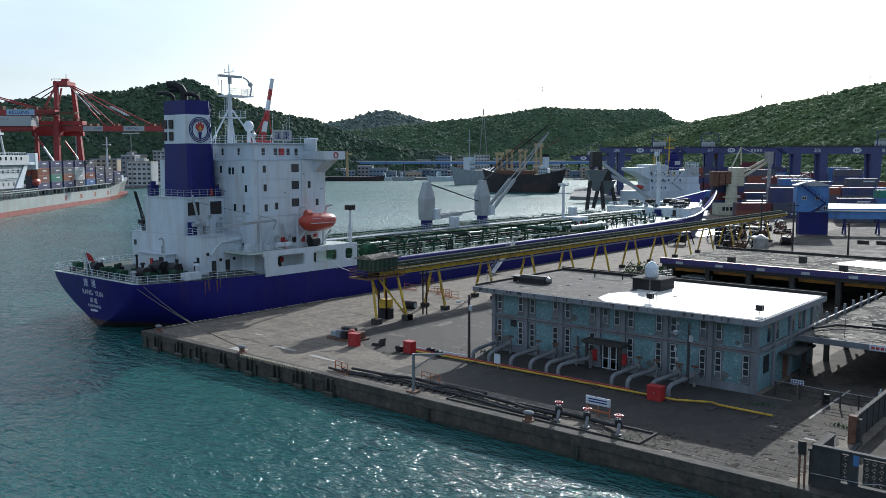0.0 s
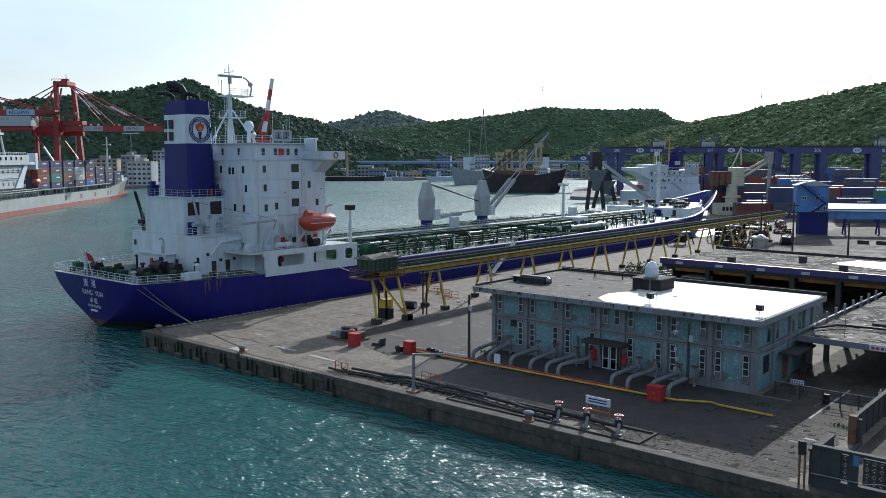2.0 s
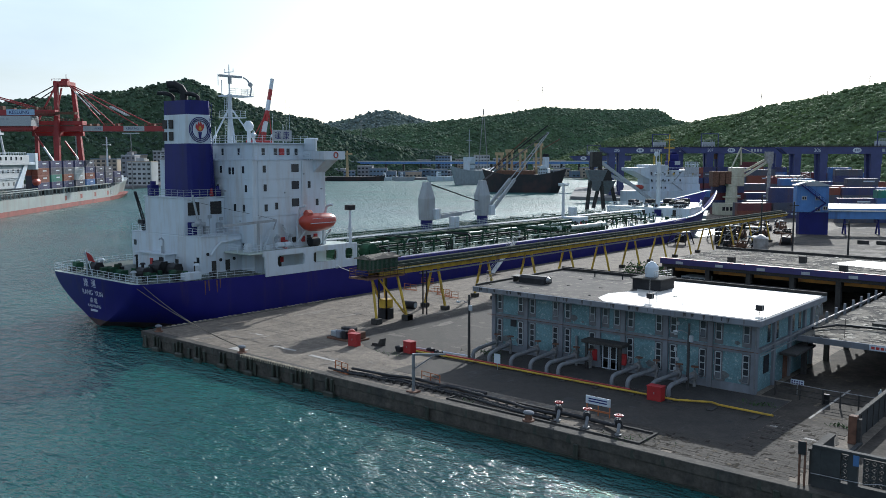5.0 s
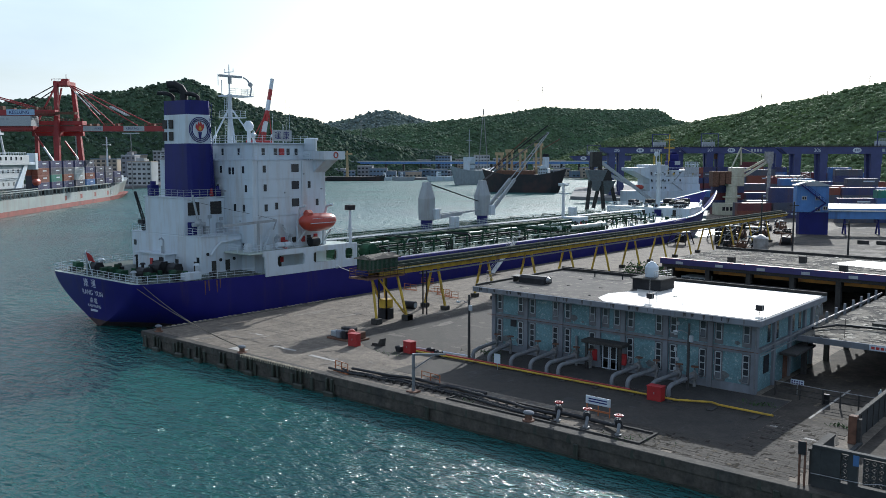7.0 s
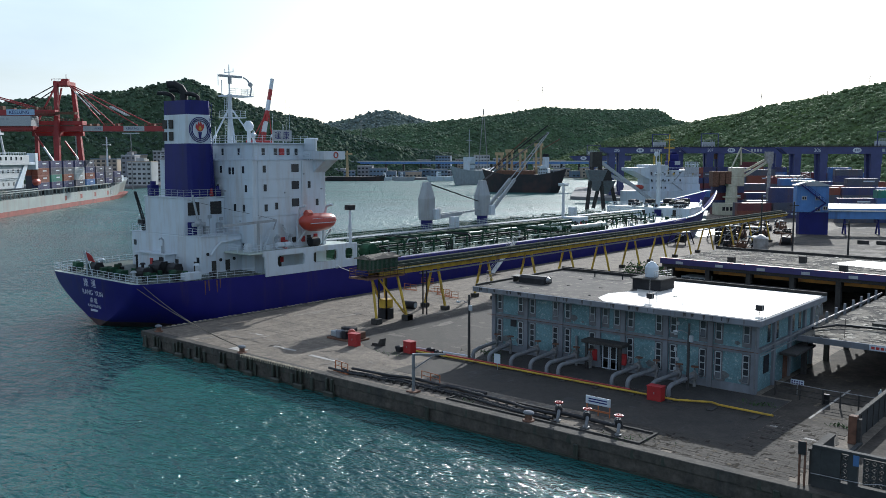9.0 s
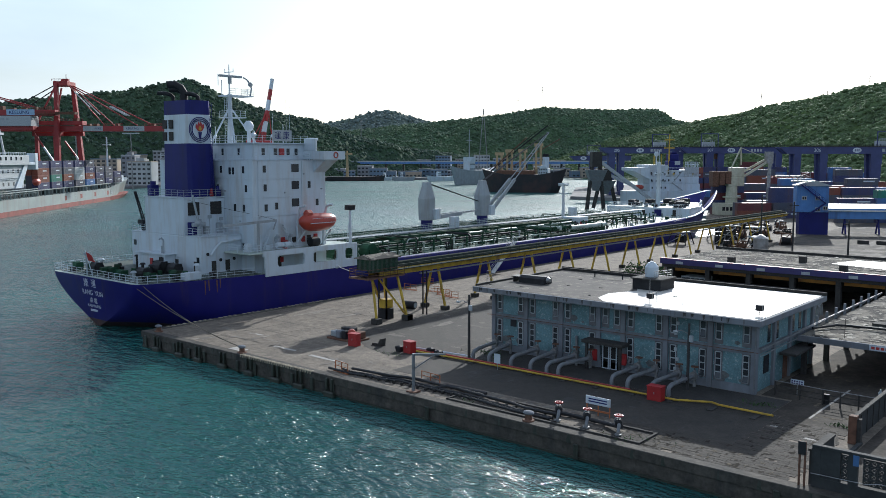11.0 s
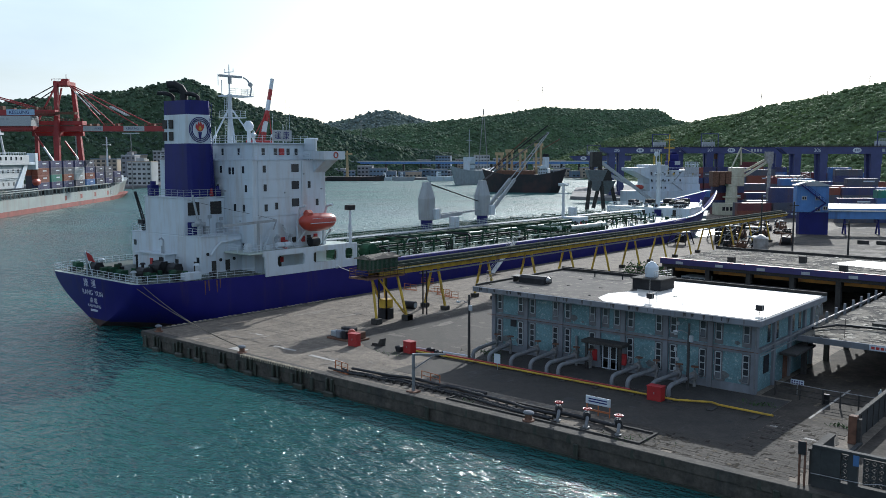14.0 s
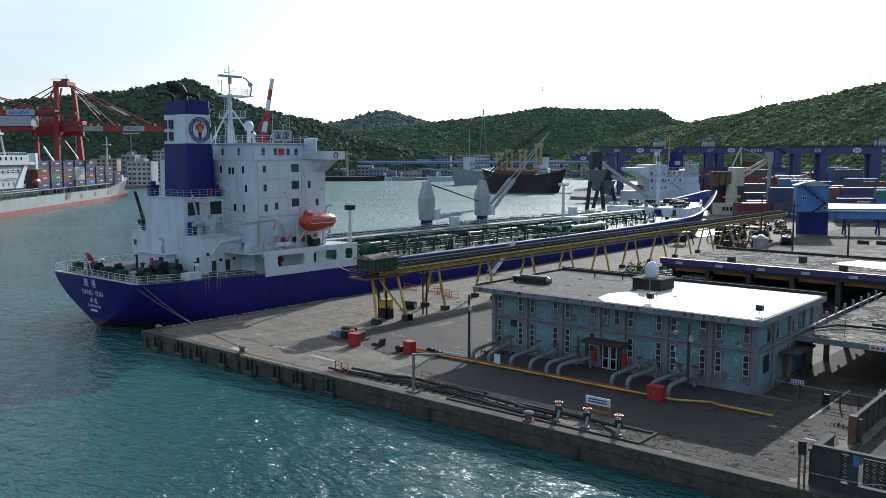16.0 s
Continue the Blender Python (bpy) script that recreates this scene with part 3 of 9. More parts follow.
part("roof", Shape().box(-28.2, 89.2, 3.6, 10, 122, 4.0), M_PATCHROOF, shed2, "flaking stained concrete roof")

# ---------- tanker: details ----------
def lettering(name, body, size, material, parent, m, label=""):
    cu = bpy.data.curves.new(name, 'FONT')
    cu.body, cu.size, cu.extrude, cu.align_x, cu.align_y = body, size, 0.008, 'CENTER', 'CENTER'
    tmp = bpy.data.objects.new(name, cu)
    scene.collection.objects.link(tmp)
    bpy.context.view_layer.update()
    me = bpy.data.meshes.new_from_object(tmp.evaluated_get(bpy.context.evaluated_depsgraph_get()))
    bpy.data.objects.remove(tmp)
    me.materials.clear()
    me.materials.append(material)
    ob = new(name, me)
    ob.parent = parent
    o = ORIGIN[parent]
    ob.matrix_basis = Matrix.Translation(-o) @ m
    ORIGIN[ob] = o
    if label:
        tagged(ob, label)
    return ob


def window_x(parent, x, y, z, w, h, deep=0.06):
    """A framed window on a wall that faces +x."""
    f = Shape()
    t = 0.09
    f.box(x, y - w / 2 - t, z - h / 2 - t, x + deep, y + w / 2 + t, z - h / 2).box(x, y - w / 2 - t, z + h / 2, x + deep, y + w / 2 + t, z + h / 2 + t)
    f.box(x, y - w / 2 - t, z - h / 2, x + deep, y - w / 2, z + h / 2).box(x, y + w / 2, z - h / 2, x + deep, y + w / 2 + t, z + h / 2)
    w_ = part("window", f, M_WHITE, parent)
    part("pane", Shape().box(x + 0.004, y - w / 2, z - h / 2, x + 0.02, y + w / 2, z + h / 2), M_GLASS, w_)


def window_y(parent, x, y, z, w, h, deep=0.06):
    """A framed window on a wall that faces -y."""
    f = Shape()
    t = 0.09
    f.box(x - w / 2 - t, y - deep, z - h / 2 - t, x + w / 2 + t, y, z - h / 2).box(x - w / 2 - t, y - deep, z + h / 2, x + w / 2 + t, y, z + h / 2 + t)
    f.box(x - w / 2 - t, y - deep, z - h / 2, x - w / 2, y, z + h / 2).box(x + w / 2, y - deep, z - h / 2, x + w / 2 + t, y, z + h / 2)
    w_ = part("window", f, M_WHITE, parent)
    part("pane", Shape().box(x - w / 2, y - 0.02, z - h / 2, x + w / 2, y - 0.004, z + h / 2), M_GLASS, w_)


SX = CX + 12.3
for y, z in ((81.4, 20.2), (81.5, 17.4), (81.6, 14.4), (83.6, 14.6), (90.1, 17.7), (91.7, 14.9)):
    window_x(ship, SX, y, z, 0.62, 1.05)
for z in (20.3, 17.7, 15.0):
    window_x(ship, SX, 87.3, z, 1.5, 1.25)
for x, z in ((-111.6, 20.1), (-109.4, 19.9), (-108.6, 19.9), (-106.1, 20.1), (-105.5, 17.3), (-108.3, 14.4), (-106.1, 14.4), (-112.5, 17.3), (-106.4, 8.6)):
    window_y(ship, x, 79.2, z, 0.62, 1.05)
for x in (-113.6, -109.5):
    window_y(ship, x, 81.0, 22.8, 0.6, 1.0)
for y in (82.6, 84.9, 87.4, 89.0):
    window_x(ship, CX + 10.6, y, 22.8, 0.65, 1.0)
for y in (73.7, 77.6):
    lv = part("louvre", Shape().box(CX + 5.3, y - 1.1, 13.3, CX + 5.36, y + 1.1, 15.4), M_WHITE, ship)
    sl = Shape()
    for i in range(9):
        sl.box(CX + 5.36, y - 0.95, 13.42 + i * 0.21, CX + 5.40, y + 0.95, 13.54 + i * 0.21)
    part("slats", sl, M_DARKCONC, lv)
    part("backing", Shape().box(CX + 5.355, y - 1.0, 13.38, CX + 5.37, y + 1.0, 15.32), M_DARK, lv)
# deck edges of each storey: thin welded ledges
for z in (10.4, 13.2, 16.0, 18.8, 21.5):
    part("deck_ledge", Shape().box(CX - 12.36, 79.12, z - 0.06, CX + 12.38, 93.66, z + 0.02), M_WHITE, ship)
part("casing_deck", Shape().box(CX - 5.4, 71.95, 15.9, CX + 5.45, 79.1, 16.05), M_WHITE, ship)
part("boat_deck", Shape().box(CX + 9.3, 76.0, 7.9, CX + 15.3, 97.6, 8.1, 0.03), M_PALEDECK, ship, "pale boat deck")
part("tier_deck", Shape().box(CX + 5.3, 71.95, 10.4, CX + 9.4, 79.1, 10.5).box(CX - 9.4, 71.95, 10.4, CX - 5.3, 79.1, 10.5), M_WHITE, ship)
ob_ = part("side_bulwark", Shape().box(CX + 15.0, 79.0, 4.5, CX + 15.32, 97.5, 5.75).box(CX + 15.0, 78.6, 7.45, CX + 15.32, 97.5, 8.25)
     .box(CX + 15.0, 78.9, 5.75, CX + 15.32, 81.2, 7.45).box(CX + 15.0, 86.4, 5.75, CX + 15.32, 88.2, 7.45).box(CX + 15.0, 93.2, 5.75, CX + 15.32, 94.9, 7.45)
     .box(CX + 15.0, 96.7, 5.75, CX + 15.32, 97.5, 7.45), M_WHITE, ship, "white side plating with large openings")
for x, z in ((-108.2, 5.9), (-113.0, 5.9), (-120.0, 5.9)):
    d_ = part("door", Shape().box(x - 0.5, 71.93, 4.95, x + 0.5, 72, 6.95, 0.02), M_WHITE, ship)
    part("door_leaf", Shape().box(x - 0.42, 71.90, 5.05, x + 0.42, 71.935, 6.85), M_DARKCONC, d_, "dark panel with an open doorway's shade in its colour")
for y in (74.2, 76.6):
    d_ = part("door", Shape().box(CX + 9.3, y - 0.5, 4.9, CX + 9.36, y + 0.5, 6.95, 0.02), M_WHITE, ship)
    part("door_leaf", Shape().box(CX + 9.36, y - 0.4, 5.0, CX + 9.39, y + 0.4, 6.85), M_DARKCONC, d_)
for y, z in ((73.2, 7.9), (75.4, 6.9), (77.8, 6.9)):
    part("porthole", Shape().cyl((CX + 9.3, y, z), (CX + 9.37, y, z), 0.25, n=12), M_GLASS, ship)
for y in (83.8, 90.8, 95.8):
    part("inner_door", Shape().box(SX, y - 0.5, 4.9, SX + 0.05, y + 0.5, 6.9), M_DARKCONC, ship)
# railings
edge = lambda y: (CX + half_beam(y) - 0.2, y, sheer(y))
part("stern_railing", rail(Shape(), [edge(y) for y in (60.6, 63, 66, 70, 74, 78.6)] , 1.1, 1.5, 0.035), M_WHITE, ship)
part("stern_railing", rail(Shape(), [(CX - half_beam(y) + 0.2, y, sheer(y)) for y in (79, 74, 70, 66, 63, 60.6)] + [(CX - 6, 60.4, 5.05), (CX + 6, 60.4, 5.05), (CX + 11.4, 60.6, 5.05)], 1.1, 1.5, 0.035), M_WHITE, ship)
part("tier_railing", rail(Shape(), [(CX - 9.2, 79, 10.5), (CX - 9.2, 72.1, 10.5), (CX - 5.5, 72.1, 10.5)], 1.1, 1.5, 0.035), M_WHITE, ship)
part("tier_railing", rail(Shape(), [(CX + 5.5, 72.1, 10.5), (CX + 9.2, 72.1, 10.5), (CX + 9.2, 79.0, 10.5)], 1.1, 1.5, 0.035), M_WHITE, ship)
part("casing_railing", rail(Shape(), [(CX - 4.0, 72.1, 16.05), (CX + 5.3, 72.1, 16.05), (CX + 5.3, 79.0, 16.05)], 1.1, 1.5, 0.035), M_GREYPAINT, ship)
part("bridge_railing", rail(Shape(), [(CX - 12.2, 79.4, 21.5), (CX + 12.2, 79.4, 21.5), (CX + 12.2, 90.4, 21.5)], 1.1, 1.5, 0.035), M_WHITE, ship)
part("roof_railing", rail(Shape(), [(CX - 11.4, 81, 24.15), (CX + 10.7, 81, 24.15), (CX + 10.7, 91.4, 24.15)], 1.1, 1.5, 0.035), M_WHITE, ship)
part("boat_deck_railing", rail(Shape(), [(CX + 9.6, 76.2, 8.1), (CX + 15.2, 76.2, 8.1), (CX + 15.2, 86.0, 8.1)], 1.1, 1.5, 0.035), M_WHITE, ship)
part("wing_end", Shape().box(CX + 10.6, 90.6, 22.9, CX + 13.4, 91.0, 24.9, 0.1).box(CX + 10.6, 91.0, 24.6, CX + 11.4, 93.0, 25.0, 0.08), M_WHITE, ship)
part("window_band", Shape().box(CX + 10.6, 90.9, 23.0, CX + 10.75, 92.6, 24.0), M_GLASS, ship)
part("name_board", Shape().box(CX + 10.72, 84.3, 24.4, CX + 10.85, 88.0, 26.1), M_FRAME, ship)
lettering("name_letters", "運 康", 1.3, M_NAVY, ship, Matrix.Translation((CX + 10.87, 86.1, 25.2)) @ pose(0, 0, 0, 90, 0, 90))
part("lifebuoy", Shape().tube([(CX + 15.45, 93.0 + 0.42 * math.cos(t), 22.3 + 0.42 * math.sin(t)) for t in [i * math.pi / 6 for i in range(13)]], 0.1, 6), M_ORANGE, ship)
part("fire_box", Shape().box(CX + 10.6, 85.6, 22.3, CX + 10.9, 86.5, 23.3, 0.03), M_RED, ship)
# funnel: rings, flame, exhausts, louvres
FX = CX + 4.13
for r in (1.85, 1.6, 1.35):
    part("ring_mark", Shape().tube([(FX + 0.02 + 0.023 * (2.0 - 1.2 * math.sin(t)), 76.0 + r * math.cos(t), 26.05 + r * math.sin(t)) for t in [i * math.pi / 24 for i in range(49)]], 0.065, 5), M_NAVY, ship)
fl = Shape().prism([(75.6, 25.9), (75.25, 26.4), (75.4, 26.9), (75.6, 26.65), (75.75, 27.25), (76.0, 26.9), (76.2, 27.4), (76.35, 26.8), (76.65, 26.95), (76.75, 26.4), (76.4, 25.9), (76.0, 25.75)], FX + 0.03, FX + 0.07, "x")
part("flame_mark", fl, M_RED, ship)
part("flame_heart", Shape().prism([(75.8, 25.95), (75.75, 26.3), (76.0, 26.7), (76.25, 26.3), (76.2, 25.95)], FX + 0.07, FX + 0.09, "x"), M_YELLOW, ship)
part("torch_mark", Shape().prism([(75.7, 25.7), (76.3, 25.7), (76.1, 24.6), (75.9, 24.6)], FX + 0.03, FX + 0.08, "x"), M_NAVY, ship)
for i, (x, z) in enumerate(((CX - 1.9, 26.9), (CX - 1.9, 25.1), (CX - 0.2, 26.9), (CX - 0.2, 25.1))):
    part("vent_grille", Shape().box(x - 0.5, 73.78, z - 0.65, x + 0.5, 73.95, z + 0.65), M_DARKCONC, ship)
for x, y, h, r in ((CX + 1.4, 75.2, 1.9, 0.55), (CX + 0.0, 76.4, 1.4, 0.4), (CX - 1.6, 75.3, 1.0, 0.3), (CX + 2.5, 76.9, 0.9, 0.3), (CX + 3.2, 76.5, 0.8, 0.3)):
    part("exhaust_pipe", Shape().tube([(x, y, 30.2), (x, y, 30.4 + h * 0.7), (x - 0.25, y - 0.25, 30.4 + h), (x - 0.9, y - 0.8, 30.4 + h * 1.25), (x - 1.8, y - 1.5, 30.4 + h * 1.25)], r, 10), M_BLACK, ship, "sooty black exhaust", smooth=True)
# casing deck clutter
for x, y, s, m_ in ((CX + 4.9, 78.3, 0.8, M_NAVY), (CX - 4.6, 73.2, 1.3, M_NAVY), (CX + 4.9, 77.2, 0.5, M_RED)):
    part("machinery", Shape().box(x - s / 2, y - s / 2, 16.05, x + s / 2, y + s / 2, 16.05 + s * 1.3, 0.1).cyl((x, y, 16.05 + s * 1.3), (x, y, 16.6 + s * 1.3), s * 0.35, n=8), m_, ship)
for y, w, h in ((73.2, 1.2, 1.9), (75.6, 0.7, 1.2), (77.9, 0.8, 1.6)):
    part("alcove_locker", Shape().box(CX + 5.3, y - w / 2, 10.5, CX + 6.0, y + w / 2, 10.5 + h, 0.04), M_NAVY if w > 1 else M_GREYPAINT, ship)
for y, z in ((74.6, 12.3), (76.4, 12.8), (78.4, 12.4)):
    part("alcove_fitting", Shape().box(CX + 5.3, y - 0.3, z, CX + 5.55, y + 0.3, z + 0.5, 0.03).tube([(CX + 5.4, y, z), (CX + 5.4, y, 10.6)], 0.04, 5), M_GREYPAINT, ship)
part("boom_crane_post", Shape().cyl((CX + 6.8, 73.6, 10.5), (CX + 6.8, 73.6, 12.2), 0.35, 0.3, 10).beam((CX + 6.8, 73.6, 12.0), (CX + 5.9, 73.2, 16.4), 0.22, 0.26).ball((CX + 6.8, 73.4, 12.3), 0.6, 0.5, 0.45, 10, 6).cyl((CX + 6.6, 72.6, 12.1), (CX + 6.8, 74.6, 12.1), 0.34, n=10), M_GREYPAINT, ship, "grey slewing derrick")
part("bent_trunk", Shape().tube([(CX + 9.5, 73.6, 7.7), (CX + 9.5, 74.6, 8.9), (CX + 9.5, 75.4, 9.5), (CX + 9.5, 79.0, 9.75)], 0.2, 8), M_WHITE, ship, smooth=True)
# small house and gear on the poop
ph = part("poop_locker", Shape().box(-121.0, 70.2, 5.1, -113.4, 71.95, 7.55, 0.06).box(-121.3, 69.9, 7.55, -113.1, 71.95, 7.65), M_WHITE, ship, "stained white poop deck locker")
part("doorway", Shape().box(-114.9, 70.12, 5.2, -113.8, 70.2, 7.2), M_DARK, ph)
part("fire_box", Shape().box(-117.3, 70.0, 5.9, -116.6, 70.2, 6.9, 0.03), M_RED, ph)
part("gooseneck_vent", Shape().tube([(-115.0, 71.0, 7.6), (-115.0, 71.0, 9.6), (-115.0, 70.7, 10.0), (-115.0, 70.3, 9.8)], 0.14, 6).cyl((-115.4, 71.0, 7.6), (-115.4, 71.0, 8.8), 0.16, n=6), M_GREYPAINT, ship)
part("side_window", Shape().box(-124.9, 71.9, 8.3, -124.2, 71.98, 9.1), M_GLASS, ship)
part("side_window", Shape().box(-107.9, 71.9, 6.7, -107.3, 71.98, 7.5), M_GLASS, ship)
# radar mast
mast = part("radar_mast", Shape().cyl((CX, 84.5, 24.1), (CX, 84.5, 32.0), 0.45, 0.34, 10).cyl((CX, 84.5, 32), (CX, 84.5, 36.6), 0.14, 0.06, 6)
            .beam((CX, 84.5, 30), (CX - 3.2, 83.0, 24.1), 0.2, 0.2).beam((CX, 84.5, 30), (CX + 3.2, 83.0, 24.1), 0.2, 0.2).beam((CX, 84.5, 30), (CX + 1.5, 88.5, 24.1), 0.2, 0.2), M_WHITE, ship, "white lattice-legged radar mast")
part("platform", Shape().box(CX - 1.6, 83.4, 31.6, CX + 1.6, 88.0, 31.75).box(CX - 1.5, 83.4, 28.2, CX + 1.5, 86.6, 28.3), M_WHITE, mast)
part("platform_railing", rail(Shape(), [(CX + 1.5, 83.5, 31.75), (CX + 1.5, 88.0, 31.75), (CX - 1.5, 88.0, 31.75)], 1.0, 1.2, 0.03), M_WHITE, mast)
part("platform_railing", rail(Shape(), [(CX - 1.4, 83.5, 28.3), (CX + 1.4, 83.5, 28.3), (CX + 1.4, 86.5, 28.3)], 1.0, 1.0, 0.03), M_WHITE, mast)
part("radar_scanner", Shape().box(CX - 0.3, 82.6, 34.6, CX + 0.3, 86.9, 34.95, 0.08).cyl((CX, 84.6, 33.6), (CX, 84.6, 34.6), 0.3, n=8), M_GREYPAINT, mast)
part("signal_arm", Shape().tube([(CX + 1.2, 87.6, 31.7), (CX + 1.2, 87.9, 33.0), (CX + 1.2, 87.2, 34.2), (CX + 1.2, 86.4, 34.6)], 0.13, 6).ball((CX + 1.2, 87.7, 33.6), 0.4, 0.4, 0.4), M_GREYPAINT, mast)
part("yard", Shape().cyl((CX - 1.2, 84.5, 35.4), (CX + 1.2, 84.5, 35.4), 0.06, n=5).cyl((CX - 1.1, 84.5, 35.4), (CX - 1.1, 84.5, 36.0), 0.05, n=5).cyl((CX + 1.1, 84.5, 35.4), (CX + 1.1, 84.5, 36.0), 0.05, n=5).cyl((CX, 82.4, 33.2), (CX, 82.4, 35.0), 0.05, n=5).cyl((CX - 0.9, 83.7, 31.7), (CX - 0.9, 83.7, 34.2), 0.07, n=5), M_WHITE, mast)
part("satellite_dome", Shape().cyl((CX + 2.5, 86.2, 24.1), (CX + 2.5, 86.2, 26.2), 0.3, n=8).ball((CX + 2.5, 86.2, 26.9), 0.78, 0.78, 0.9, 14, 9), M_WHITE, ship, "white satellite dome", smooth=True)
for x, y in ((CX - 7.5, 82.2), (CX - 5.5, 85.5), (CX + 7.5, 83.5), (CX + 8.8, 88), (CX + 5.0, 89), (CX + 9.6, 81.6)):
    part("antenna", Shape().cyl((x, y, 24.1), (x, y, 25.6 + (x * 7 % 2)), 0.09, 0.04, 5).ball((x, y, 25.4), 0.3, 0.3, 0.3, 8, 5), M_WHITE, ship)
for x, y, h in ((CX + 8.6, 89.5, 6.0), (CX + 9.6, 88.0, 7.4), (CX + 3, 90.6, 5)):
    part("whip_aerial", Shape().cyl((x, y, 24.1), (x, y, 24.1 + h), 0.035, 0.02, 4), M_WHITE, ship)
# striped jib of the stores crane
jib = part("stores_crane", Shape().cyl((-124, 96.5, 4.6), (-124, 96.5, 24.5), 0.8, 0.6, 10), M_WHITE, ship, "stores crane with red and white jib")
a_, b_ = Vector((-124, 96.8, 24.5)), Vector((-124, 99.3, 35.8))
for i in range(6):
    p_, q_ = a_.lerp(b_, i / 6), a_.lerp(b_, (i + 1) / 6)
    part("jib_section", Shape().beam(p_, q_, 0.6 - i * 0.03, 0.7 - i * 0.04), M_CRANERED if i % 2 == 0 else M_WHITE, jib)
part("crane_frame", Shape().beam((-124, 95.5, 24), (-124, 97.5, 29.5), 0.2, 0.2).beam((-124, 94.0, 24), (-124, 97.3, 29.0), 0.15, 0.15).beam((-124, 99.2, 24), (-124, 98.2, 31), 0.12, 0.12).box(-125, 94.0, 23.0, -123, 98.5, 25.0), M_CRANERED, jib)
# lifeboat and davit
lb = []
for t in [0, 0.04, 0.12, 0.25, 0.5, 0.75, 0.88, 0.96, 1]:
    y = 86.0 + 7.2 * t
    k = math.sqrt(max(0.02, 1 - (abs(2 * t - 1)) ** 3.2))
    ring = []
    for i in range(14):
        a = 2 * math.pi * i / 14
        zz = math.sin(a) * (1.5 if math.sin(a) < 0 else 1.35) * k
        ring.append((CX + 14.8 + math.cos(a) * 1.35 * k * (1 if abs(math.sin(a)) < 0.7 else 0.92), y, 12.0 + zz + 0.25 * abs(2 * t - 1) ** 2))
    lb.append(ring)
boat = part("lifeboat", Shape().loft(lb), M_ORANGE, ship, "orange enclosed lifeboat in davits", smooth=True)
part("conning_tower", Shape().box(CX + 14.2, 86.9, 12.7, CX + 15.4, 88.5, 13.9, 0.4), M_ORANGE, boat)
part("fender_strip", Shape().tube([(CX + 16.14, y, 11.9) for y in (87.0, 89, 92.0)], 0.06, 5).tube([(CX + 15.98, y, 12.6) for y in (87.5, 89.6, 91.6)], 0.03, 4), M_WHITE, boat)
for y in (86.9, 92.3):
    part("davit", Shape().tube([(CX + 13.0, y, 8.1), (CX + 13.2, y, 12.5), (CX + 13.9, y, 14.3), (CX + 15.2, y, 14.6)], 0.2, 6).beam((CX + 12.6, y, 8.1), (CX + 14.9, y, 10.7), 0.2, 0.2), M_WHITE, ship)
for y in (82.2, 83.6):
    part("raft_canister", Shape().cyl((CX + 14.6, y - 0.55, 8.9), (CX + 14.6, y + 0.55, 8.9), 0.42, n=12), M_WHITE, ship, "white liferaft canister", smooth=True)
part("stores_derrick", Shape().cyl((CX + 14.2, 78.6, 8.1), (CX + 14.2, 78.6, 12.6), 0.22, n=8).beam((CX + 14.2, 72.5, 12.3), (CX + 14.2, 82.0, 12.6), 0.3, 0.35).beam((CX + 14.2, 82, 12.6), (CX + 14.2, 81.4, 11.2), 0.15, 0.15), M_GREYPAINT, ship, "grey derrick boom")
for y0, z0, y1, z1 in ((80.0, 8.1, 82.6, 12.2), (86.2, 8.1, 84.0, 12.0)):
    lad = Shape()
    for s in (0, 0.7):
        lad.beam((CX + 12.6 + s, y0, z0), (CX + 12.6 + s, y1, z1), 0.08, 0.14)
    for i in range(12):
        p_ = Vector((CX + 12.6, y0, z0)).lerp(Vector((CX + 12.6, y1, z1)), (i + 0.5) / 12)
        lad.box(p_.x, p_.y - 0.1, p_.z - 0.02, p_.x + 0.7, p_.y + 0.1, p_.z + 0.02)
    part("stair", lad, M_WHITE, ship)
part("light_post", Shape().cyl((CX + 15.1, 96.2, 8.1), (CX + 15.1, 96.2, 13.6), 0.28, 0.2, 8).box(CX + 14.6, 95.6, 13.5, CX + 15.6, 96.8, 14.3).beam((CX + 15.1, 95.4, 8.1), (CX + 15.1, 96.1, 12.5), 0.08, 0.08), M_WHITE, ship)
part("floodlight", Shape().box(CX + 14.55, 95.5, 13.55, CX + 15.65, 96.9, 14.35, 0.05), M_BLACK, ship)
for y, z, m_ in ((84.6, 8.9, M_RED), (88.6, 8.8, M_RED), (89.8, 8.9, M_DARKCONC), (91.2, 9.0, M_RED), (86.8, 8.8, M_DARKCONC)):
    part("wall_box", Shape().box(SX, y - 0.35, z, SX + 0.22, y + 0.35, z + 0.9, 0.03), m_, ship)
for y in (82.3, 84.9):
    part("ventilator", Shape().cyl((CX + 13.6, y, 8.1), (CX + 13.6, y, 9.5), 0.2, n=8).tube([(CX + 13.6, y, 9.4), (CX + 13.6, y, 9.9), (CX + 13.9, y, 10.15), (CX + 14.3, y, 10.1)], 0.26, 8), M_GREYPAINT, ship, smooth=True)
part("winch_drum", Shape().cyl((CX + 14.3, 88.4, 8.9), (CX + 14.3, 89.9, 8.9), 0.75, n=14), M_BLACK, ship)
for y in (82.6, 84.4):
    part("inner_red_box", Shape().box(SX, y - 0.3, 6.0, SX + 0.12, y + 0.3, 6.8, 0.02), M_RED, ship)
for y in (86.4, 93.2, 96.7, 81.2, 88.2, 94.9):
    for z in (5.78, 7.24):
        part("opening_gusset", Shape().box(CX + 15.02, y - 0.2, z, CX + 15.3, y + 0.2, z + 0.18), M_WHITE, ship)
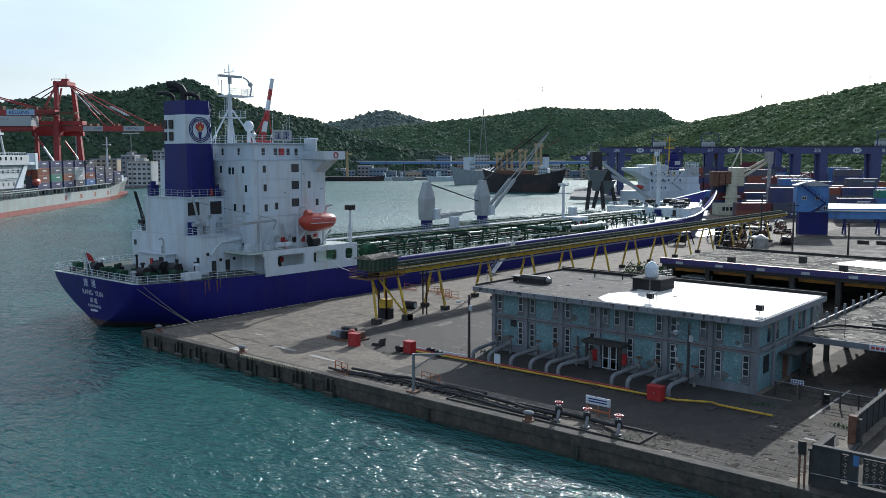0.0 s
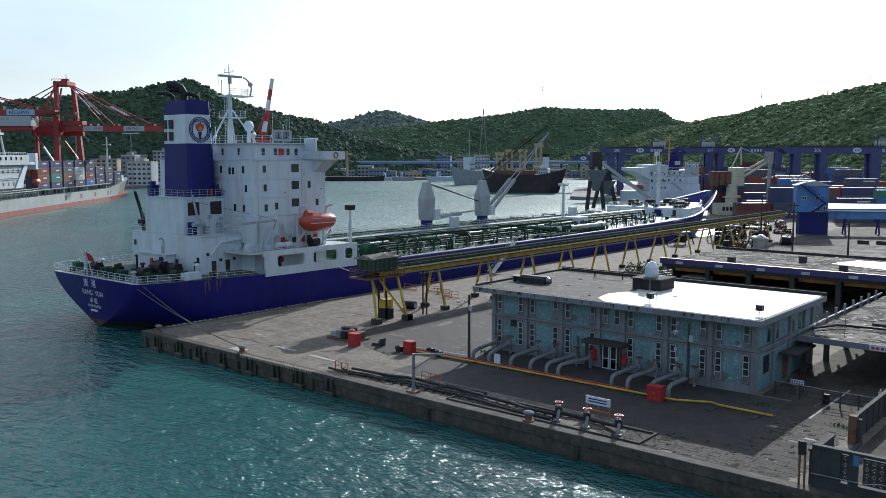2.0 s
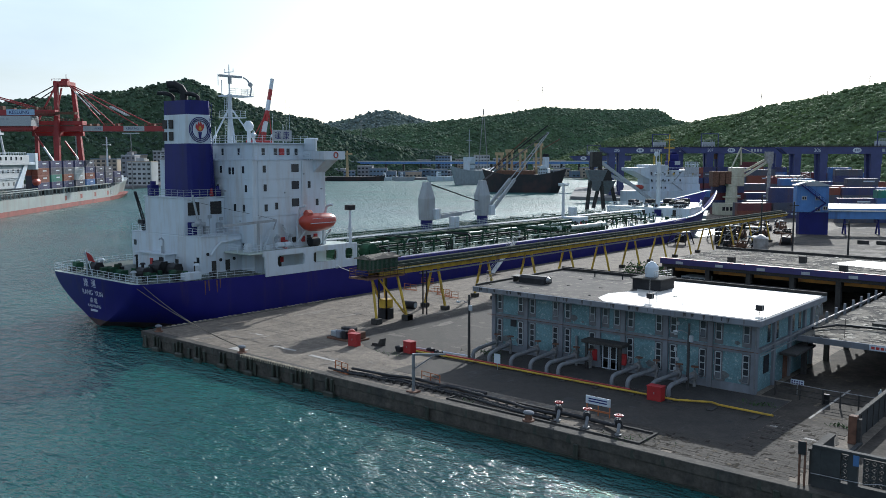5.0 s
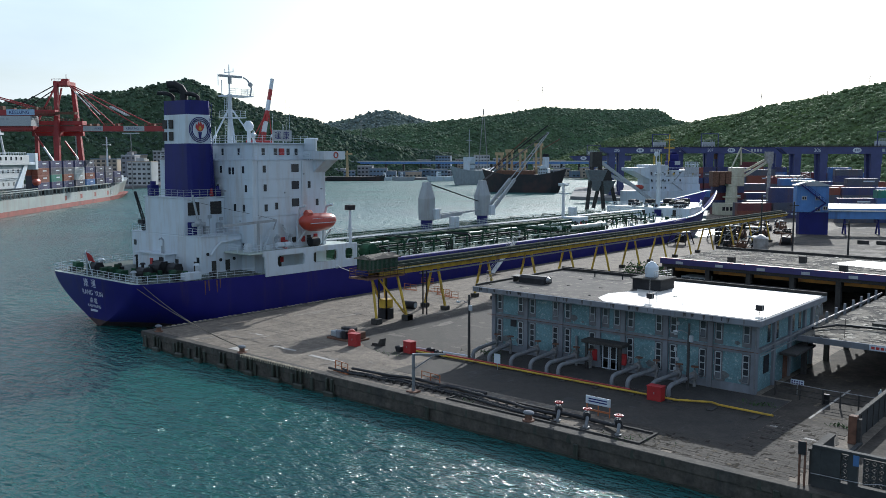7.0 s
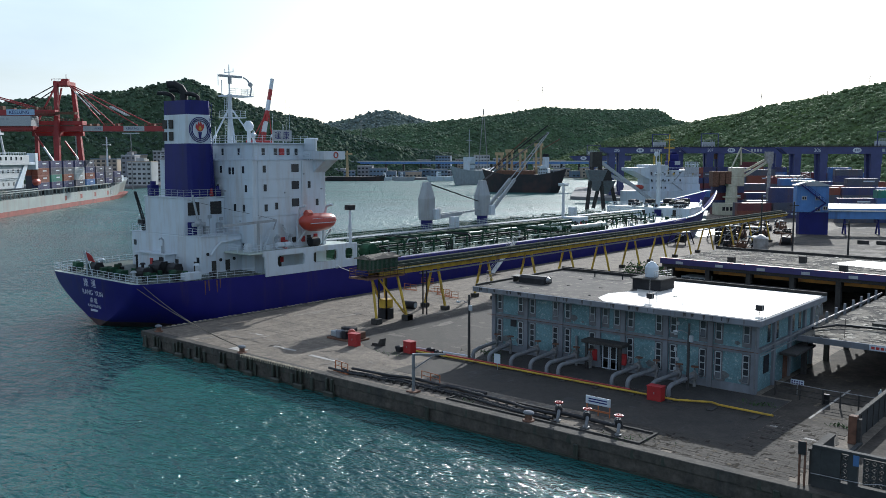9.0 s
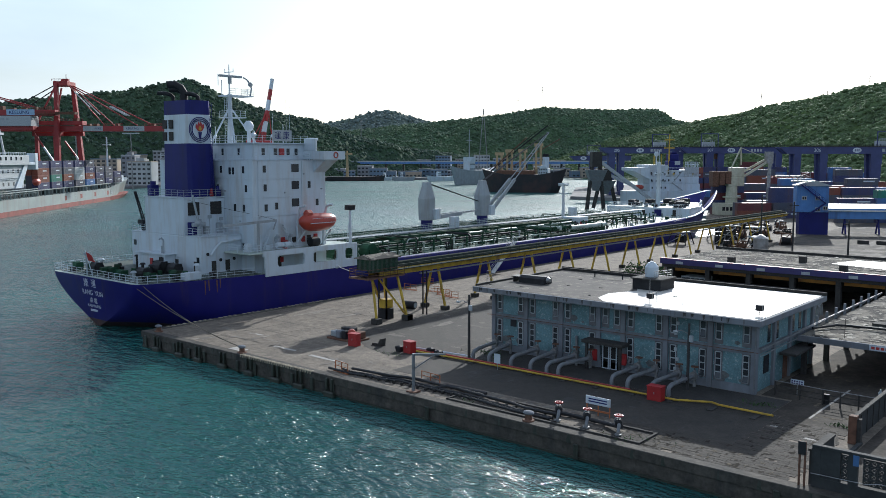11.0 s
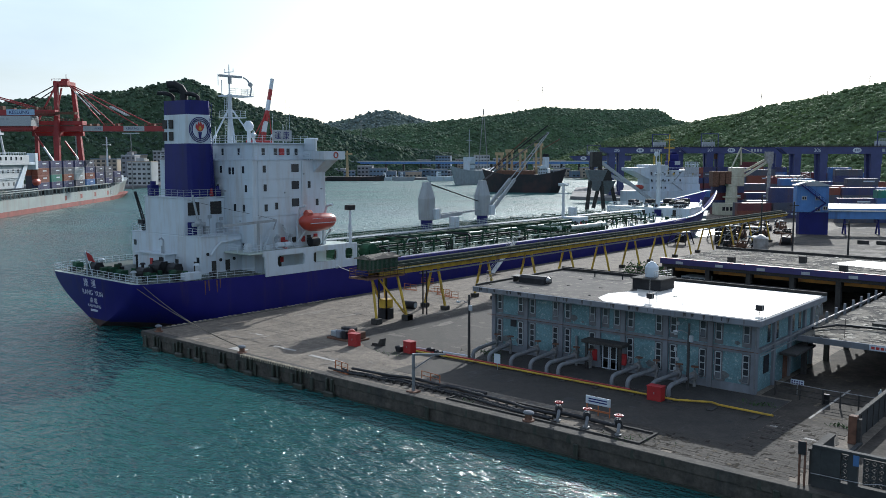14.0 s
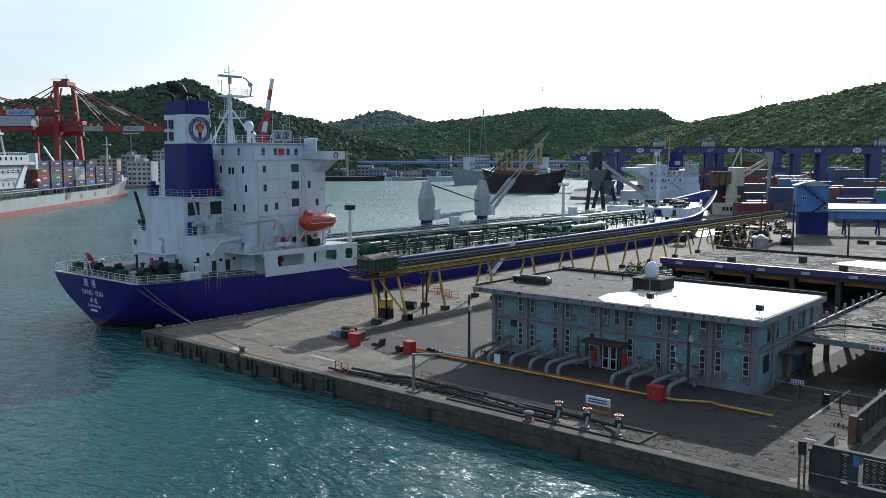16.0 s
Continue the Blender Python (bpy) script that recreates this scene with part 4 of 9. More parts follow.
# stern gear
for x, y, w, h in ((-125.5, 63.0, 1.0, 1.3), (-122.3, 63.8, 1.6, 1.2), (-119.8, 63.0, 1.2, 1.7), (-117.6, 64.0, 1.5, 1.1), (-114.0, 63.6, 1.4, 1.0), (-111.0, 65.2, 1.8, 1.4), (-108.2, 64.5, 1.2, 1.0), (-106.3, 67.4, 1.5, 1.2), (-112.5, 68.8, 2.0, 1.9), (-109.8, 69.5, 1.8, 1.7)):
    part("winch", Shape().cyl((x - w / 2, y, 5.0 + h / 2), (x + w / 2, y, 5.0 + h / 2), h / 2, n=10).box(x - w / 2 - 0.2, y - 0.5, 5.0, x - w / 2, y + 0.5, 5.0 + h).box(x + w / 2, y - 0.5, 5.0, x + w / 2 + 0.2, y + 0.5, 5.0 + h), M_BLACK if int(x * 3) % 2 else M_GREEN, ship, "dark mooring winch")
for x, y in ((-124, 61.4), (-119, 61.2), (-110, 61.3), (-106, 62.5), (-104.2, 66), (-102.8, 71), (-113.4, 61.2)):
    part("bollard", Shape().cyl((x - 0.5, y, 5), (x - 0.5, y, 5.8), 0.22, n=8).cyl((x + 0.5, y, 5), (x + 0.5, y, 5.8), 0.22, n=8).box(x - 0.8, y - 0.3, 5, x + 0.8, y + 0.3, 5.1), M_BLACK, ship)
part("deck_box", Shape().box(-103.9, 66.6, 5.1, -102.7, 69.2, 6.1, 0.05), M_WHITE, ship)
part("stern_light_post", Shape().cyl((-118.6, 60.8, 5), (-118.6, 60.8, 8.3), 0.12, n=6).box(-119.0, 60.6, 8.0, -118.2, 61.2, 8.4), M_GREYPAINT, ship)
part("flagstaff", Shape().cyl((CX, 60.5, 5), (CX - 0.2, 59.6, 8.9), 0.05, n=5), M_WHITE, ship)
part("flag", Shape().add([(CX - 0.2, 59.6, 8.8), (CX + 0.9, 59.9, 8.3), (CX + 1.3, 60.2, 7.3), (CX - 0.05, 59.9, 7.5), (CX - 0.2, 59.63, 8.8), (CX + 0.9, 59.93, 8.3), (CX + 1.3, 60.23, 7.3), (CX - 0.05, 59.93, 7.5)],
     [(0, 1, 2, 3), (7, 6, 5, 4), (0, 4, 5, 1), (1, 5, 6, 2), (2, 6, 7, 3), (3, 7, 4, 0)]), M_RED, ship, "drooping red ensign")
part("stern_davit", Shape().cyl((-124.0, 73.2, 10.5), (-124.0, 73.2, 12.0), 0.35, n=8).box(-124.8, 72.6, 11.4, -123.3, 73.8, 12.2, 0.08).beam((-124.2, 73.2, 12.0), (-125.4, 72.6, 16.6), 0.18, 0.2).beam((-123.6, 73.2, 12.0), (-125.3, 72.8, 16.6), 0.15, 0.15), M_BLACK, ship, "black provisions crane")
M_LETTER = mat("faded_white_lettering", (0.55, 0.57, 0.66), 0.6, var=0.1, bump=0)
lean = Matrix.Rotation(math.atan(0.12), 4, 'X')


def on_transom(name, body, size, x, z):
    lettering(name, body, size, M_LETTER, ship, Matrix.Translation((x, 60.17 + (5.05 - z) * 0.12, z)) @ lean @ pose(0, 0, 0, 90, 0, 0))


# deck piping
pipes = []
for i, (dx, z, r, m_) in enumerate(((-9.5, 5.6, 0.16, M_GREEN), (-8.0, 5.9, 0.25, M_GREEN), (-6.8, 6.3, 0.3, M_GREEN), (-5.6, 6.3, 0.3, M_GREEN), (-4.4, 6.3, 0.25, M_GREEN), (-2.0, 6.6, 0.2, M_GREYPAINT), (1.9, 6.6, 0.2, M_GREYPAINT), (3.6, 6.2, 0.3, M_GREEN),
                                    (4.8, 6.2, 0.3, M_GREEN), (6.0, 6.2, 0.3, M_GREEN), (7.4, 5.8, 0.22, M_PALEDECK), (8.8, 5.6, 0.2, M_GREEN), (10.3, 5.5, 0.14, M_GREEN), (11.6, 5.35, 0.12, M_PALEDECK), (-7.4, 6.9, 0.2, M_GREEN), (-5.0, 7.0, 0.22, M_GREEN), (4.2, 6.9, 0.22, M_GREEN), (5.4, 7.0, 0.2, M_GREEN), (-11.0, 5.4, 0.15, M_GREEN), (-12.2, 5.4, 0.15, M_BLACK), (9.6, 6.2, 0.16, M_BLACK), (2.7, 7.0, 0.15, M_GREEN))):
    y0, y1 = 99.5 + (i * 7 % 11), (214 if -7 < dx < 6 else 178) - (i * 13 % 17)
    part("cargo_pipe", Shape().tube([(CX + dx, y, z) for y in (y0, y1)], r, 8), m_, ship, smooth=True)
for i in range(24):
    y = 101 + i * 4.9
    for x0, x1, legs in ((-9.8, -3.8, (-9.6, -7.2, -4.0)), (3.0, 12.0, (3.2, 5.4, 8.2, 11.8))):
        fr = Shape().box(CX + x0, y - 0.12, 5.4, CX + x1, y + 0.12, 5.55)
        for dx in legs:
            fr.box(CX + dx - 0.1, y - 0.1, 4.6, CX + dx + 0.1, y + 0.1, 7.0)
        part("pipe_support", fr, M_GREEN, ship)
dp = random.Random(61)
for i, (dx, z, r) in enumerate(((2.2, 5.4, 0.16), (3.0, 7.5, 0.2), (4.3, 7.6, 0.26), (5.6, 7.6, 0.2), (6.8, 7.1, 0.24), (8.1, 6.9, 0.18), (-3.2, 7.5, 0.2), (-5.8, 7.7, 0.26), (-8.6, 7.0, 0.2), (-10.4, 6.4, 0.2), (9.4, 5.3, 0.1), (-2.8, 5.6, 0.2))):
    y0 = 100.5 + dp.uniform(0, 9)
    z, r = z - 0.45, r * 0.6
    while y0 < 168:
        y1 = min(178, y0 + dp.uniform(7, 24))
        part("deck_line", Shape().tube([(CX + dx, y0, 4.9), (CX + dx, y0 + 0.1, z - 0.4), (CX + dx, y0 + 0.6, z), (CX + dx, y1 - 0.6, z), (CX + dx, y1, z - 0.4), (CX + dx, y1, 4.9)], r, 7), M_PALEDECK if i in (4, 10) else M_GREEN, ship, smooth=True)
        y0 = y1 + dp.uniform(1.5, 5)
for i in range(30):
    y = 102 + i * 3.7
    s_ = dp.choice((-1, 1))
    x0, x1, z = CX + s_ * dp.uniform(2, 5), CX + s_ * dp.uniform(8, 13.4), dp.uniform(5.3, 7.4)
    part("cross_line", Shape().tube([(x0, y, 4.8), (x0, y, z - 0.3), (x0 + s_ * 0.3, y, z), (x1 - s_ * 0.3, y, z), (x1, y, z - 0.3), (x1, y, 4.8)], dp.uniform(0.1, 0.24), 7), M_GREEN if i % 4 else M_BLACK, ship, smooth=True)
for i in range(130):
    y, dx = 100 + i * 0.66 + dp.uniform(-0.5, 0.5), dp.choice((-1, 1, 1)) * dp.uniform(2.2, 13.0)
    z, h = sheer(y), dp.uniform(0.5, 1.5)
    k = Shape().box(CX + dx - 0.25, y - 0.35, z, CX + dx + 0.25, y + 0.35, z + h * 0.5, 0.06).cyl((CX + dx, y, z + h * 0.5), (CX + dx, y, z + h), 0.1, n=6).cyl((CX + dx - 0.3, y, z + h), (CX + dx + 0.3, y, z + h), 0.22, n=8)
    part("deck_valve", k, dp.choice((M_BLACK, M_BLACK, M_GREEN, M_DARKCONC)), ship)
ck = Shape().tube([(CX + 12.6, 166.5, 6.1), (CX + 12.6, 182.0, 6.1)], 0.55, 10)
cvr = part("hose_rack", ck, M_PALEDECK, ship, "pale round cover on short legs", smooth=True)
for i in range(11):
    part("rack_leg", Shape().box(CX + 12.2, 167 + i * 1.42, 4.7, CX + 13.0, 167.3 + i * 1.42, 5.8), M_GREEN, cvr)
part("catwalk", Shape().box(CX - 1.1, 98, 7.1, CX + 1.1, 226, 7.2), M_GREYPAINT, ship, "grey steel catwalk")
for s in (-1, 1):
    part("catwalk_railing", rail(Shape(), [(CX + s * 1.1, 98, 7.2), (CX + s * 1.1, 226, 7.2)], 1.1, 1.7, 0.035, 3), M_PALEDECK, ship)
    part("deck_railing", rail(Shape(), [(CX + s * (half_beam(y) - 1.1), y, sheer(y)) for y in (99, 130, 160, 190, 210, 222)], 1.1, 1.8, 0.035, 3), M_GREEN if s > 0 else M_PALEDECK, ship)
for i in range(26):
    y = 98.5 + i * 4.9
    for s in (-0.95, 0.95):
        part("catwalk_post", Shape().box(CX + s - 0.08, y - 0.08, 4.6, CX + s + 0.08, y + 0.08, 7.1), M_GREEN, ship)
rnd = random.Random(4)
for i in range(190):
    y = rnd.uniform(100, 222)
    dx = rnd.choice([-1, 1]) * rnd.uniform(2.5, 13.2)
    h = rnd.uniform(0.5, 2.2)
    k = rnd.random()
    m_ = rnd.choice([M_GREEN, M_GREEN, M_BLACK, M_PALEDECK, M_GREYPAINT])
    s_ = Shape()
    z = sheer(y)
    if k < 0.35:
        s_.cyl((CX + dx, y, z), (CX + dx, y, z + h), 0.14, n=6).ball((CX + dx, y, z + h), 0.28, 0.28, 0.25, 8, 5)
        nm = "vent_pipe"
    elif k < 0.6:
        s_.cyl((CX + dx, y, z), (CX + dx, y, z + h * 0.5), 0.5, n=10).cyl((CX + dx, y, z + h * 0.5), (CX + dx, y, z + h * 0.5 + 0.1), 0.6, n=10)
        nm = "tank_hatch"
    elif k < 0.8:
        s_.tube([(CX + dx, y, z + 0.6), (CX + dx + 0.7, y, z + 0.75), (CX + dx + 1.6, y, z + 1.3), (CX + dx + 1.6, y, z)], 0.15, 6)
        nm = "branch_pipe"
    else:
        s_.cyl((CX + dx, y, z), (CX + dx, y, z + 1.0), 0.1, n=6).tube([(CX + dx + 0.3 * math.cos(t), y + 0.3 * math.sin(t), z + 1.05) for t in [j * math.pi / 4 for j in range(9)]], 0.05, 4)
        nm = "valve"
    part(nm, s_, m_, ship)
for y in (157, 159, 161, 163, 165):
    part("manifold_pipe", Shape().tube([(CX - 13.5, y, 6.5), (CX + 13.5, y, 6.5)], 0.28, 8).cyl((CX + 13.3, y, 6.5), (CX + 13.7, y, 6.5), 0.45, n=10), M_GREEN if y != 161 else M_PALEDECK, ship, smooth=True)
part("drip_tray", Shape().box(CX + 11.6, 155, 4.7, CX + 14.2, 167, 5.2, 0.04), M_GREEN, ship)
part("hose_reel", Shape().cyl((-106.0, 104.0, 6.0), (-104.0, 104.0, 6.0), 1.3, n=16).box(-106.2, 103.2, 4.7, -106.0, 104.8, 6.3).box(-104.0, 103.2, 4.7, -103.8, 104.8, 6.3), M_GREEN, ship, "dark green hose reel")
part("pump_house_hatch", Shape().box(CX + 4, 100.5, 4.6, CX + 9, 104, 6.6, 0.08), M_GREEN, ship)
part("deck_store", Shape().box(CX + 3.0, 178.5, 4.7, CX + 7.5, 183.0, 7.6, 0.08), M_WHITE, ship, "white deck store with red marks")
for y in (179.6, 181.9):
    part("red_mark", Shape().box(CX + 7.5, y - 0.5, 5.6, CX + 7.53, y + 0.5, 6.6), M_RED, ship)
for y, z in ((140, 5.0), (187, 5.3)):
    part("foam_station", Shape().box(CX - 0.8, y, 7.2, CX + 0.8, y + 1.6, 9.4, 0.05), M_WHITE, ship)


def hose_crane(y, raised):
    x = -119.5
    c = part("hose_crane", Shape().cyl((x, y, 4.6), (x, y, 8.9), 1.25, n=16), M_NAVY, ship, "grey hose crane on a navy pedestal", smooth=True)
    def ring(z, w, d):
        return [(x - w, y - d * 0.6, z), (x - w * 0.6, y - d, z), (x + w * 0.6, y - d, z), (x + w, y - d * 0.6, z), (x + w, y + d * 0.6, z), (x + w * 0.6, y + d, z), (x - w * 0.6, y + d, z), (x - w, y + d * 0.6, z)]
    part("tower", Shape().loft([ring(8.9, 1.5, 1.4), ring(13.4, 1.6, 1.5), ring(16.2, 0.9, 0.8), ring(16.8, 0.8, 0.7)]), M_GREYPAINT, c)
    tip = Vector((x, y + 26.5, 28.0)) if raised else Vector((x, y + 24, 10.5))
    foot = Vector((x, y + 1.6, 9.3))
    j = Shape()
    for s in (-1, 1):
        j.beam(foot + Vector((s * 0.9, 0, 0)), foot.lerp(tip, 0.4) + Vector((s * 0.7, 0, 0)), 0.4, 0.8)
        j.beam(foot.lerp(tip, 0.4) + Vector((s * 0.7, 0, 0)), tip + Vector((s * 0.2, 0, 0)), 0.14, 0.18)
    for i in range(9):
        p = foot.lerp(tip, (i + 0.5) / 9)
        w = 0.9 - 0.6 * (i + 0.5) / 9
        j.beam(p + Vector((-w, 0, 0)), p + Vector((w, 0, 0)), 0.15, 0.25)
    part("jib", j, M_GREYPAINT, c)
    wires = Shape()
    for s in (-0.3, 0.0, 0.3):
        wires.cyl((x + s, y, 16.6), tip, 0.09, n=4)
    part("wires", wires, M_BLACK, c)
    part("cab", Shape().box(x + 0.9, y + 0.4, 9.0, x + 2.2, y + 2.0, 11.2, 0.08), M_WHITE, c)


hose_crane(135.6, False)
hose_crane(154.6, True)
part("mid_mast", Shape().cyl((CX, 183.4, 4.6), (CX, 183.4, 15.6), 0.45, 0.3, 8).beam((CX - 1.4, 183.4, 15), (CX + 1.4, 183.4, 15), 0.25, 0.25).beam((CX - 1.4, 183.4, 13), (CX + 1.4, 183.4, 13), 0.2, 0.2).box(CX - 1.2, 182.8, 15.2, CX + 1.2, 184, 15.5), M_WHITE, ship)
part("fore_mast", Shape().cyl((CX, 235, 6), (CX, 235, 20.5), 0.75, 0.5, 10).box(CX - 1.1, 234.4, 17.0, CX + 1.1, 235.6, 17.3).cyl((CX, 235, 20.5), (CX, 235, 24), 0.1, n=6), M_WHITE, ship, "white foremast")
# forecastle
fc = Shape()
FS = (222, 226, 230, 236, 242, 248, 253, 257, 260, 262.5, 264.2)
for s in (1, -1):
    outer, inner = [], []
    for y in FS:
        k = (y - 222) / 42.2
        f0 = max(0, (y - 205) / 60)
        z0 = sheer(y) - 0.15
        z1 = sheer(y) + 0.25 + 4.7 * k ** 2.3
        yy0, yy1 = y + f0 * (z0 - 5) * 0.85, y + f0 * (z1 - 5) * 1.55
        b0, b1 = half_beam(y) + 0.01, half_beam(y) + 0.9 * k + 0.02
        outer.append([(CX + s * b0, yy0, z0), (CX + s * b1, yy1, z1), (CX + s * max(0.0, b1 - 0.18), yy1 - 0.1, z1), (CX + s * max(0.0, b0 - 0.18), yy0 - 0.1, z0)])
    fc.loft(outer)
part("bow_bulwark", fc, M_GUNWALE, ship, "blue flared bow bulwark")
for s in (-1, 1):
    part("bulwark_cap", Shape().tube([(CX + s * (half_beam(y) + 0.9 * (y - 222) / 42.2), y + max(0, (y - 205) / 60) * (sheer(y) + 0.25 + 4.7 * ((y - 222) / 42.2) ** 2.3 - 5) * 1.55, sheer(y) + 0.27 + 4.7 * ((y - 222) / 42.2) ** 2.3) for y in FS], 0.2, 6), M_WHITE, ship, "white bulwark cap rail")
part("forecastle_bulkhead", Shape().box(CX - 13.0, 228, 4.9, CX + 13.0, 228.4, 7.6), M_WHITE, ship)
part("forecastle_deck", Shape().prism([(CX - 12.8, 228.3), (CX + 12.8, 228.3), (CX + 10.2, 241), (CX + 6.2, 252), (CX + 1.5, 261), (CX - 1.5, 261), (CX - 6.2, 252), (CX - 10.2, 241)], 5.2, 7.6), M_WHITE, ship, "white forecastle block")
part("forecastle_paint", Shape().prism([(CX - 12.5, 228.6), (CX + 12.5, 228.6), (CX + 9.9, 241), (CX + 5.9, 252), (CX + 1.3, 260.5), (CX - 1.3, 260.5), (CX - 5.9, 252), (CX - 9.9, 241)], 7.6, 7.62), M_MIDDECK, ship, "worn green forecastle deck")
for s in (-1, 1):
    part("bow_railing", rail(Shape(), [(CX + s * 12.6, 228.4, 7.6), (CX + s * 10.0, 241, 7.6), (CX + s * 6.0, 252, 7.6), (CX + s * 2.4, 259, 7.6)], 1.1, 1.6, 0.05), M_WHITE, ship)
for x, w in ((CX + 3.5, 2.2), (CX - 1.0, 1.0), (CX + 8.5, 1.0)):
    part("forecastle_door", Shape().box(x - w / 2, 227.9, 5.1, x + w / 2, 228.0, 7.1, 0.02), M_NAVY if w > 2 else M_DARKCONC, ship)
for x, y in ((CX - 5, 240), (CX + 4, 241), (CX - 2, 246), (CX + 6.5, 236), (CX - 8, 235), (CX + 1, 251), (CX + 8.5, 232)):
    part("windlass", Shape().cyl((x - 1, y, 8.6), (x + 1, y, 8.6), 0.8, n=10).box(x - 1.4, y - 0.7, 7.6, x - 1.0, y + 0.7, 9.2).box(x + 1.0, y - 0.7, 7.6, x + 1.4, y + 0.7, 9.2), M_BLACK, ship)
part("forecastle_railing", rail(Shape(), [(CX - 12.5, 228.3, 7.6), (CX + 12.5, 228.3, 7.6)], 1.1, 1.5, 0.04), M_WHITE, ship)
gw = Shape().beam((-100.6, 141, 5.2), (-96.5, 128, 0.4), 0.9, 0.12)
rail(gw, [(-101.0, 141, 5.3), (-96.9, 128, 0.5)], 1.0, 1.5, 0.03, 2)
rail(gw, [(-100.2, 141, 5.3), (-96.1, 128, 0.5)], 1.0, 1.5, 0.03, 2)
part("gangway", gw, M_GREYPAINT, ship, "grey aluminium gangway down to the quay")
on_transom("stern_letters", "KANG  YUN", 1.05, -116.6, 2.75)
on_transom("stern_letters", "康  運", 1.35, -117.0, 4.1)
on_transom("stern_letters", "高 雄", 0.9, -116.6, 1.6)
on_transom("stern_letters", "KAOHSIUNG", 0.62, -116.6, 0.85)
part("stern_mark", Shape().box(-117.6, 60.60, 0.1, -115.8, 60.68, 0.38), M_LETTER, ship)
# ---------- pump house: details ----------
PIL = (-58.95, -54.5, -49.9, -45.3, -42.4, -37.7, -33.1, -28.85)
for x in PIL:
    part("pilaster", Shape().box(x - 0.26, BY0 - 0.02, 0, x + 0.26, BY0 + 0.3, 6.7, 0.03), M_GREYWALL, hut, "grey rendered pilaster")
part("band", Shape().box(BX0 + 0.1, BY0 + 0.06, 3.72, BX1 - 0.1, BY0 + 0.28, 4.22), M_GREYWALL, hut, "grey rendered floor band")
part("band", Shape().box(BX0 + 0.1, BY0 + 0.08, 6.42, BX1 - 0.1, BY0 + 0.28, 6.72), M_GREYWALL, hut)
part("plinth", Shape().box(BX0 + 0.1, BY0 + 0.1, 0, BX1 - 0.1, BY0 + 0.28, 0.75), M_GREYWALL, hut)
part("fire_main", Shape().tube([(BX0 - 0.6, BY0 - 0.1, 4.0), (BX1 + 0.2, BY0 - 0.1, 4.0)], 0.035, 6), M_RUST, hut, "thin rusty pipe along the wall")
M_BROWN = mat("grey_brown_window_surround", (0.135, 0.13, 0.135), 0.8, var=0.25, scale=2)
wr = random.Random(11)


def tall_window(x, z0, z1, n, bottom_open):
    w = 0.62
    y = BY0 + 0.24
    s = Shape().box(x - w / 2, y - 0.09, z0, x - w / 2 + 0.07, y, z1).box(x + w / 2 - 0.07, y - 0.09, z0, x + w / 2, y, z1)
    for i in range(n + 1):
        z = z0 + (z1 - z0) * i / n
        s.box(x - w / 2 + 0.07, y - 0.085, z - 0.045, x + w / 2 - 0.07, y - 0.005, z + 0.045)
    win = part("window", s, M_FRAME, hut)
    for i in range(n):
        za, zb = z0 + (z1 - z0) * i / n + 0.05, z0 + (z1 - z0) * (i + 1) / n - 0.05
        tilt = 0.18 if (bottom_open and i == 0) else 0.0
        p = Shape().add([(x - 0.24, y - 0.05 - tilt, za), (x + 0.24, y - 0.05 - tilt, za), (x + 0.24, y - 0.05, zb), (x - 0.24, y - 0.05, zb),
                         (x - 0.24, y - 0.035 - tilt, za), (x + 0.24, y - 0.035 - tilt, za), (x + 0.24, y - 0.035, zb), (x - 0.24, y - 0.035, zb)],
                        [(0, 1, 2, 3), (7, 6, 5, 4), (0, 4, 5, 1), (1, 5, 6, 2), (2, 6, 7, 3), (3, 7, 4, 0)])
        part("pane", p, M_GLASS, win)


cols = []
for i, x in enumerate(PIL):
    for s in (-1, 1):
        if (i == 0 and s < 0) or (i == len(PIL) - 1 and s > 0):
            continue
        cols.append((i, s, x + s * 0.78))
for i, s, x in cols:
    part("window_recess", Shape().box(x - 0.42, BY0 + 0.22, 4.3, x + 0.42, BY0 + 0.262, 6.4), M_BROWN, hut)
    tall_window(x, 4.75, 6.35, 2, wr.random() < 0.4)
    if (i, s) in ((3, 1), (4, -1)):
        continue
    part("window_recess", Shape().box(x - 0.42, BY0 + 0.22, 0.8, x + 0.42, BY0 + 0.262, 3.7), M_BROWN, hut)
    tall_window(x, 0.95, 3.55, 4, wr.random() < 0.4)
# entrance
part("canopy", Shape().box(-46.4, BY0 - 1.5, 2.75, -41.6, BY0 + 0.1, 3.1, 0.04), M_DARKCONC, hut, "grey concrete entrance canopy")
for x in (-45.9, -42.0):
    part("canopy_post", Shape().box(x - 0.12, BY0 - 1.3, 0, x + 0.12, BY0 - 1.05, 2.75), M_DARKCONC, hut)
door = part("entrance_door", Shape().box(-44.9, BY0 + 0.1, 0, -42.9, BY0 + 0.27, 2.5), M_DARK, hut, "double glazed entrance door")
for x in (-44.7, -44.0, -43.8, -43.1):
    part("door_frame", Shape().box(x - 0.06, BY0 + 0.03, 0, x + 0.06, BY0 + 0.1, 2.4), M_WHITE, door)
for z in (0.05, 1.1, 2.4):
    part("door_rail", Shape().box(-44.7, BY0 + 0.04, z - 0.04, -43.1, BY0 + 0.09, z + 0.04), M_WHITE, door)
for x in (-45.6, -42.2):
    part("hose_cabinet", Shape().box(x - 0.3, BY0 - 0.15, 0.7, x + 0.3, BY0 + 0.08, 1.9, 0.03), M_RED, hut, "red fire hose cabinet")
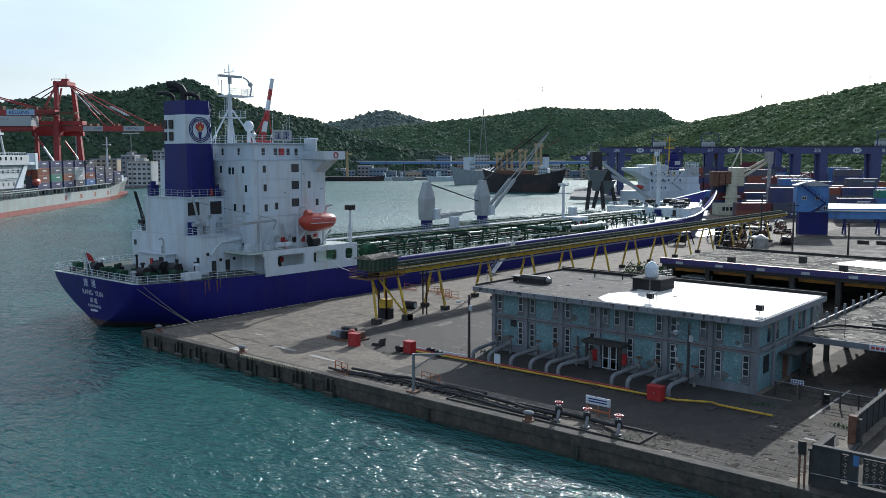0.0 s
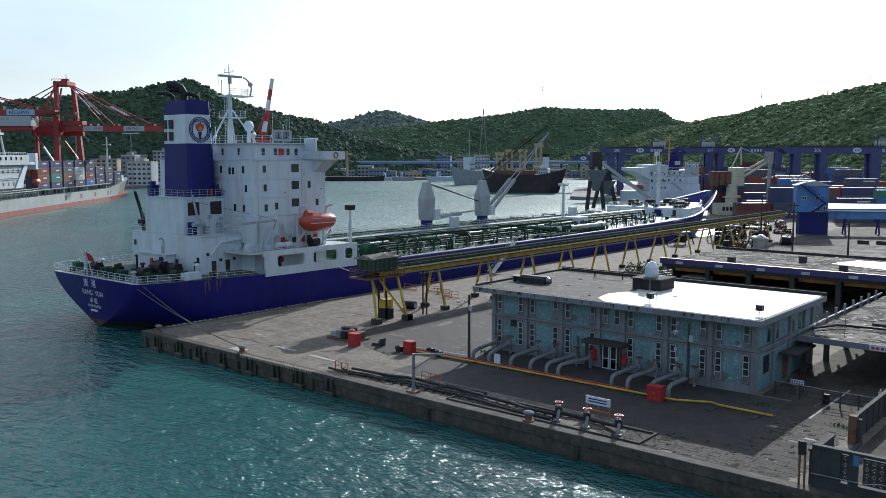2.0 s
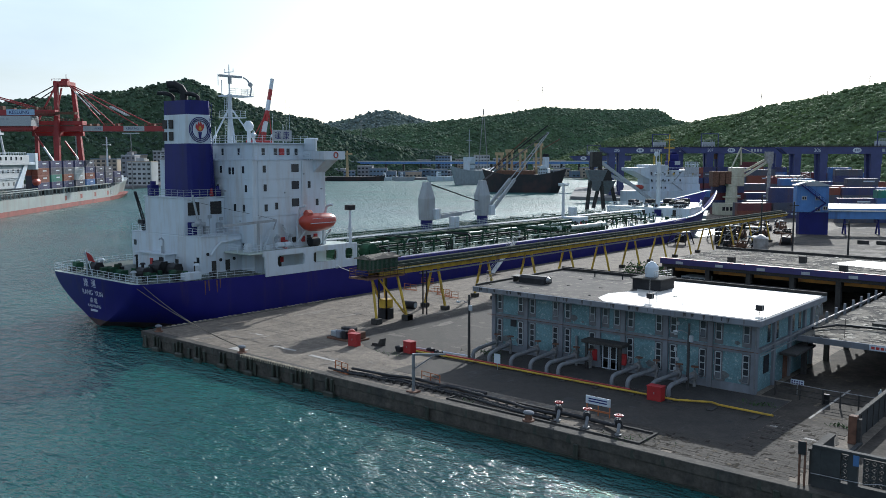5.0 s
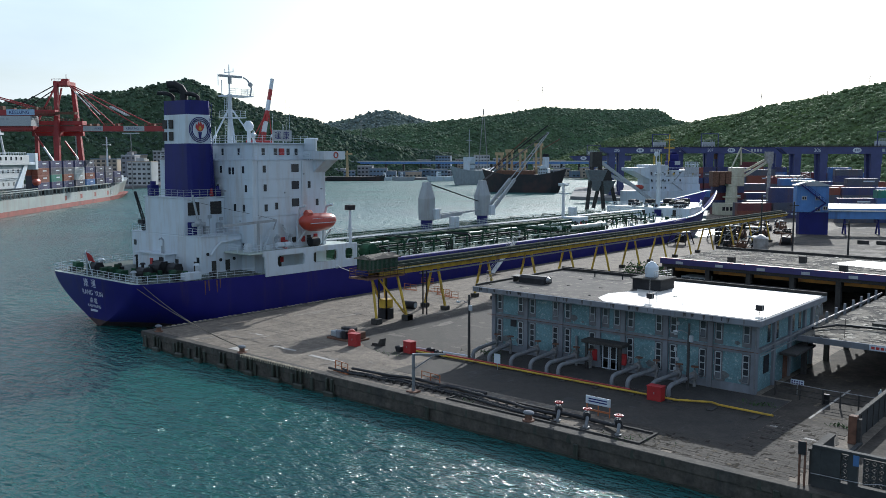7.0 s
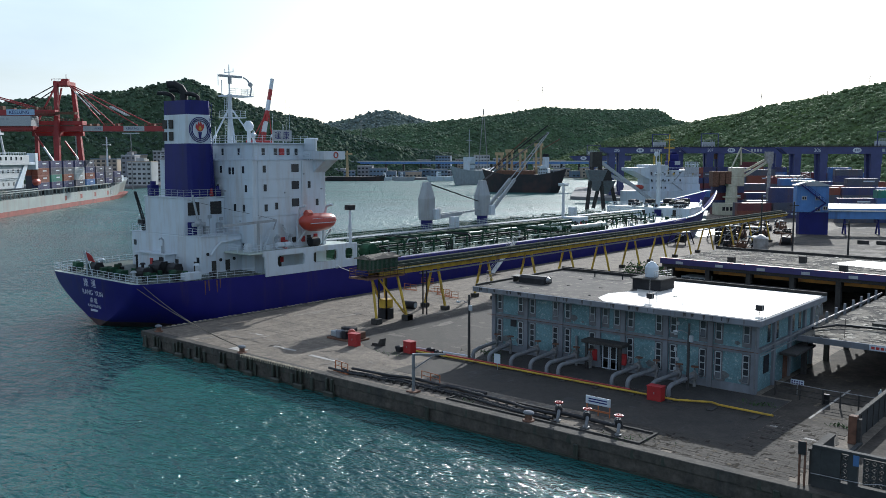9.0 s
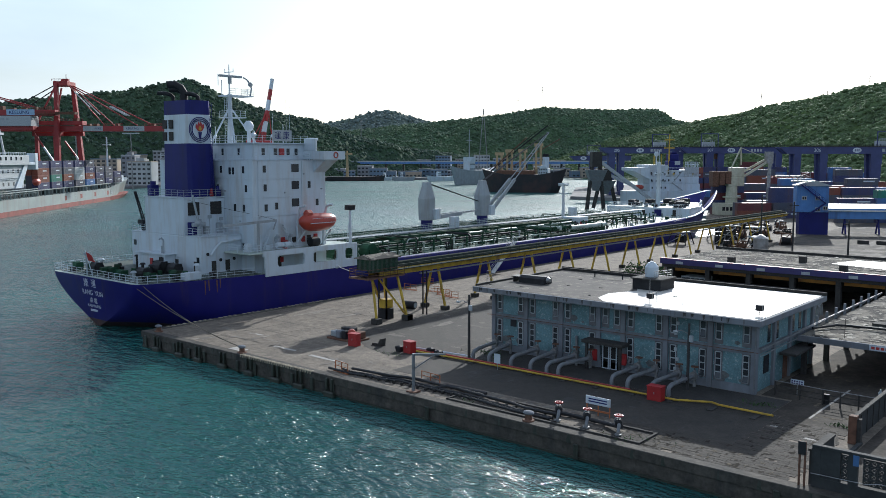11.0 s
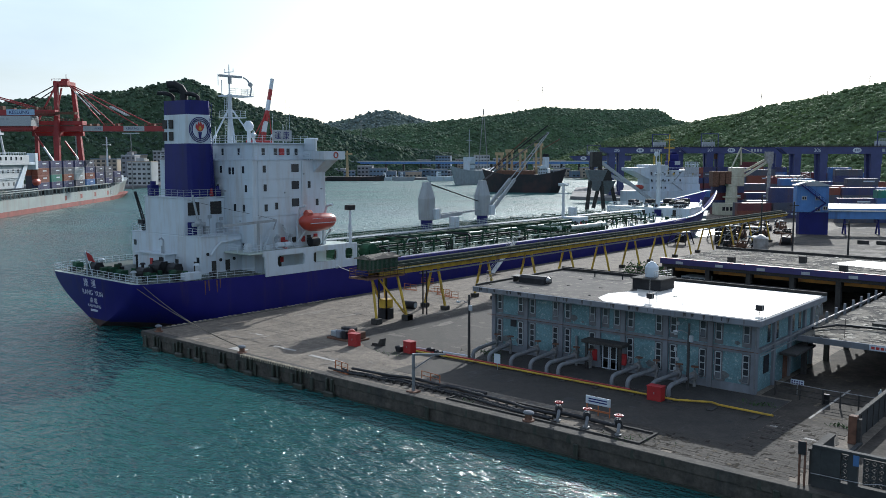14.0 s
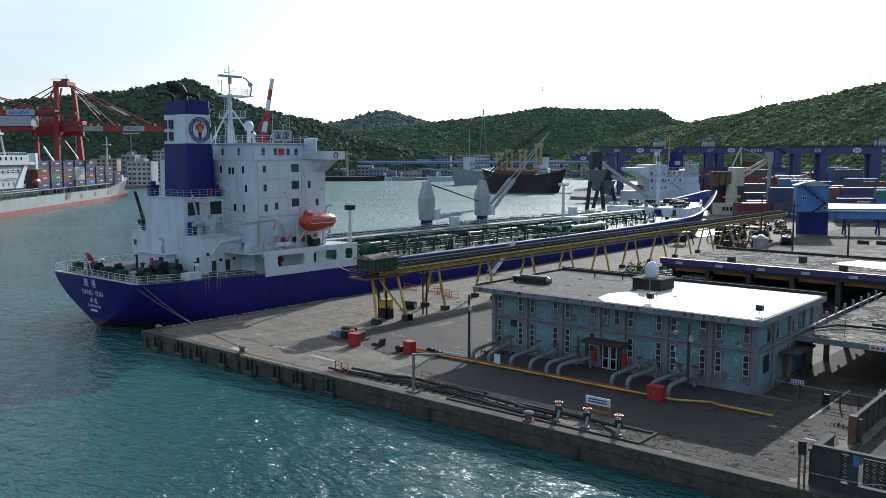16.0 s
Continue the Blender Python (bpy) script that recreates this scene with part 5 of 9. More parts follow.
part("wall_opening", Shape().box(-56.7, BY0 + 0.2, 2.9, -55.9, BY0 + 0.255, 3.7), M_DARK, hut)
for z in (1.0, 2.0, 3.0, 4.6, 5.6):
    part("junction_box", Shape().box(-37.0 + (z % 0.4), BY0 + 0.1, z, -36.7 + (z % 0.4), BY0 + 0.26, z + 0.35), M_FRAME, hut)
part("downpipe", Shape().tube([(-47.9, BY0 + 0.1, 0.2), (-47.9, BY0 + 0.05, 3.0)], 0.14, 8), M_PIPEGREY, hut)
part("downpipe", Shape().tube([(-28.7, BY0 - 0.12, 0.2), (-28.7, BY0 - 0.12, 6.6)], 0.06, 6), M_PIPEGREY, hut)
# side wall
for y in (BY0 + 0.3, 83.3, 87.8, 92.2, BY1 - 0.3):
    part("pilaster", Shape().box(BX1 - 0.3, y - 0.25, 0, BX1 + 0.02, y + 0.25, 6.7, 0.03), M_GREYWALL, hut)
part("band", Shape().box(BX1 - 0.28, BY0 + 0.3, 3.72, BX1 - 0.06, BY1 - 0.2, 4.22), M_GREYWALL, hut)
for y in (82.2, 84.4, 89.0, 91.0):
    part("side_window", Shape().box(BX1 - 0.27, y - 0.35, 4.4, BX1 - 0.2, y + 0.35, 6.4), M_GLASS, hut)
part("side_window", Shape().box(BX1 - 0.27, 81.0, 1.5, BX1 - 0.2, 82.4, 3.2), M_GLASS, hut)
part("side_canopy", Shape().box(BX1, 84.6, 2.75, BX1 + 1.6, 90.6, 3.0, 0.03), M_DARKCONC, hut)
part("side_door", Shape().box(BX1 - 0.25, 86.4, 0, BX1 - 0.18, 88.6, 2.4), M_RUST, hut, "brown side door")
part("handrail_pipe", Shape().tube([(BX1 + 0.25, BY0 + 0.5, 4.25), (BX1 + 0.25, 98.0, 4.3)], 0.07, 6).tube([(BX1 + 0.25, BY0 + 0.5, 3.7), (BX1 + 0.25, 98.0, 3.7)], 0.05, 6), M_PIPEGREY, hut)
# roof
part("upstand", Shape().box(BX0 - 1.6, BY1 + 0.75, 7.28, BX1 + 0.9, BY1 + 1.0, 7.62).box(BX0 - 1.6, BY0 - 1.0, 7.28, BX0 - 1.35, BY1 + 0.75, 7.5), M_DARKCONC, hut, "dark roof upstand")
part("upstand_pipe", Shape().tube([(BX0 - 1.4, BY1 + 0.5, 7.75), (BX1 + 0.5, BY1 + 0.5, 7.75)], 0.06, 6), M_BLACK, hut)
part("roof_hatch", Shape().prism([(82.9, 7.3), (84.7, 7.3), (84.6, 7.9), (84.2, 8.15), (83.4, 8.15), (82.95, 7.9)], -58.6, -55.1, "x"), M_BLACK, hut, "long black rounded roof hatch")
part("hatch_flap", Shape().box(-59.8, 83.1, 7.85, -58.5, 84.5, 7.95).box(-59.6, 83.2, 7.3, -59.5, 84.4, 7.85), M_RUBBER, hut)
part("hatch_vent", Shape().cyl((-55.1, 83.8, 7.75), (-54.75, 83.8, 7.75), 0.4, 0.25, 12).cyl((-54.8, 83.8, 7.75), (-54.7, 83.8, 7.75), 0.2, n=10), M_STEEL, hut)
tb = part("tank_plinth", Shape().prism([(-45.9, 87.0), (-42.5, 87.0), (-42.5, 90.4), (-45.9, 90.4)], 7.3, 8.5), M_BLACK, hut, "black tarred tank plinth")
part("plinth_rim", Shape().box(-46.1, 86.8, 8.45, -42.3, 90.6, 8.6, 0.04), M_DARKCONC, hut)
part("water_tank", Shape().cyl((-44.5, 88.8, 8.6), (-44.5, 88.8, 9.7), 0.72, 0.76, 18).cyl((-44.5, 88.8, 9.7), (-44.5, 88.8, 10.2), 0.76, 0.4, 18).cyl((-44.5, 88.8, 10.2), (-44.5, 88.8, 10.35), 0.25, 0.22, 12), M_WHITE, hut, "white plastic water tank", smooth=True)
part("tank_pipes", rail(Shape(), [(-43.4, 87.2, 8.6), (-42.7, 90.2, 8.6)], 0.8, 0.8, 0.025), M_STEEL, hut)
for x, y in ((-39.9, 79.4), (-28.9, 79.6)):
    fl_ = part("floodlight", Shape().cyl((x, y, 7.3), (x, y, 8.1), 0.05, n=6).box(x - 0.35, y - 0.15, 7.75, x + 0.35, y + 0.25, 8.3, 0.04), M_BLACK, hut)
    part("floodlight_frame", rail(Shape(), [(x + 0.4, y - 0.3, 7.3), (x + 0.4, y + 0.6, 7.3)], 1.1, 0.8, 0.03, 2), M_STEEL, hut)
for i in range(14):
    x, y = -60 + (i * 7.3 % 31), 79 + (i * 5.1 % 15)
    part("roof_debris", Shape().box(x, y, 7.3, x + 0.25 + (i % 3) * 0.12, y + 0.18, 7.36), M_DARKCONC, hut)
rail_ = part("vent_loop", Shape().tube([(-54.0, 92.6, 7.3), (-54.0, 92.6, 7.9), (-50.2, 92.6, 7.9), (-50.2, 92.6, 7.3)], 0.09, 6), M_BLACK, hut)
part("roof_mast", Shape().cyl((-41.0, 81.5, 7.3), (-41.0, 81.5, 9.4), 0.03, n=5), M_STEEL, hut)
part("roof_mast", Shape().cyl((-36.8, 80.3, 7.3), (-36.8, 80.3, 9.2), 0.03, n=5), M_STEEL, hut)
part("service_ladder", rail(Shape(), [(-60.7, 79.5, 6.6), (-60.7, 80.3, 6.6)], 2.2, 0.8, 0.04, 5), M_PIPEGREY, hut)
hw = random.Random(17)
for i in range(46):
    x, w = hw.uniform(BX0 - 1.3, BX1 + 0.6), hw.uniform(0.08, 0.35)
    part("eave_stain", Shape().prism([(x, 7.24), (x + w, 7.24), (x + w * 0.8, hw.uniform(6.76, 7.0)), (x + w * 0.3, hw.uniform(6.74, 6.9))], BY0 - 1.606, BY0 - 1.6, "y"), hw.choice((M_DARKCONC, M_GREYSTAIN)), hut)
for i in range(22):
    x, z = hw.uniform(BX0 + 0.6, BX1 - 0.8), hw.choice((0.3, 0.9, 4.4))
    r = hw.uniform(0.15, 0.5)
    part("bare_patch", Shape().prism([(x + r * 1.5 * math.cos(t) * hw.uniform(0.6, 1), z + r + r * math.sin(t) * hw.uniform(0.6, 1)) for t in [k * math.pi / 5 for k in range(10)]], BY0 + 0.243, BY0 + 0.249, "y"), M_GREYSTAIN, hut)
# trench, goosenecks and valves along the front
# strip coloured dark to deepen the building's shade before the wall
part("front_apron", Shape().box(BX0 - 1.5, 73.4, 0.0, BX1 + 3.2, BY0 - 0.05, 0.02), M_DARKCONC, hut, "strip before the wall, darkened for the building's shade")


def gooseneck(x, dx):
    t = thing("gooseneck_pipe", (x, 73.0, 0), "grey bent oil pipe rising from the ground", "pipe", "goosenecks before the pump house")
    part("pipe", Shape().tube([(x, 73.0, 0), (x, 73.0, 0.55), (x + 0.02, 73.2, 0.85), (x + 0.08, 73.6, 1.0), (x + dx * 0.6, 75.6, 1.05), (x + dx, 77.6, 1.1)], 0.21, 10), M_PIPEGREY, t, smooth=True)
    part("flange", Shape().cyl((x + dx - 0.01, 77.3, 1.09), (x + dx, 77.6, 1.1), 0.42, n=12), M_STEEL, t)
    part("valve_stem", Shape().cyl((x + dx, 77.75, 0), (x + dx, 77.75, 1.6), 0.16, n=8), M_STEEL, t)
    part("handwheel", Shape().tube([(x + dx + 0.34 * math.cos(a), 77.75 + 0.34 * math.sin(a), 1.95) for a in [i * math.pi / 6 for i in range(13)]], 0.05, 5).cyl((x + dx, 77.75, 1.6), (x + dx, 77.75, 1.97), 0.05, n=6).box(x + dx - 0.33, 77.72, 1.93, x + dx + 0.33, 77.78, 1.97), M_RUST, t, "rusty red handwheel")


for x, dx in ((-57.6, -0.3), (-55.4, -0.6), (-52.5, 0.2), (-50.0, 0.0), (-48.0, 0.6), (-46.6, 0.9), (-40.5, 0.4), (-38.8, 0.6), (-36.3, 0.5), (-34.6, 0.4)):
    gooseneck(x, dx)
py = thing("pipe_run", (-58, 71.5, 0), "yellow and rust red pipes lying along the apron", "pipe")
part("yellow_pipe", Shape().tube([(-66, 71.0, 0.22), (-58, 71.4, 0.22), (-41, 71.5, 0.22), (-33.2, 71.6, 0.22), (-32.6, 71.9, 0.22), (-30.4, 73.0, 0.22), (-29.6, 72.6, 0.22), (-24.8, 72.5, 0.2)], 0.1, 8), M_YELLOW, py, "yellow pipe", smooth=True)
part("red_pipe", Shape().tube([(-66, 71.5, 0.25), (-58, 71.9, 0.25), (-38, 72.0, 0.25)], 0.09, 8), M_CRANERED, py, "rust red pipe", smooth=True)
part("white_pipe", Shape().tube([(-66.0, 72.0, 0.3), (-57.5, 72.6, 0.35)], 0.1, 8), M_WHITE, py, smooth=True)
for i in range(11):
    x = -64 + i * 3.8
    part("sleeper", Shape().box(x - 0.25, 70.9, 0, x + 0.25, 72.3, 0.1), M_DARKCONC, py)


# ---------- things on the apron ----------
def lamp_pole(x, y, h, arm):
    t = thing("lamp_pole", (x, y, 0), "dark tarred lamp pole on the apron", "street lamp", "lamp poles")
    part("pole", Shape().cyl((x, y, 0), (x, y, h), 0.17, 0.12, 8), M_WOODPOLE, t)
    part("arm", Shape().tube([(x, y, h - 1.0), (x + arm * 0.6, y - 0.3, h - 0.7), (x + arm * 1.0, y - 0.4, h - 0.8)], 0.04, 5), M_STEEL, t)
    part("lamp_head", Shape().ball((x + arm * 1.15, y - 0.45, h - 0.85), 0.3, 0.18, 0.13, 8, 5), M_FRAME, t)
    part("switch_box", Shape().box(x + 0.12, y - 0.3, h - 1.7, x + 0.5, y - 0.05, h - 1.1, 0.03), M_FRAME, t)


lamp_pole(-57.6, 72.3, 7.2, -1)
lamp_pole(-34.2, 76.2, 6.4, -1)


def red_cabinet(x, y, w, h, rz):
    t = thing("hydrant_cabinet", (x, y, 0), "red steel fire hose cabinet on the apron", "cabinet", "red cabinets", rz, True)
    part("body", Shape().box(-w / 2, -0.45, 0, w / 2, 0.45, h, 0.03), M_RED, t)
    part("lid", Shape().box(-w / 2 - 0.05, -0.5, h, w / 2 + 0.05, 0.5, h + 0.06, 0.02), M_RED, t)
    part("handle", Shape().box(-0.03, -0.5, h * 0.5, 0.03, -0.45, h * 0.65), M_STEEL, t)


red_cabinet(-72.3, 69.2, 1.2, 1.45, 10)
red_cabinet(-64.9, 70.7, 1.2, 1.3, -6)
red_cabinet(-34.9, 71.1, 1.4, 1.3, 2)


def barrier(x, y, w, h, rz, material, n=2):
    t = thing("barrier", (x, y, 0), "small tubular safety barrier on the quay", "barrier", "safety barriers", rz, True)
    for s in range(n + 1):
        xx = -w / 2 + w * s / n
        part("post", Shape().cyl((xx, 0, 0), (xx, 0, h), 0.05, n=6), material, t)
    for z in (0.12, h * 0.55, h - 0.04):
        part("bar", Shape().cyl((-w / 2, 0, z), (w / 2, 0, z), 0.04, n=6), material, t)
    part("foot", Shape().box(-w / 2 - 0.1, -0.2, 0, w / 2 + 0.1, 0.2, 0.05), material, t)


M_ORPAINT = mat("faded_orange_paint", (0.36, 0.12, 0.04), 0.6, var=0.25, scale=3)
barrier(-64.2, 59.6, 2.2, 1.1, -8, M_ORPAINT)
barrier(-54.5, 62.4, 2.6, 1.0, -6, M_ORPAINT)
for x, y in ((-96.2, 105.0), (-91.8, 106.0), (-88.5, 104.5), (-86.0, 103.5), (-99.0, 112.5)):
    barrier(x, y, 2.5, 1.0, 4, M_ORPAINT)
sg = thing("notice_board", (-36.3, 63.4, 0), "white notice board on orange posts beside the valves", "sign")
for x in (-37.5, -36.4, -35.3):
    part("post", Shape().cyl((x, 63.4, 0), (x, 63.4, 1.0), 0.06, n=6), M_ORPAINT, sg)
part("rail", Shape().box(-37.5, 63.36, 0.35, -35.3, 63.44, 0.5), M_ORPAINT, sg)
bd = part("board", Shape().box(-37.6, 63.3, 0.95, -35.2, 63.38, 1.65, 0.02), M_WHITE, sg, "white board with dark lines")
for i in range(2):
    part("text_bar", Shape().box(-37.3, 63.285, 1.15 + i * 0.22, -35.5, 63.298, 1.25 + i * 0.22), M_NAVY, bd)
sp = thing("notice_board", (-52.6, 70.7, 0), "small white notice on a post by the pipes", "sign")
part("post", Shape().cyl((-52.6, 70.75, 0), (-52.6, 70.75, 1.7), 0.04, n=6), M_STEEL, sp)
part("board", Shape().box(-53.0, 70.68, 0.7, -52.2, 70.72, 1.7), M_WHITE, sp)
dv = thing("hose_davit", (-53.5, 58.8, 0), "grey steel hose davit at the quay edge", "davit")
part("post", Shape().box(-53.62, 58.68, 0, -53.38, 58.92, 3.7, 0.02), M_PIPEGREY, dv)
part("arm", Shape().beam((-53.6, 58.8, 3.6), (-51.6, 61.2, 3.5), 0.16, 0.2), M_PIPEGREY, dv)
part("brace", Shape().beam((-53.5, 58.8, 2.2), (-52.2, 60.4, 3.5), 0.1, 0.1), M_PIPEGREY, dv)
part("base", Shape().box(-54.0, 58.3, 0, -53.0, 59.3, 0.15, 0.03), M_RUST, dv)


def hose(pts, r, label):
    s = Shape().tube(pts, r, 7)
    solo("oil_hose", s, M_RUBBER, label, "hose", "oil hoses", smooth=True)


hr = random.Random(8)
for k, (y0, r) in enumerate(((59.6, 0.12), (60.0, 0.11), (60.5, 0.13), (60.9, 0.11))):
    pts = []
    for i in range(16):
        x = -66.0 + k * 1.3 + i * (27.2 - k * 1.2) / 15
        pts.append((x, y0 + (0.9 if -58 < x < -43 else 0.1) * math.sin((x + 66) * 0.13) + hr.uniform(-0.22, 0.22), 0.17 + (0.22 if k == 2 else 0) + hr.uniform(0, 0.05)))
    hose(pts, r, "heavy black rubber oil hose lying along the quay")
fb = Shape()
for i in range(26):
    x = -64 + i
    fb.cyl((x, 60.2 + 0.5 * math.sin(x * 0.13), 0.2), (x + 0.12, 60.2 + 0.5 * math.sin(x * 0.13), 0.17), 0.19, n=8)
tagged(solo("hose_flanges", fb, M_DARKCONC, "bolted steel hose couplings on the quay", "coupling"), kind="stuff")
hose([(-39.5, 61.4, 0.25), (-37, 61.6, 0.2), (-34.5, 61.3, 0.25), (-32.6, 60.6, 0.5)], 0.17, "heavy black rubber oil hose at the valves")
hose([(-52.5, 60.3, 0.2), (-51.5, 61.4, 0.4), (-50.6, 62.1, 0.2), (-47.5, 62.2, 0.2)], 0.18, "short black rubber hose by the davit")


def quay_valve(x, y):
    t = thing("loading_valve", (x, y, 0), "grey oil loading valve with red handwheel", "valve", "loading valves")
    part("elbow", Shape().tube([(x + 0.25, y - 0.5, 0), (x + 0.25, y - 0.5, 0.4), (x + 0.15, y - 0.2, 0.75), (x - 0.1, y + 0.25, 0.85), (x - 0.6, y + 0.9, 0.8)], 0.14, 9), M_PIPEGREY, t, smooth=True)
    part("valve_body", Shape().ball((x - 0.1, y + 0.2, 0.85), 0.3, 0.34, 0.34, 10, 6), M_BLACK, t)
    part("flange", Shape().cyl((x - 0.45, y + 0.7, 0.8), (x - 0.55, y + 0.85, 0.8), 0.3, n=12), M_PIPEGREY, t)
    part("flange", Shape().cyl((x + 0.25, y - 0.5, 0.1), (x + 0.25, y - 0.5, 0.2), 0.28, n=12), M_PIPEGREY, t)
    part("stem", Shape().cyl((x - 0.1, y + 0.2, 1.0), (x - 0.1, y + 0.2, 1.45), 0.06, n=6), M_PIPEGREY, t)
    part("handwheel", Shape().tube([(x - 0.1 + 0.33 * math.cos(a), y + 0.2 + 0.33 * math.sin(a), 1.45) for a in [i * math.pi / 6 for i in range(13)]], 0.06, 5).box(x - 0.42, y + 0.16, 1.42, x + 0.22, y + 0.24, 1.48).box(x - 0.14, y - 0.12, 1.42, x - 0.06, y + 0.52, 1.48), M_RED, t, "red handwheel")


quay_valve(-38.4, 60.3)
quay_valve(-35.6, 60.2)
quay_valve(-32.7, 60.2)
tr = thing("pipe_trench_kerb", (-40, 59.6, 0), "dark steel kerb round the valve trench", "kerb")
part("kerb", Shape().box(-49.5, 58.9, 0, -30.2, 59.1, 0.16), M_DARKCONC, tr)
part("kerb", Shape().box(-44.0, 61.9, 0, -30.2, 62.1, 0.16), M_DARKCONC, tr)
part("kerb", Shape().box(-30.4, 59.1, 0, -30.2, 61.9, 0.16), M_DARKCONC, tr)
part("kerb", Shape().box(-49.6, 58.9, 0, -49.4, 60.8, 0.16), M_DARKCONC, tr)


def bollard(x, y):
    t = thing("mooring_bollard", (x, y, 0), "rusty cast iron mooring bollard with pale worn cap", "bollard", "mooring bollards")
    part("shaft", Shape().cyl((x, y, 0), (x, y, 0.15), 0.55, 0.5, 12).cyl((x, y, 0.15), (x, y, 0.62), 0.32, 0.28, 12), M_RUST, t)
    part("cap", Shape().ball((x, y, 0.74), 0.52, 0.42, 0.2, 12, 6), M_GREYWALL, t, "pale worn cap")


for x, y in ((-40.1, 58.35), (-79.2, 58.35), (-97.0, 58.8)):
    bollard(x, y)
for x, y in ((-66.2, 70.4), (-62.8, 71.9), (-61.2, 71.4)):
    t = thing("ballast_block", (x, y, 0), "dark tarpaulin-wrapped block by the pipes", "block", "wrapped blocks")
    part("body", Shape().loft([[(x + u * k, y + v * k * 0.8, z) for u, v in ((-1, -1), (1, -1), (1.05, 0.9), (-0.8, 1))] for k, z in ((0.30, 0), (0.40, 0.5), (0.36, 0.62), (0.1, 0.72))]), M_BLACK, t)
# work pile near the conveyor foot
wp = thing("tool_pallet", (-75.6, 71.2, 0), "loaded pallet with tarpaulins, boxes and an orange ball", "pallet")
part("pallet_deck", Shape().box(-78.0, 70.0, 0, -73.4, 72.8, 0.2, 0.02), M_RUST, wp)
for x, y, w, d, h, m_ in ((-77.4, 71.0, 0.9, 1.0, 0.9, M_GREYPAINT), (-76.3, 70.7, 0.8, 0.9, 1.1, M_GREYWALL), (-75.3, 70.6, 0.7, 0.8, 1.2, M_BLACK), (-75.9, 72.0, 1.6, 1.0, 1.3, M_BLACK), (-74.3, 72.0, 1.2, 1.0, 1.0, M_RUST), (-77.0, 72.2, 0.9, 0.7, 1.2, M_DARKCONC)):
    part("crate", Shape().box(x - w / 2, y - d / 2, 0.2, x + w / 2, y + d / 2, h, 0.08), m_, wp)
# orange ball: a small lamp's glow put into its colour
part("float", Shape().ball((-74.6, 71.0, 1.0), 0.55, 0.45, 0.45), M_ORANGE, wp, "orange ball standing for a small bright glow", smooth=True)
cn = thing("concrete_wedge", (-69.5, 70.3, 0), "dark concrete kerb block with pale chipped end", "block")
part("body", Shape().prism([(-71.2, 0), (-69.6, 0), (-69.5, 0.9), (-69.8, 0.85), (-70.1, 0.3), (-71.0, 0.25)], 70.9, 71.6, "y"), M_DARKCONC, cn)

# ---------- ground finishes ----------
asphalt_ = Shape().prism([(-79.0, 86), (-77.5, 74), (-71, 69.6), (-66, 68.2), (-60.9, 73.2), (-60.9, 126), (-79.0, 126)], 0.0, 0.012)
tagged(solo("roadway", asphalt_, M_ASPH, "smooth worn grey asphalt roadway beside the pump house", "road"), kind="structure")
asp2 = Shape().box(-60.9, 63.6, 0.0, -24.5, 73.3, 0.010)
tagged(solo("apron_paving", asp2, M_ASPH, "dark smooth asphalt apron before the pump house", "road"), kind="structure")
# slabs laid to darken the ground where the low shed's shade falls
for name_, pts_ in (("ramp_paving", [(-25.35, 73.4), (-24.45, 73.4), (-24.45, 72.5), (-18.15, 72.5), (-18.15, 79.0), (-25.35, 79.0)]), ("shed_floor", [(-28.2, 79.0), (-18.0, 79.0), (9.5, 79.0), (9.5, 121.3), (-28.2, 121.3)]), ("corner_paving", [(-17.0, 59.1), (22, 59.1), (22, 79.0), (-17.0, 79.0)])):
    tagged(solo(name_, Shape().prism(pts_, 0.0, 0.013), M_SHEDFLOOR, "worn concrete floor round the low shed, darkened for its shade", "paving"), kind="structure")
yard_ = Shape().box(-79.0, 152, 0.0, 50, 330, 0.012)
tagged(solo("yard_paving", yard_, M_YARD, "pale worn concrete yard behind the sheds", "yard"), kind="structure")
cr = random.Random(21)
cracks = Shape()
for i in range(15):
    x, y = cr.uniform(-97, -62), cr.uniform(59, 100)
    a = cr.choice([0, math.pi / 2]) + cr.uniform(-0.2, 0.2)
    for j in range(cr.randint(3, 8)):
        x2, y2 = x + math.cos(a) * 0.9, y + math.sin(a) * 0.9
        nx, ny = -math.sin(a) * 0.022, math.cos(a) * 0.022
        cracks.add([(x - nx, y - ny, 0.016), (x2 - nx, y2 - ny, 0.016), (x2 + nx, y2 + ny, 0.016), (x + nx, y + ny, 0.016)], [(0, 1, 2, 3)])
        x, y, a = x2, y2, a + cr.uniform(-0.5, 0.5)
tagged(solo("ground_cracks", cracks, M_DARKCONC, "tarred cracks across the quay concrete", "crack"), kind="stuff")
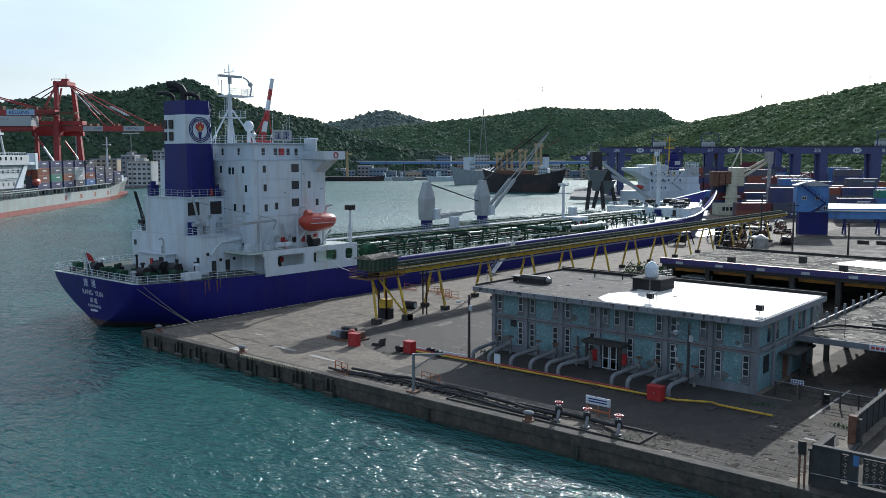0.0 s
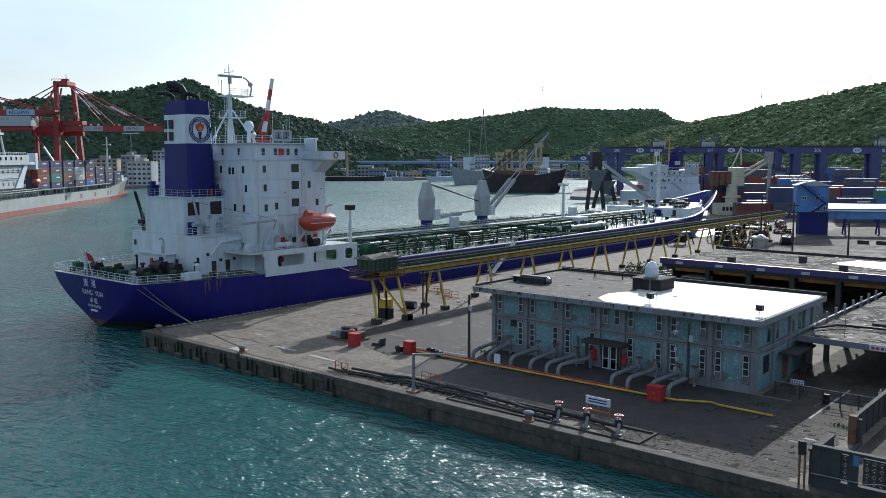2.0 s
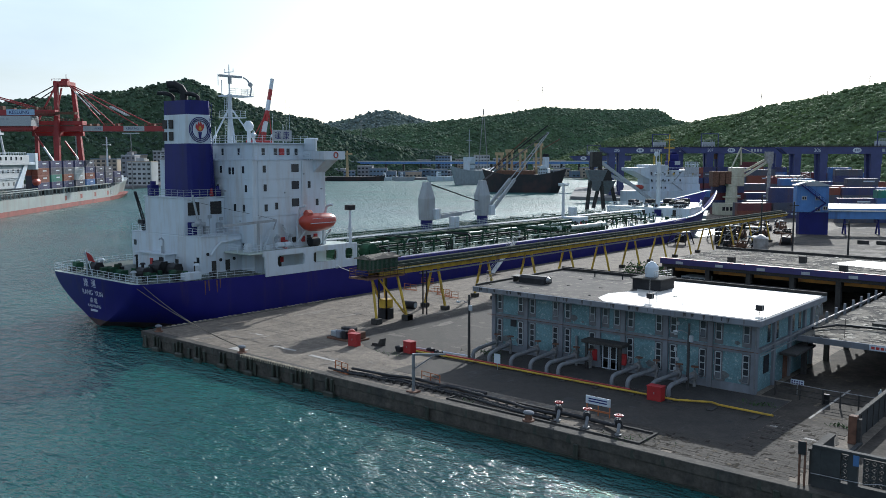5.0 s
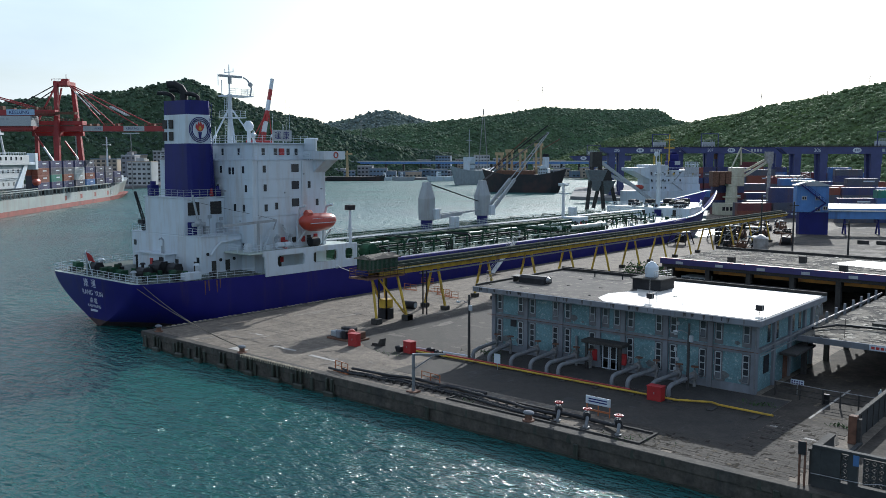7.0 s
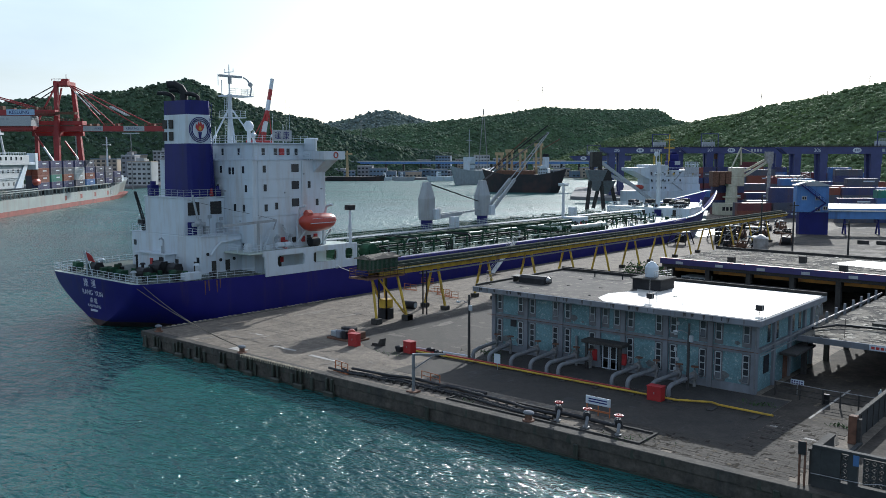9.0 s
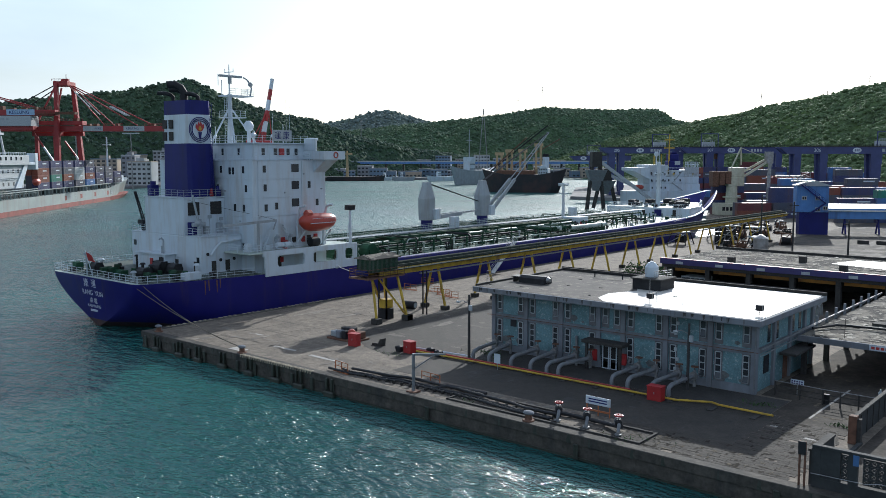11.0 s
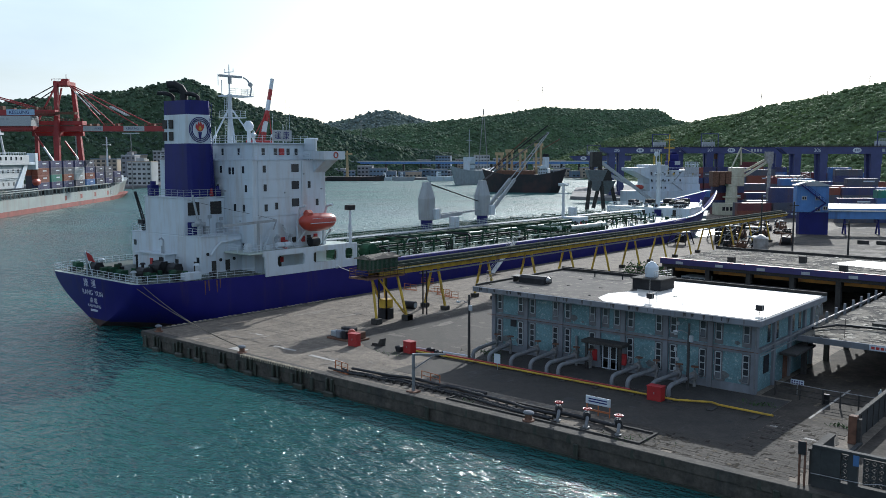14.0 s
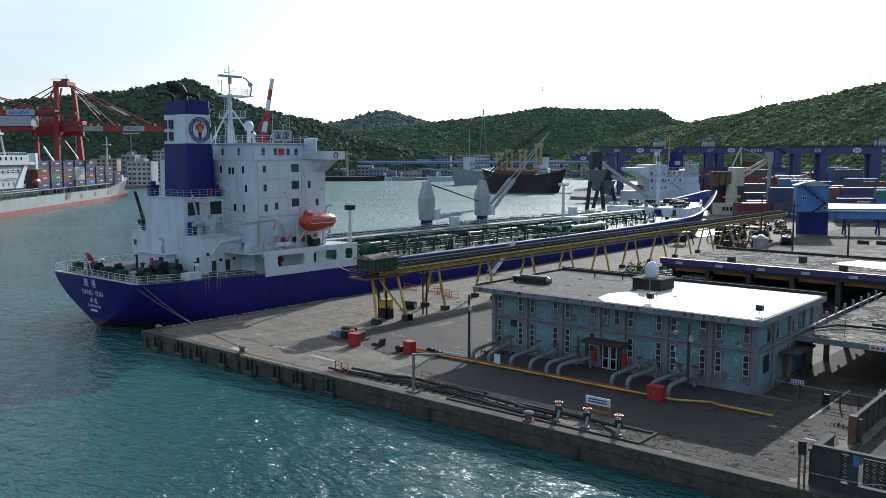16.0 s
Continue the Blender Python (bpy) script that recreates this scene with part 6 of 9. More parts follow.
# slab joints of the concrete apron
jt = Shape()
for k in range(7):
    y = 63 + k * 5.2
    jt.box(-98.5, y - 0.02, 0, -79.2, y + 0.02, 0.008)
for k in range(4):
    x = -94 + k * 4.8
    jt.box(x - 0.02, 58.6, 0, x + 0.02, 150, 0.007)
tagged(solo("slab_joints", jt, M_DARKCONC, "dark joints between the quay's concrete bays", "joint"), kind="stuff")
pl = mat("pale_stain", (0.36, 0.34, 0.31), 0.9, var=0.2, scale=1)
for x, y, w, d in ((-81.2, 59.2, 2.4, 1.4), (-86, 66, 1.6, 0.4), (-70, 62.6, 5.5, 0.6), (-77.4, 63, 4.0, 0.5), (-44.6, 58.5, 1.2, 0.3), (-25.2, 59.3, 2.2, 0.3), (-22.5, 70.4, 3.5, 0.7), (-20.5, 68.5, 2.0, 1.1)):
    solo("patch_repair", Shape().prism([(x - w / 2, y - d / 3), (x, y - d / 2), (x + w / 2, y - d / 4), (x + w * 0.45, y + d / 2), (x - w * 0.1, y + d * 0.4), (x - w * 0.48, y + d / 2)], 0, 0.018), pl, "pale cement patch on the quay", "patch", "cement patches", kind="structure")
# quay walls: cope, fenders, weed line
cope = Shape().box(QX - 0.18, QY - 0.18, -0.75, 60, QY + 0.9, 0.05, 0.05)
qf = thing("quay_wall_front", (-60, QY, -2.2), "stained concrete quay wall with dark fender recesses", "quay wall")
tagged(qf, kind="structure")
part("cope", cope, M_QWALL, qf, "worn concrete cope")
part("face", Shape().box(QX - 0.02, QY - 0.06, -6, 60, QY, -0.75), M_QWALL, qf)
part("tide_band", Shape().box(QX - 0.1, QY - 0.12, -6, 60, QY - 0.06, -1.75), M_WET, qf, "wet weedy band at the waterline")
fr_ = random.Random(31)
for i in range(34):
    x = -98.0 + i * 3.15
    if i < 12 or i % 5 == 0:
        part("rubber_fender", Shape().box(x - 0.24, QY - 0.34, -1.9, x + 0.24, QY - 0.18, -0.35 - fr_.uniform(0, 0.35), 0.1), M_WET, qf, "dark worn rubber fender")
    w_ = fr_.uniform(0.15, 0.5)
    x += fr_.uniform(0.8, 2.2)
    part("drip_stain", Shape().prism([(x, -0.72), (x + w_, -0.72), (x + w_ * 0.7, -0.3), (x + w_ * 0.8, -0.08), (x + w_ * 0.2, -0.05)], QY - 0.188, QY - 0.18, "y"), M_WET, qf)
for i in range(31):
    x = -78.5 + i * 0.39
    part("edge_tooth", Shape().box(x, QY - 0.3, -0.18, x + 0.2, QY + 0.2, 0.1, 0.02), M_TOOTH, qf)
part("edge_strip", Shape().box(-78.7, QY - 0.24, -0.2, -66.4, QY - 0.18, 0.02), M_RUBBER, qf, "black rubber strip behind the teeth")
for i in range(8):
    x = -95.0 + i * 4.6 + fr_.uniform(-0.7, 0.7)
    for dx in (-0.75, 0.0):
        part("wall_rib", Shape().box(x + dx - 0.12, QY - 0.5, -1.4, x + dx + 0.12, QY - 0.18, -0.15, 0.05), M_WET, qf)
    part("wall_step", Shape().box(x - 1.1, QY - 0.65, -2.6, x + 0.35, QY - 0.12, -1.45, 0.12), M_WET, qf, "dark weedy step at the foot of the wall")
qs = thing("quay_wall_side", (QX, 100, -2.2), "stained concrete quay wall beside the tanker", "quay wall")
tagged(qs, kind="structure")
part("cope", Shape().box(QX - 0.18, QY + 0.9, -0.75, QX + 0.8, 334, 0.05, 0.05), M_QWALL, qs)
for i in range(40):
    y = 60.5 + i * 0.8
    part("edge_tooth", Shape().box(QX - 0.3, y, -0.18, QX + 0.2, y + 0.42, 0.09, 0.02), M_TOOTH if i % 5 else M_QWALL, qs)
for i in range(14):
    y = 63 + i * 9
    part("rubber_fender", Shape().cyl((QX - 0.75, y - 1.0, -0.9), (QX - 0.75, y + 1.0, -0.9), 0.55, n=12), M_RUBBER, qs, "black cylindrical fender")
# mooring lines
for k, (a, b, sag) in enumerate((((-105.3, 60.6, 4.6), (-79.4, 58.4, 0.6), 0.5), ((-104.6, 61.2, 4.9), (-79.1, 58.5, 0.6), 0.9))):
    a, b = Vector(a), Vector(b)
    solo("mooring_line", Shape().tube([a.lerp(b, t / 8) - Vector((0, 0, sag * 4 * t / 8 * (1 - t / 8))) for t in range(9)], 0.05, 5), M_ROPE, "pale mooring rope from ship to bollard", "rope", "mooring lines", at=b)
# ---------- conveyor: details ----------
part("walkway", Shape().box(VX + 1.05, 82, 6.75, VX + 1.9, 240, 6.85), M_BELT, conv)
part("walkway_railing", rail(Shape(), [(VX + 1.85, 82, 6.85), (VX + 1.85, 240, 6.85)], 1.0, 2.4, 0.03, 2), M_BELT, conv)
part("walkway_railing", rail(Shape(), [(VX - 1.0, 82, 6.9), (VX - 1.0, 240, 6.9)], 0.9, 2.4, 0.03, 2), M_BELT, conv)
lac = Shape()
for i in range(66):
    y = 82.5 + i * 2.4
    lac.beam((VX + 1.04, y, 6.0), (VX + 1.04, y + 1.2, 6.85), 0.06, 0.08).beam((VX + 1.04, y + 1.2, 6.85), (VX + 1.04, y + 2.4, 6.0), 0.06, 0.08)
tagged(part("lattice", lac, M_YELLOW, conv), kind="stuff")
part("idler_cover", Shape().tube([(VX, 82, 7.35), (VX, 239, 7.35)], 0.35, 8), M_BELT, conv, "dark green belt hood")
part("kerb_pipe", Shape().tube([(VX + 1.1, 90, 5.7), (VX + 1.1, 239, 5.7)], 0.12, 6), M_PIPEGREY, conv)
# drive house
cab = part("drive_house", Shape().box(VX - 1.4, 80.2, 6.7, VX + 1.4, 85.2, 8.5), mat("green_corrugated_steel", (0.085, 0.115, 0.095), 0.6, var=0.2, stain=(0.12, 0.08, 0.05), amount=0.6, stain_scale=0.8, streak=True), conv, "dull green corrugated drive house")
rb = Shape()
for i in range(20):
    y = 80.3 + i * 0.245
    rb.box(VX + 1.4, y, 6.75, VX + 1.44, y + 0.12, 8.45)
for i in range(12):
    x = VX - 1.35 + i * 0.235
    rb.box(x, 80.16, 6.75, x + 0.12, 80.2, 8.45)
tagged(part("ribs", rb, M_GREEN, cab), kind="stuff")
part("roof", Shape().prism([(VX - 1.7, 8.45), (VX + 1.7, 8.45), (VX + 1.7, 8.55), (VX, 9.05), (VX - 1.7, 8.55)], 79.9, 85.5, "y"), M_PATCHROOF, cab, "patched pale ridged roof")
part("platform", Shape().box(VX - 1.8, 79.0, 5.9, VX + 1.9, 86.0, 6.1), M_RUST, conv)
part("platform_railing", rail(Shape(), [(VX + 1.85, 86, 6.1), (VX + 1.85, 79.1, 6.1), (VX - 1.75, 79.1, 6.1), (VX - 1.75, 86, 6.1)], 1.1, 1.4, 0.04, 3), M_RUST, conv)
part("drive_motor", Shape().cyl((VX - 0.9, 79.7, 6.6), (VX + 0.9, 79.7, 6.6), 0.4, n=10), M_NAVY, conv)
part("floodlight", Shape().beam((VX - 1.75, 79.1, 6.9), (VX - 3.2, 78.4, 7.4), 0.08, 0.08).ball((VX - 3.3, 78.3, 7.4), 0.35, 0.25, 0.25), M_FRAME, conv)
for x0, y0, x1, y1 in ((VX + 0.6, 81.0, -79.6, 80.3), (VX + 1.0, 85.4, -78.5, 85.0), (VX + 0.6, 82.0, -78.5, 85.1), (VX - 1.2, 85.0, -82.8, 85.6), (VX - 1.2, 82.4, -83.0, 85.4)):
    part("leg", Shape().beam((x0, y0, 6.0), (x1, y1, 0.4), 0.26, 0.26), M_YELLOW, conv)
    part("footing", Shape().box(x1 - 0.55, y1 - 0.55, 0, x1 + 0.55, y1 + 0.55, 0.75, 0.06), M_DARKCONC, conv)
part("tension_weight", Shape().box(-82.2, 83.4, 1.5, -80.8, 84.7, 2.7, 0.05), M_YELLOW, conv, "rusty yellow counterweight box")
part("weight_frame", Shape().box(-82.4, 83.4, 0, -82.2, 83.6, 6).box(-81.0, 83.4, 0, -80.8, 83.6, 6).box(-82.2, 83.4, 0, -80.8, 84.8, 1.4), M_BLACK, conv)
part("cable_post", Shape().box(-80.0, 89.8, 0, -79.85, 89.95, 6.2).box(-79.3, 89.8, 0, -79.15, 89.95, 6.2), M_BLACK, conv)
hb = thing("belt_drum", (-84.2, 91.8, 0), "round dark belt drum standing on the quay", "drum")
part("drum", Shape().cyl((-85.2, 91.8, 0.55), (-83.4, 92.1, 0.55), 0.55, n=16), M_BLACK, hb)
part("rim", Shape().cyl((-83.4, 92.1, 0.55), (-83.33, 92.1, 0.55), 0.38, n=16), M_FRAME, hb)

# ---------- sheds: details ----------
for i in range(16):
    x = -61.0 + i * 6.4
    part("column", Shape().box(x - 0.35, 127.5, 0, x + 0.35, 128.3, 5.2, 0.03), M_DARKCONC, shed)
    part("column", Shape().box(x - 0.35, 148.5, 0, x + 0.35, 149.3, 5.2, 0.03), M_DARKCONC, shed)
    part("notice_plate", Shape().box(x + 1.5, 126.85, 5.25, x + 2.7, 126.9, 5.65), M_FRAME, shed)
    part("orange_beam", Shape().box(x + 0.4, 129.0, 3.9, x + 6.0, 129.4, 4.5), mat("orange_beam_paint", (0.42, 0.19, 0.03), 0.7, var=0.2, stain=(0.15, 0.08, 0.04), amount=0.5) if i == 0 else bpy.data.materials["orange_beam_paint"], shed, "faded orange crane beam")
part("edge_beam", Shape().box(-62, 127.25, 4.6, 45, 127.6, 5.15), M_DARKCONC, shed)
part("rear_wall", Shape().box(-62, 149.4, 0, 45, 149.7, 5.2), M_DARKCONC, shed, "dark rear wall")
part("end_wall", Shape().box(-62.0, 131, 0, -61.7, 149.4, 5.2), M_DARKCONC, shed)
part("roof_kerb", Shape().box(-62.2, 149.9, 5.6, 45, 150.2, 6.0), M_DARKCONC, shed)
part("roof_lip", Shape().box(-62.25, 126.85, 6.0, 45, 127.3, 6.06), M_CRANERED, shed, "thin red roof lip")
part("white_patch", Shape().prism([(-40, 140), (-30, 137), (-10, 137), (45, 138), (45, 148), (-38, 147)], 5.6, 5.61), M_ROOFWHITE, shed, "bright white patch on the roof")
for i in range(10):
    x, y = -52 + i * 8.2, 130.5 + (i % 2) * 8
    part("roof_vent", Shape().box(x - 0.5, y - 0.5, 5.6, x + 0.5, y + 0.5, 6.6, 0.04), M_DARKCONC, shed)
gz = thing("glazed_booth", (-58.2, 130.5, 0), "small white glazed booth inside the shed", "booth")
part("walls", Shape().box(-60.0, 130.0, 0, -56.0, 133, 3.0), M_FRAME, gz)
for i in range(5):
    part("pane", Shape().box(-59.8 + i * 0.76, 129.95, 0.9, -59.2 + i * 0.76, 129.99, 2.8), M_GLASS, gz)
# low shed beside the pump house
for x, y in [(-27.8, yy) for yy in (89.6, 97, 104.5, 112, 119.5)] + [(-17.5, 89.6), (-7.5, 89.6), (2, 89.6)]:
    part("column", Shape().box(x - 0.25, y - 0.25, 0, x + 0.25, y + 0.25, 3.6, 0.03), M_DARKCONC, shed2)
# walls added to keep sunlight out and darken the shed's inside
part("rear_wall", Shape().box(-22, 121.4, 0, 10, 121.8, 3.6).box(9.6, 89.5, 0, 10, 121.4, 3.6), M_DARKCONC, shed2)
part("edge", Shape().box(-28.4, 88.95, 3.45, 10, 89.2, 4.05), M_GREYWALL, shed2, "pale grey roof edge")
part("roof_pipe", Shape().tube([(-28.0, 92.6, 4.25), (-26.6, 95.6, 4.3), (-25.6, 96.2, 4.3), (8, 99, 4.3)], 0.13, 8), M_BLACK, shed2)
part("roof_pipe", Shape().tube([(-28.5, 89.5, 4.3), (-28.5, 122, 4.35)], 0.1, 6), M_STEEL, shed2)
part("skylight_band", Shape().box(-24, 99.5, 4.0, 8, 101, 4.25), M_DARKCONC, shed2)
for i in range(8):
    y = 96 + i * 3.4
    part("vent_post", Shape().box(-28.75, y - 0.13, 3.4, -28.5, y + 0.13, 5.0, 0.02).beam((-28.4, y, 4.1), (-27.9, y + 0.1, 4.7), 0.06, 0.06), M_GREYWALL, shed2)
for i in range(3):
    part("hose_loop", Shape().tube([(-29.6, 97 + i * 1.4, 4.3), (-29.6, 96.7 + i * 1.4, 5.3), (-29.6, 97.2 + i * 1.4, 5.8), (-29.6, 97.9 + i * 1.4, 5.4), (-29.6, 98 + i * 1.4, 4.3)], 0.16, 8), M_PIPEGREY, shed2, smooth=True)
for x in (-24.3, -20.5, -17.0):
    part("roof_rod", Shape().cyl((x, 90.6, 4.0), (x, 90.6, 6.0), 0.03, n=4), M_BLACK, shed2)
part("shed_sign", Shape().box(-21.6, 88.9, 3.5, -19.8, 88.94, 4.0), M_WHITE, shed2, "white sign with red marks")
for i in range(4):
    part("sign_mark", Shape().box(-21.4 + i * 0.42, 88.88, 3.62, -21.1 + i * 0.42, 88.9, 3.88), M_RED, shed2)
# yard rails, sign and gas bottles
yr = thing("ramp_railing", (-23, 81, 0), "grey pipe railing round the shed ramp", "railing")
RAMP = ((-27.2, 79.7), (-24.9, 79.5), (-22.85, 79.3), (-21.36, 79.3), (-19.85, 79.3), (-18.3, 79.3))
for x, y in RAMP:
    part("post", Shape().box(x - 0.06, y - 0.06, 0, x + 0.06, y + 0.06, 1.4), M_DARKCONC, yr)
for p_, q_ in zip(RAMP, RAMP[1:]):
    for z in (0.45, 0.95, 1.4):
        part("bar", Shape().cyl((*p_, z), (*q_, z), 0.045, n=6), M_STEEL if z > 1 else M_DARKCONC, yr)
solo("painted_line", Shape().prism([(-22.5, 74.3), (-22.3, 74.3), (-22.25, 86.0), (-22.45, 86.0)], 0.0, 0.02), pl, "worn white line painted on the ramp", "road marking", kind="structure")
sb = thing("shed_notice", (-25.6, 80.9, 0), "white notice board with purple writing lines", "sign")
part("post", Shape().cyl((-25.6, 80.95, 0), (-25.6, 80.95, 1.2), 0.04, n=6), M_STEEL, sb)
part("board", Shape().box(-26.2, 80.86, 1.0, -25.0, 80.9, 1.5), M_WHITE, sb)
for k in range(2):
    for i in range(5):
        part("text_bar", Shape().box(-26.12 + i * 0.22, 80.84, 1.06 + k * 0.21, -25.98 + i * 0.22, 80.855, 1.2 + k * 0.21), M_PURPLE, sb)
for x, y in ((-22.7, 79.8),):
    solo("waste_drum", Shape().cyl((x, y, 0), (x, y, 0.85), 0.3, n=12).cyl((x, y, 0.4), (x, y, 0.46), 0.32, n=12), M_BLACK, "dark steel drum beside the railing", "drum", "drums")
for i in range(3):
    x = -18.7 + i * 0.45
    g = thing("gas_bottle", (x, 81.6, 0), "grey gas bottle with pale valve", "gas bottle", "gas bottles")
    part("body", Shape().cyl((x, 81.6, 0), (x, 81.6, 1.3), 0.2, n=10).cyl((x, 81.6, 1.3), (x, 81.6, 1.5), 0.2, 0.07, 10), M_GREYPAINT, g)
    part("valve", Shape().cyl((x, 81.6, 1.5), (x, 81.6, 1.65), 0.06, n=8), M_WHITE, g)
# lattice block wall at the corner of the quay
M_LATT = mat("dark_block_wall", (0.036, 0.038, 0.038), 0.85, var=0.3, scale=1.5, stain=(0.02, 0.02, 0.02), amount=0.6, stain_scale=0.8)
lw = thing("lattice_wall", (-17.3, 58.9, 0), "dark pierced concrete block wall at the quay edge", "wall")
part("coping", Shape().box(-17.4, 58.55, 2.75, 22, 59.0, 2.95, 0.03), M_LATT, lw)
part("base_course", Shape().box(-17.4, 58.6, 0, 22, 58.95, 0.75), M_LATT, lw)
for x in (-17.2, -14.9, -12.0, -9.1, -6.2, -3.3, -0.4):
    part("pier", Shape().box(x - 0.2, 58.58, 0.75, x + 0.35, 58.97, 2.75), M_LATT, lw)
part("solid_panel", Shape().box(-16.9, 58.62, 0.75, -15.6, 58.93, 2.75), M_LATT, lw)
blk = Shape()
s_, t_ = 0.42, 0.07
blk.box(0, 0, 0, s_, 0.2, t_).box(0, 0, s_ - t_, s_, 0.2, s_).box(0, 0, t_, t_, 0.2, s_ - t_).box(s_ - t_, 0, t_, s_, 0.2, s_ - t_)
blk.beam((t_, 0.1, t_), (s_ - t_, 0.1, s_ - t_), 0.2, 0.06).beam((s_ - t_, 0.1, t_), (t_, 0.1, s_ - t_), 0.2, 0.06)
blk.ball((s_ / 2, 0.1, s_ / 2), 0.09, 0.1, 0.09, 6, 4)
blk_me = blk.mesh("block", M_LATT)
x = -15.55
while x < -1:
    if not any(abs(x + 0.2 - px_) < 0.45 for px_ in (-17.2, -14.9, -12.0, -9.1, -6.2, -3.3, -0.4)):
        for k in range(4):
            piece("block", blk_me, lw, (x, 58.68, 0.9 + k * 0.44))
    x += 0.44
part("blue_sign", Shape().box(-14.8, 58.5, 2.1, -14.45, 58.57, 2.8), M_LBLUE, lw, "small blue plate")
part("blue_sign", Shape().box(-12.0, 58.5, 0.6, -11.7, 58.57, 1.5), M_LBLUE, lw)
part("conduit", Shape().tube([(-17.4, 58.5, 1.0), (-14, 58.5, 1.05), (-13.2, 58.5, 1.25), (-6, 58.5, 1.3)], 0.03, 5), M_STEEL, lw)
part("side_return", Shape().box(-17.4, 59.0, 0, -17.1, 70.0, 0.2), M_LATT, lw)
rt = thing("return_wall", (-17.5, 61, 0), "dark low concrete wall behind the lattice wall", "wall")
part("body", Shape().prism([(-17.7, 59.1), (-17.35, 59.1), (-17.35, 63.4), (-17.7, 63.4)], 0, 2.3), M_LATT, rt)
part("coping", Shape().prism([(-17.78, 59.05), (-17.27, 59.05), (-17.27, 63.5), (-17.78, 63.5)], 2.3, 2.45), M_DARKCONC, rt)
gp = thing("gate_posts", (-17.8, 58.4, 0), "pair of rusty gate posts with a dark sign", "post")
for x in (-18.1, -17.75):
    part("post", Shape().box(x - 0.06, 58.3, 0, x + 0.06, 58.42, 3.1), M_RUST, gp)
part("plate", Shape().box(-18.2, 58.26, 2.2, -17.7, 58.3, 3.1), M_DARK, gp)
pw = thing("panel_fence", (-17.8, 75, 0), "rusty framed steel panel fence on a concrete base", "fence")
part("top_beam", Shape().box(-17.95, 70.0, 1.95, -17.6, 96, 2.15, 0.02), M_DARKCONC, pw)
part("end_post", Shape().box(-18.1, 69.6, 0, -17.5, 70.2, 2.2, 0.03), M_RUST, pw, "rusty end post")
part("end_post", Shape().box(-17.5, 69.7, 0, -17.2, 70.1, 2.0), M_DARKCONC, pw)
for i in range(14):
    y = 71.8 + i * 1.8
    part("fence_post", Shape().box(-17.85, y - 0.06, 0.0, -17.7, y + 0.06, 1.95), M_DARKCONC, pw)
    part("panel", Shape().box(-17.8, y - 1.7, 0.0, -17.75, y - 0.08, 1.9), M_LATT, pw)
# paving setts
m1, m2 = Shape(), Shape()
m1.box(0.006, 0.006, 0, 0.859, 0.439, 0.03, 0.008)
m2.box(0.006, 0.006, 0, 0.629, 0.439, 0.028, 0.008)
setts = thing("paving", (-30, 59, 0), "worn square paving setts along the quay edge", "paving")
tagged(setts, kind="structure")
ms = (m1.mesh("sett", M_SLAB), m2.mesh("sett", M_SLAB))
sr = random.Random(5)
row, cnt = 0, 0
rest = Shape()
y = 58.75
while y < 72.4:
    x = (-34.0 if y < 63.5 else -24.4) + sr.uniform(-0.4, 0)
    while x < -19.2:
        k = 0 if sr.random() < 0.6 else 1
        w = (0.865, 0.635)[k]
        if sr.random() > 0.03:
            if cnt < 300 and y < 66.6:
                piece("sett", ms[k], setts, (x, y, sr.uniform(-0.012, 0.008)))
                cnt += 1
            else:
                rest.box(x + 0.006, y + 0.006, 0, x + w - 0.006, y + 0.439, 0.027 + sr.uniform(-0.01, 0.01), 0.008)
        x += w
    y += 0.445
tagged(part("setts", rest, mat("paving_setts_far", (0.043, 0.036, 0.028), 0.92, var=0.25, scale=0.9, grit=0.45, grit_scale=3, bump=0.5, bump_scale=5, island=0.22), setts), kind="stuff")
# weeds
wd = Shape()
wrn = random.Random(9)
for cx, cy, n, sp_ in ((-58.5, 76.5, 60, 1.2), (-57.0, 75.6, 40, 0.8), (-47.6, 59.4, 24, 0.4), (-27.2, 75.6, 60, 1.0), (-19.6, 73.6, 40, 0.5), (-31.5, 59.6, 30, 1.0), (-60.4, 80, 30, 0.5), (-66, 68.8, 20, 1.2)):
    for i in range(n):
        x, y, h, a = cx + wrn.gauss(0, sp_), cy + wrn.gauss(0, sp_ * 0.5), wrn.uniform(0.05, 0.3), wrn.uniform(0, 6.28)
        dx, dy = math.cos(a) * 0.12, math.sin(a) * 0.12
        wd.add([(x - dy * 0.4, y + dx * 0.4, 0), (x + dy * 0.4, y - dx * 0.4, 0), (x + dx * 2 + dy * 0.3, y + dy * 2, h), (x + dx * 2.6, y + dy * 2.6, h * 0.9)], [(0, 1, 2, 3)])
tagged(solo("weeds", wd, M_LEAF, "tufts of green weeds in the joints", "weeds"), kind="stuff")
# ---------- far side of the harbour ----------
# the camera's heading; far things are placed along it to fit its view
AX = radians(40.3)


def far(a, d, z=0.0):
    """A place a metres to the right of the camera's axis and d metres along it."""
    return (-math.sin(AX) * d + math.cos(AX) * a, math.cos(AX) * d + math.sin(AX) * a, z)


def afar(name, a, d, z, label, category, group="", turn=0.0):
    return thing(name, far(a, d, z), label, category, group, 40.3 + turn, True)


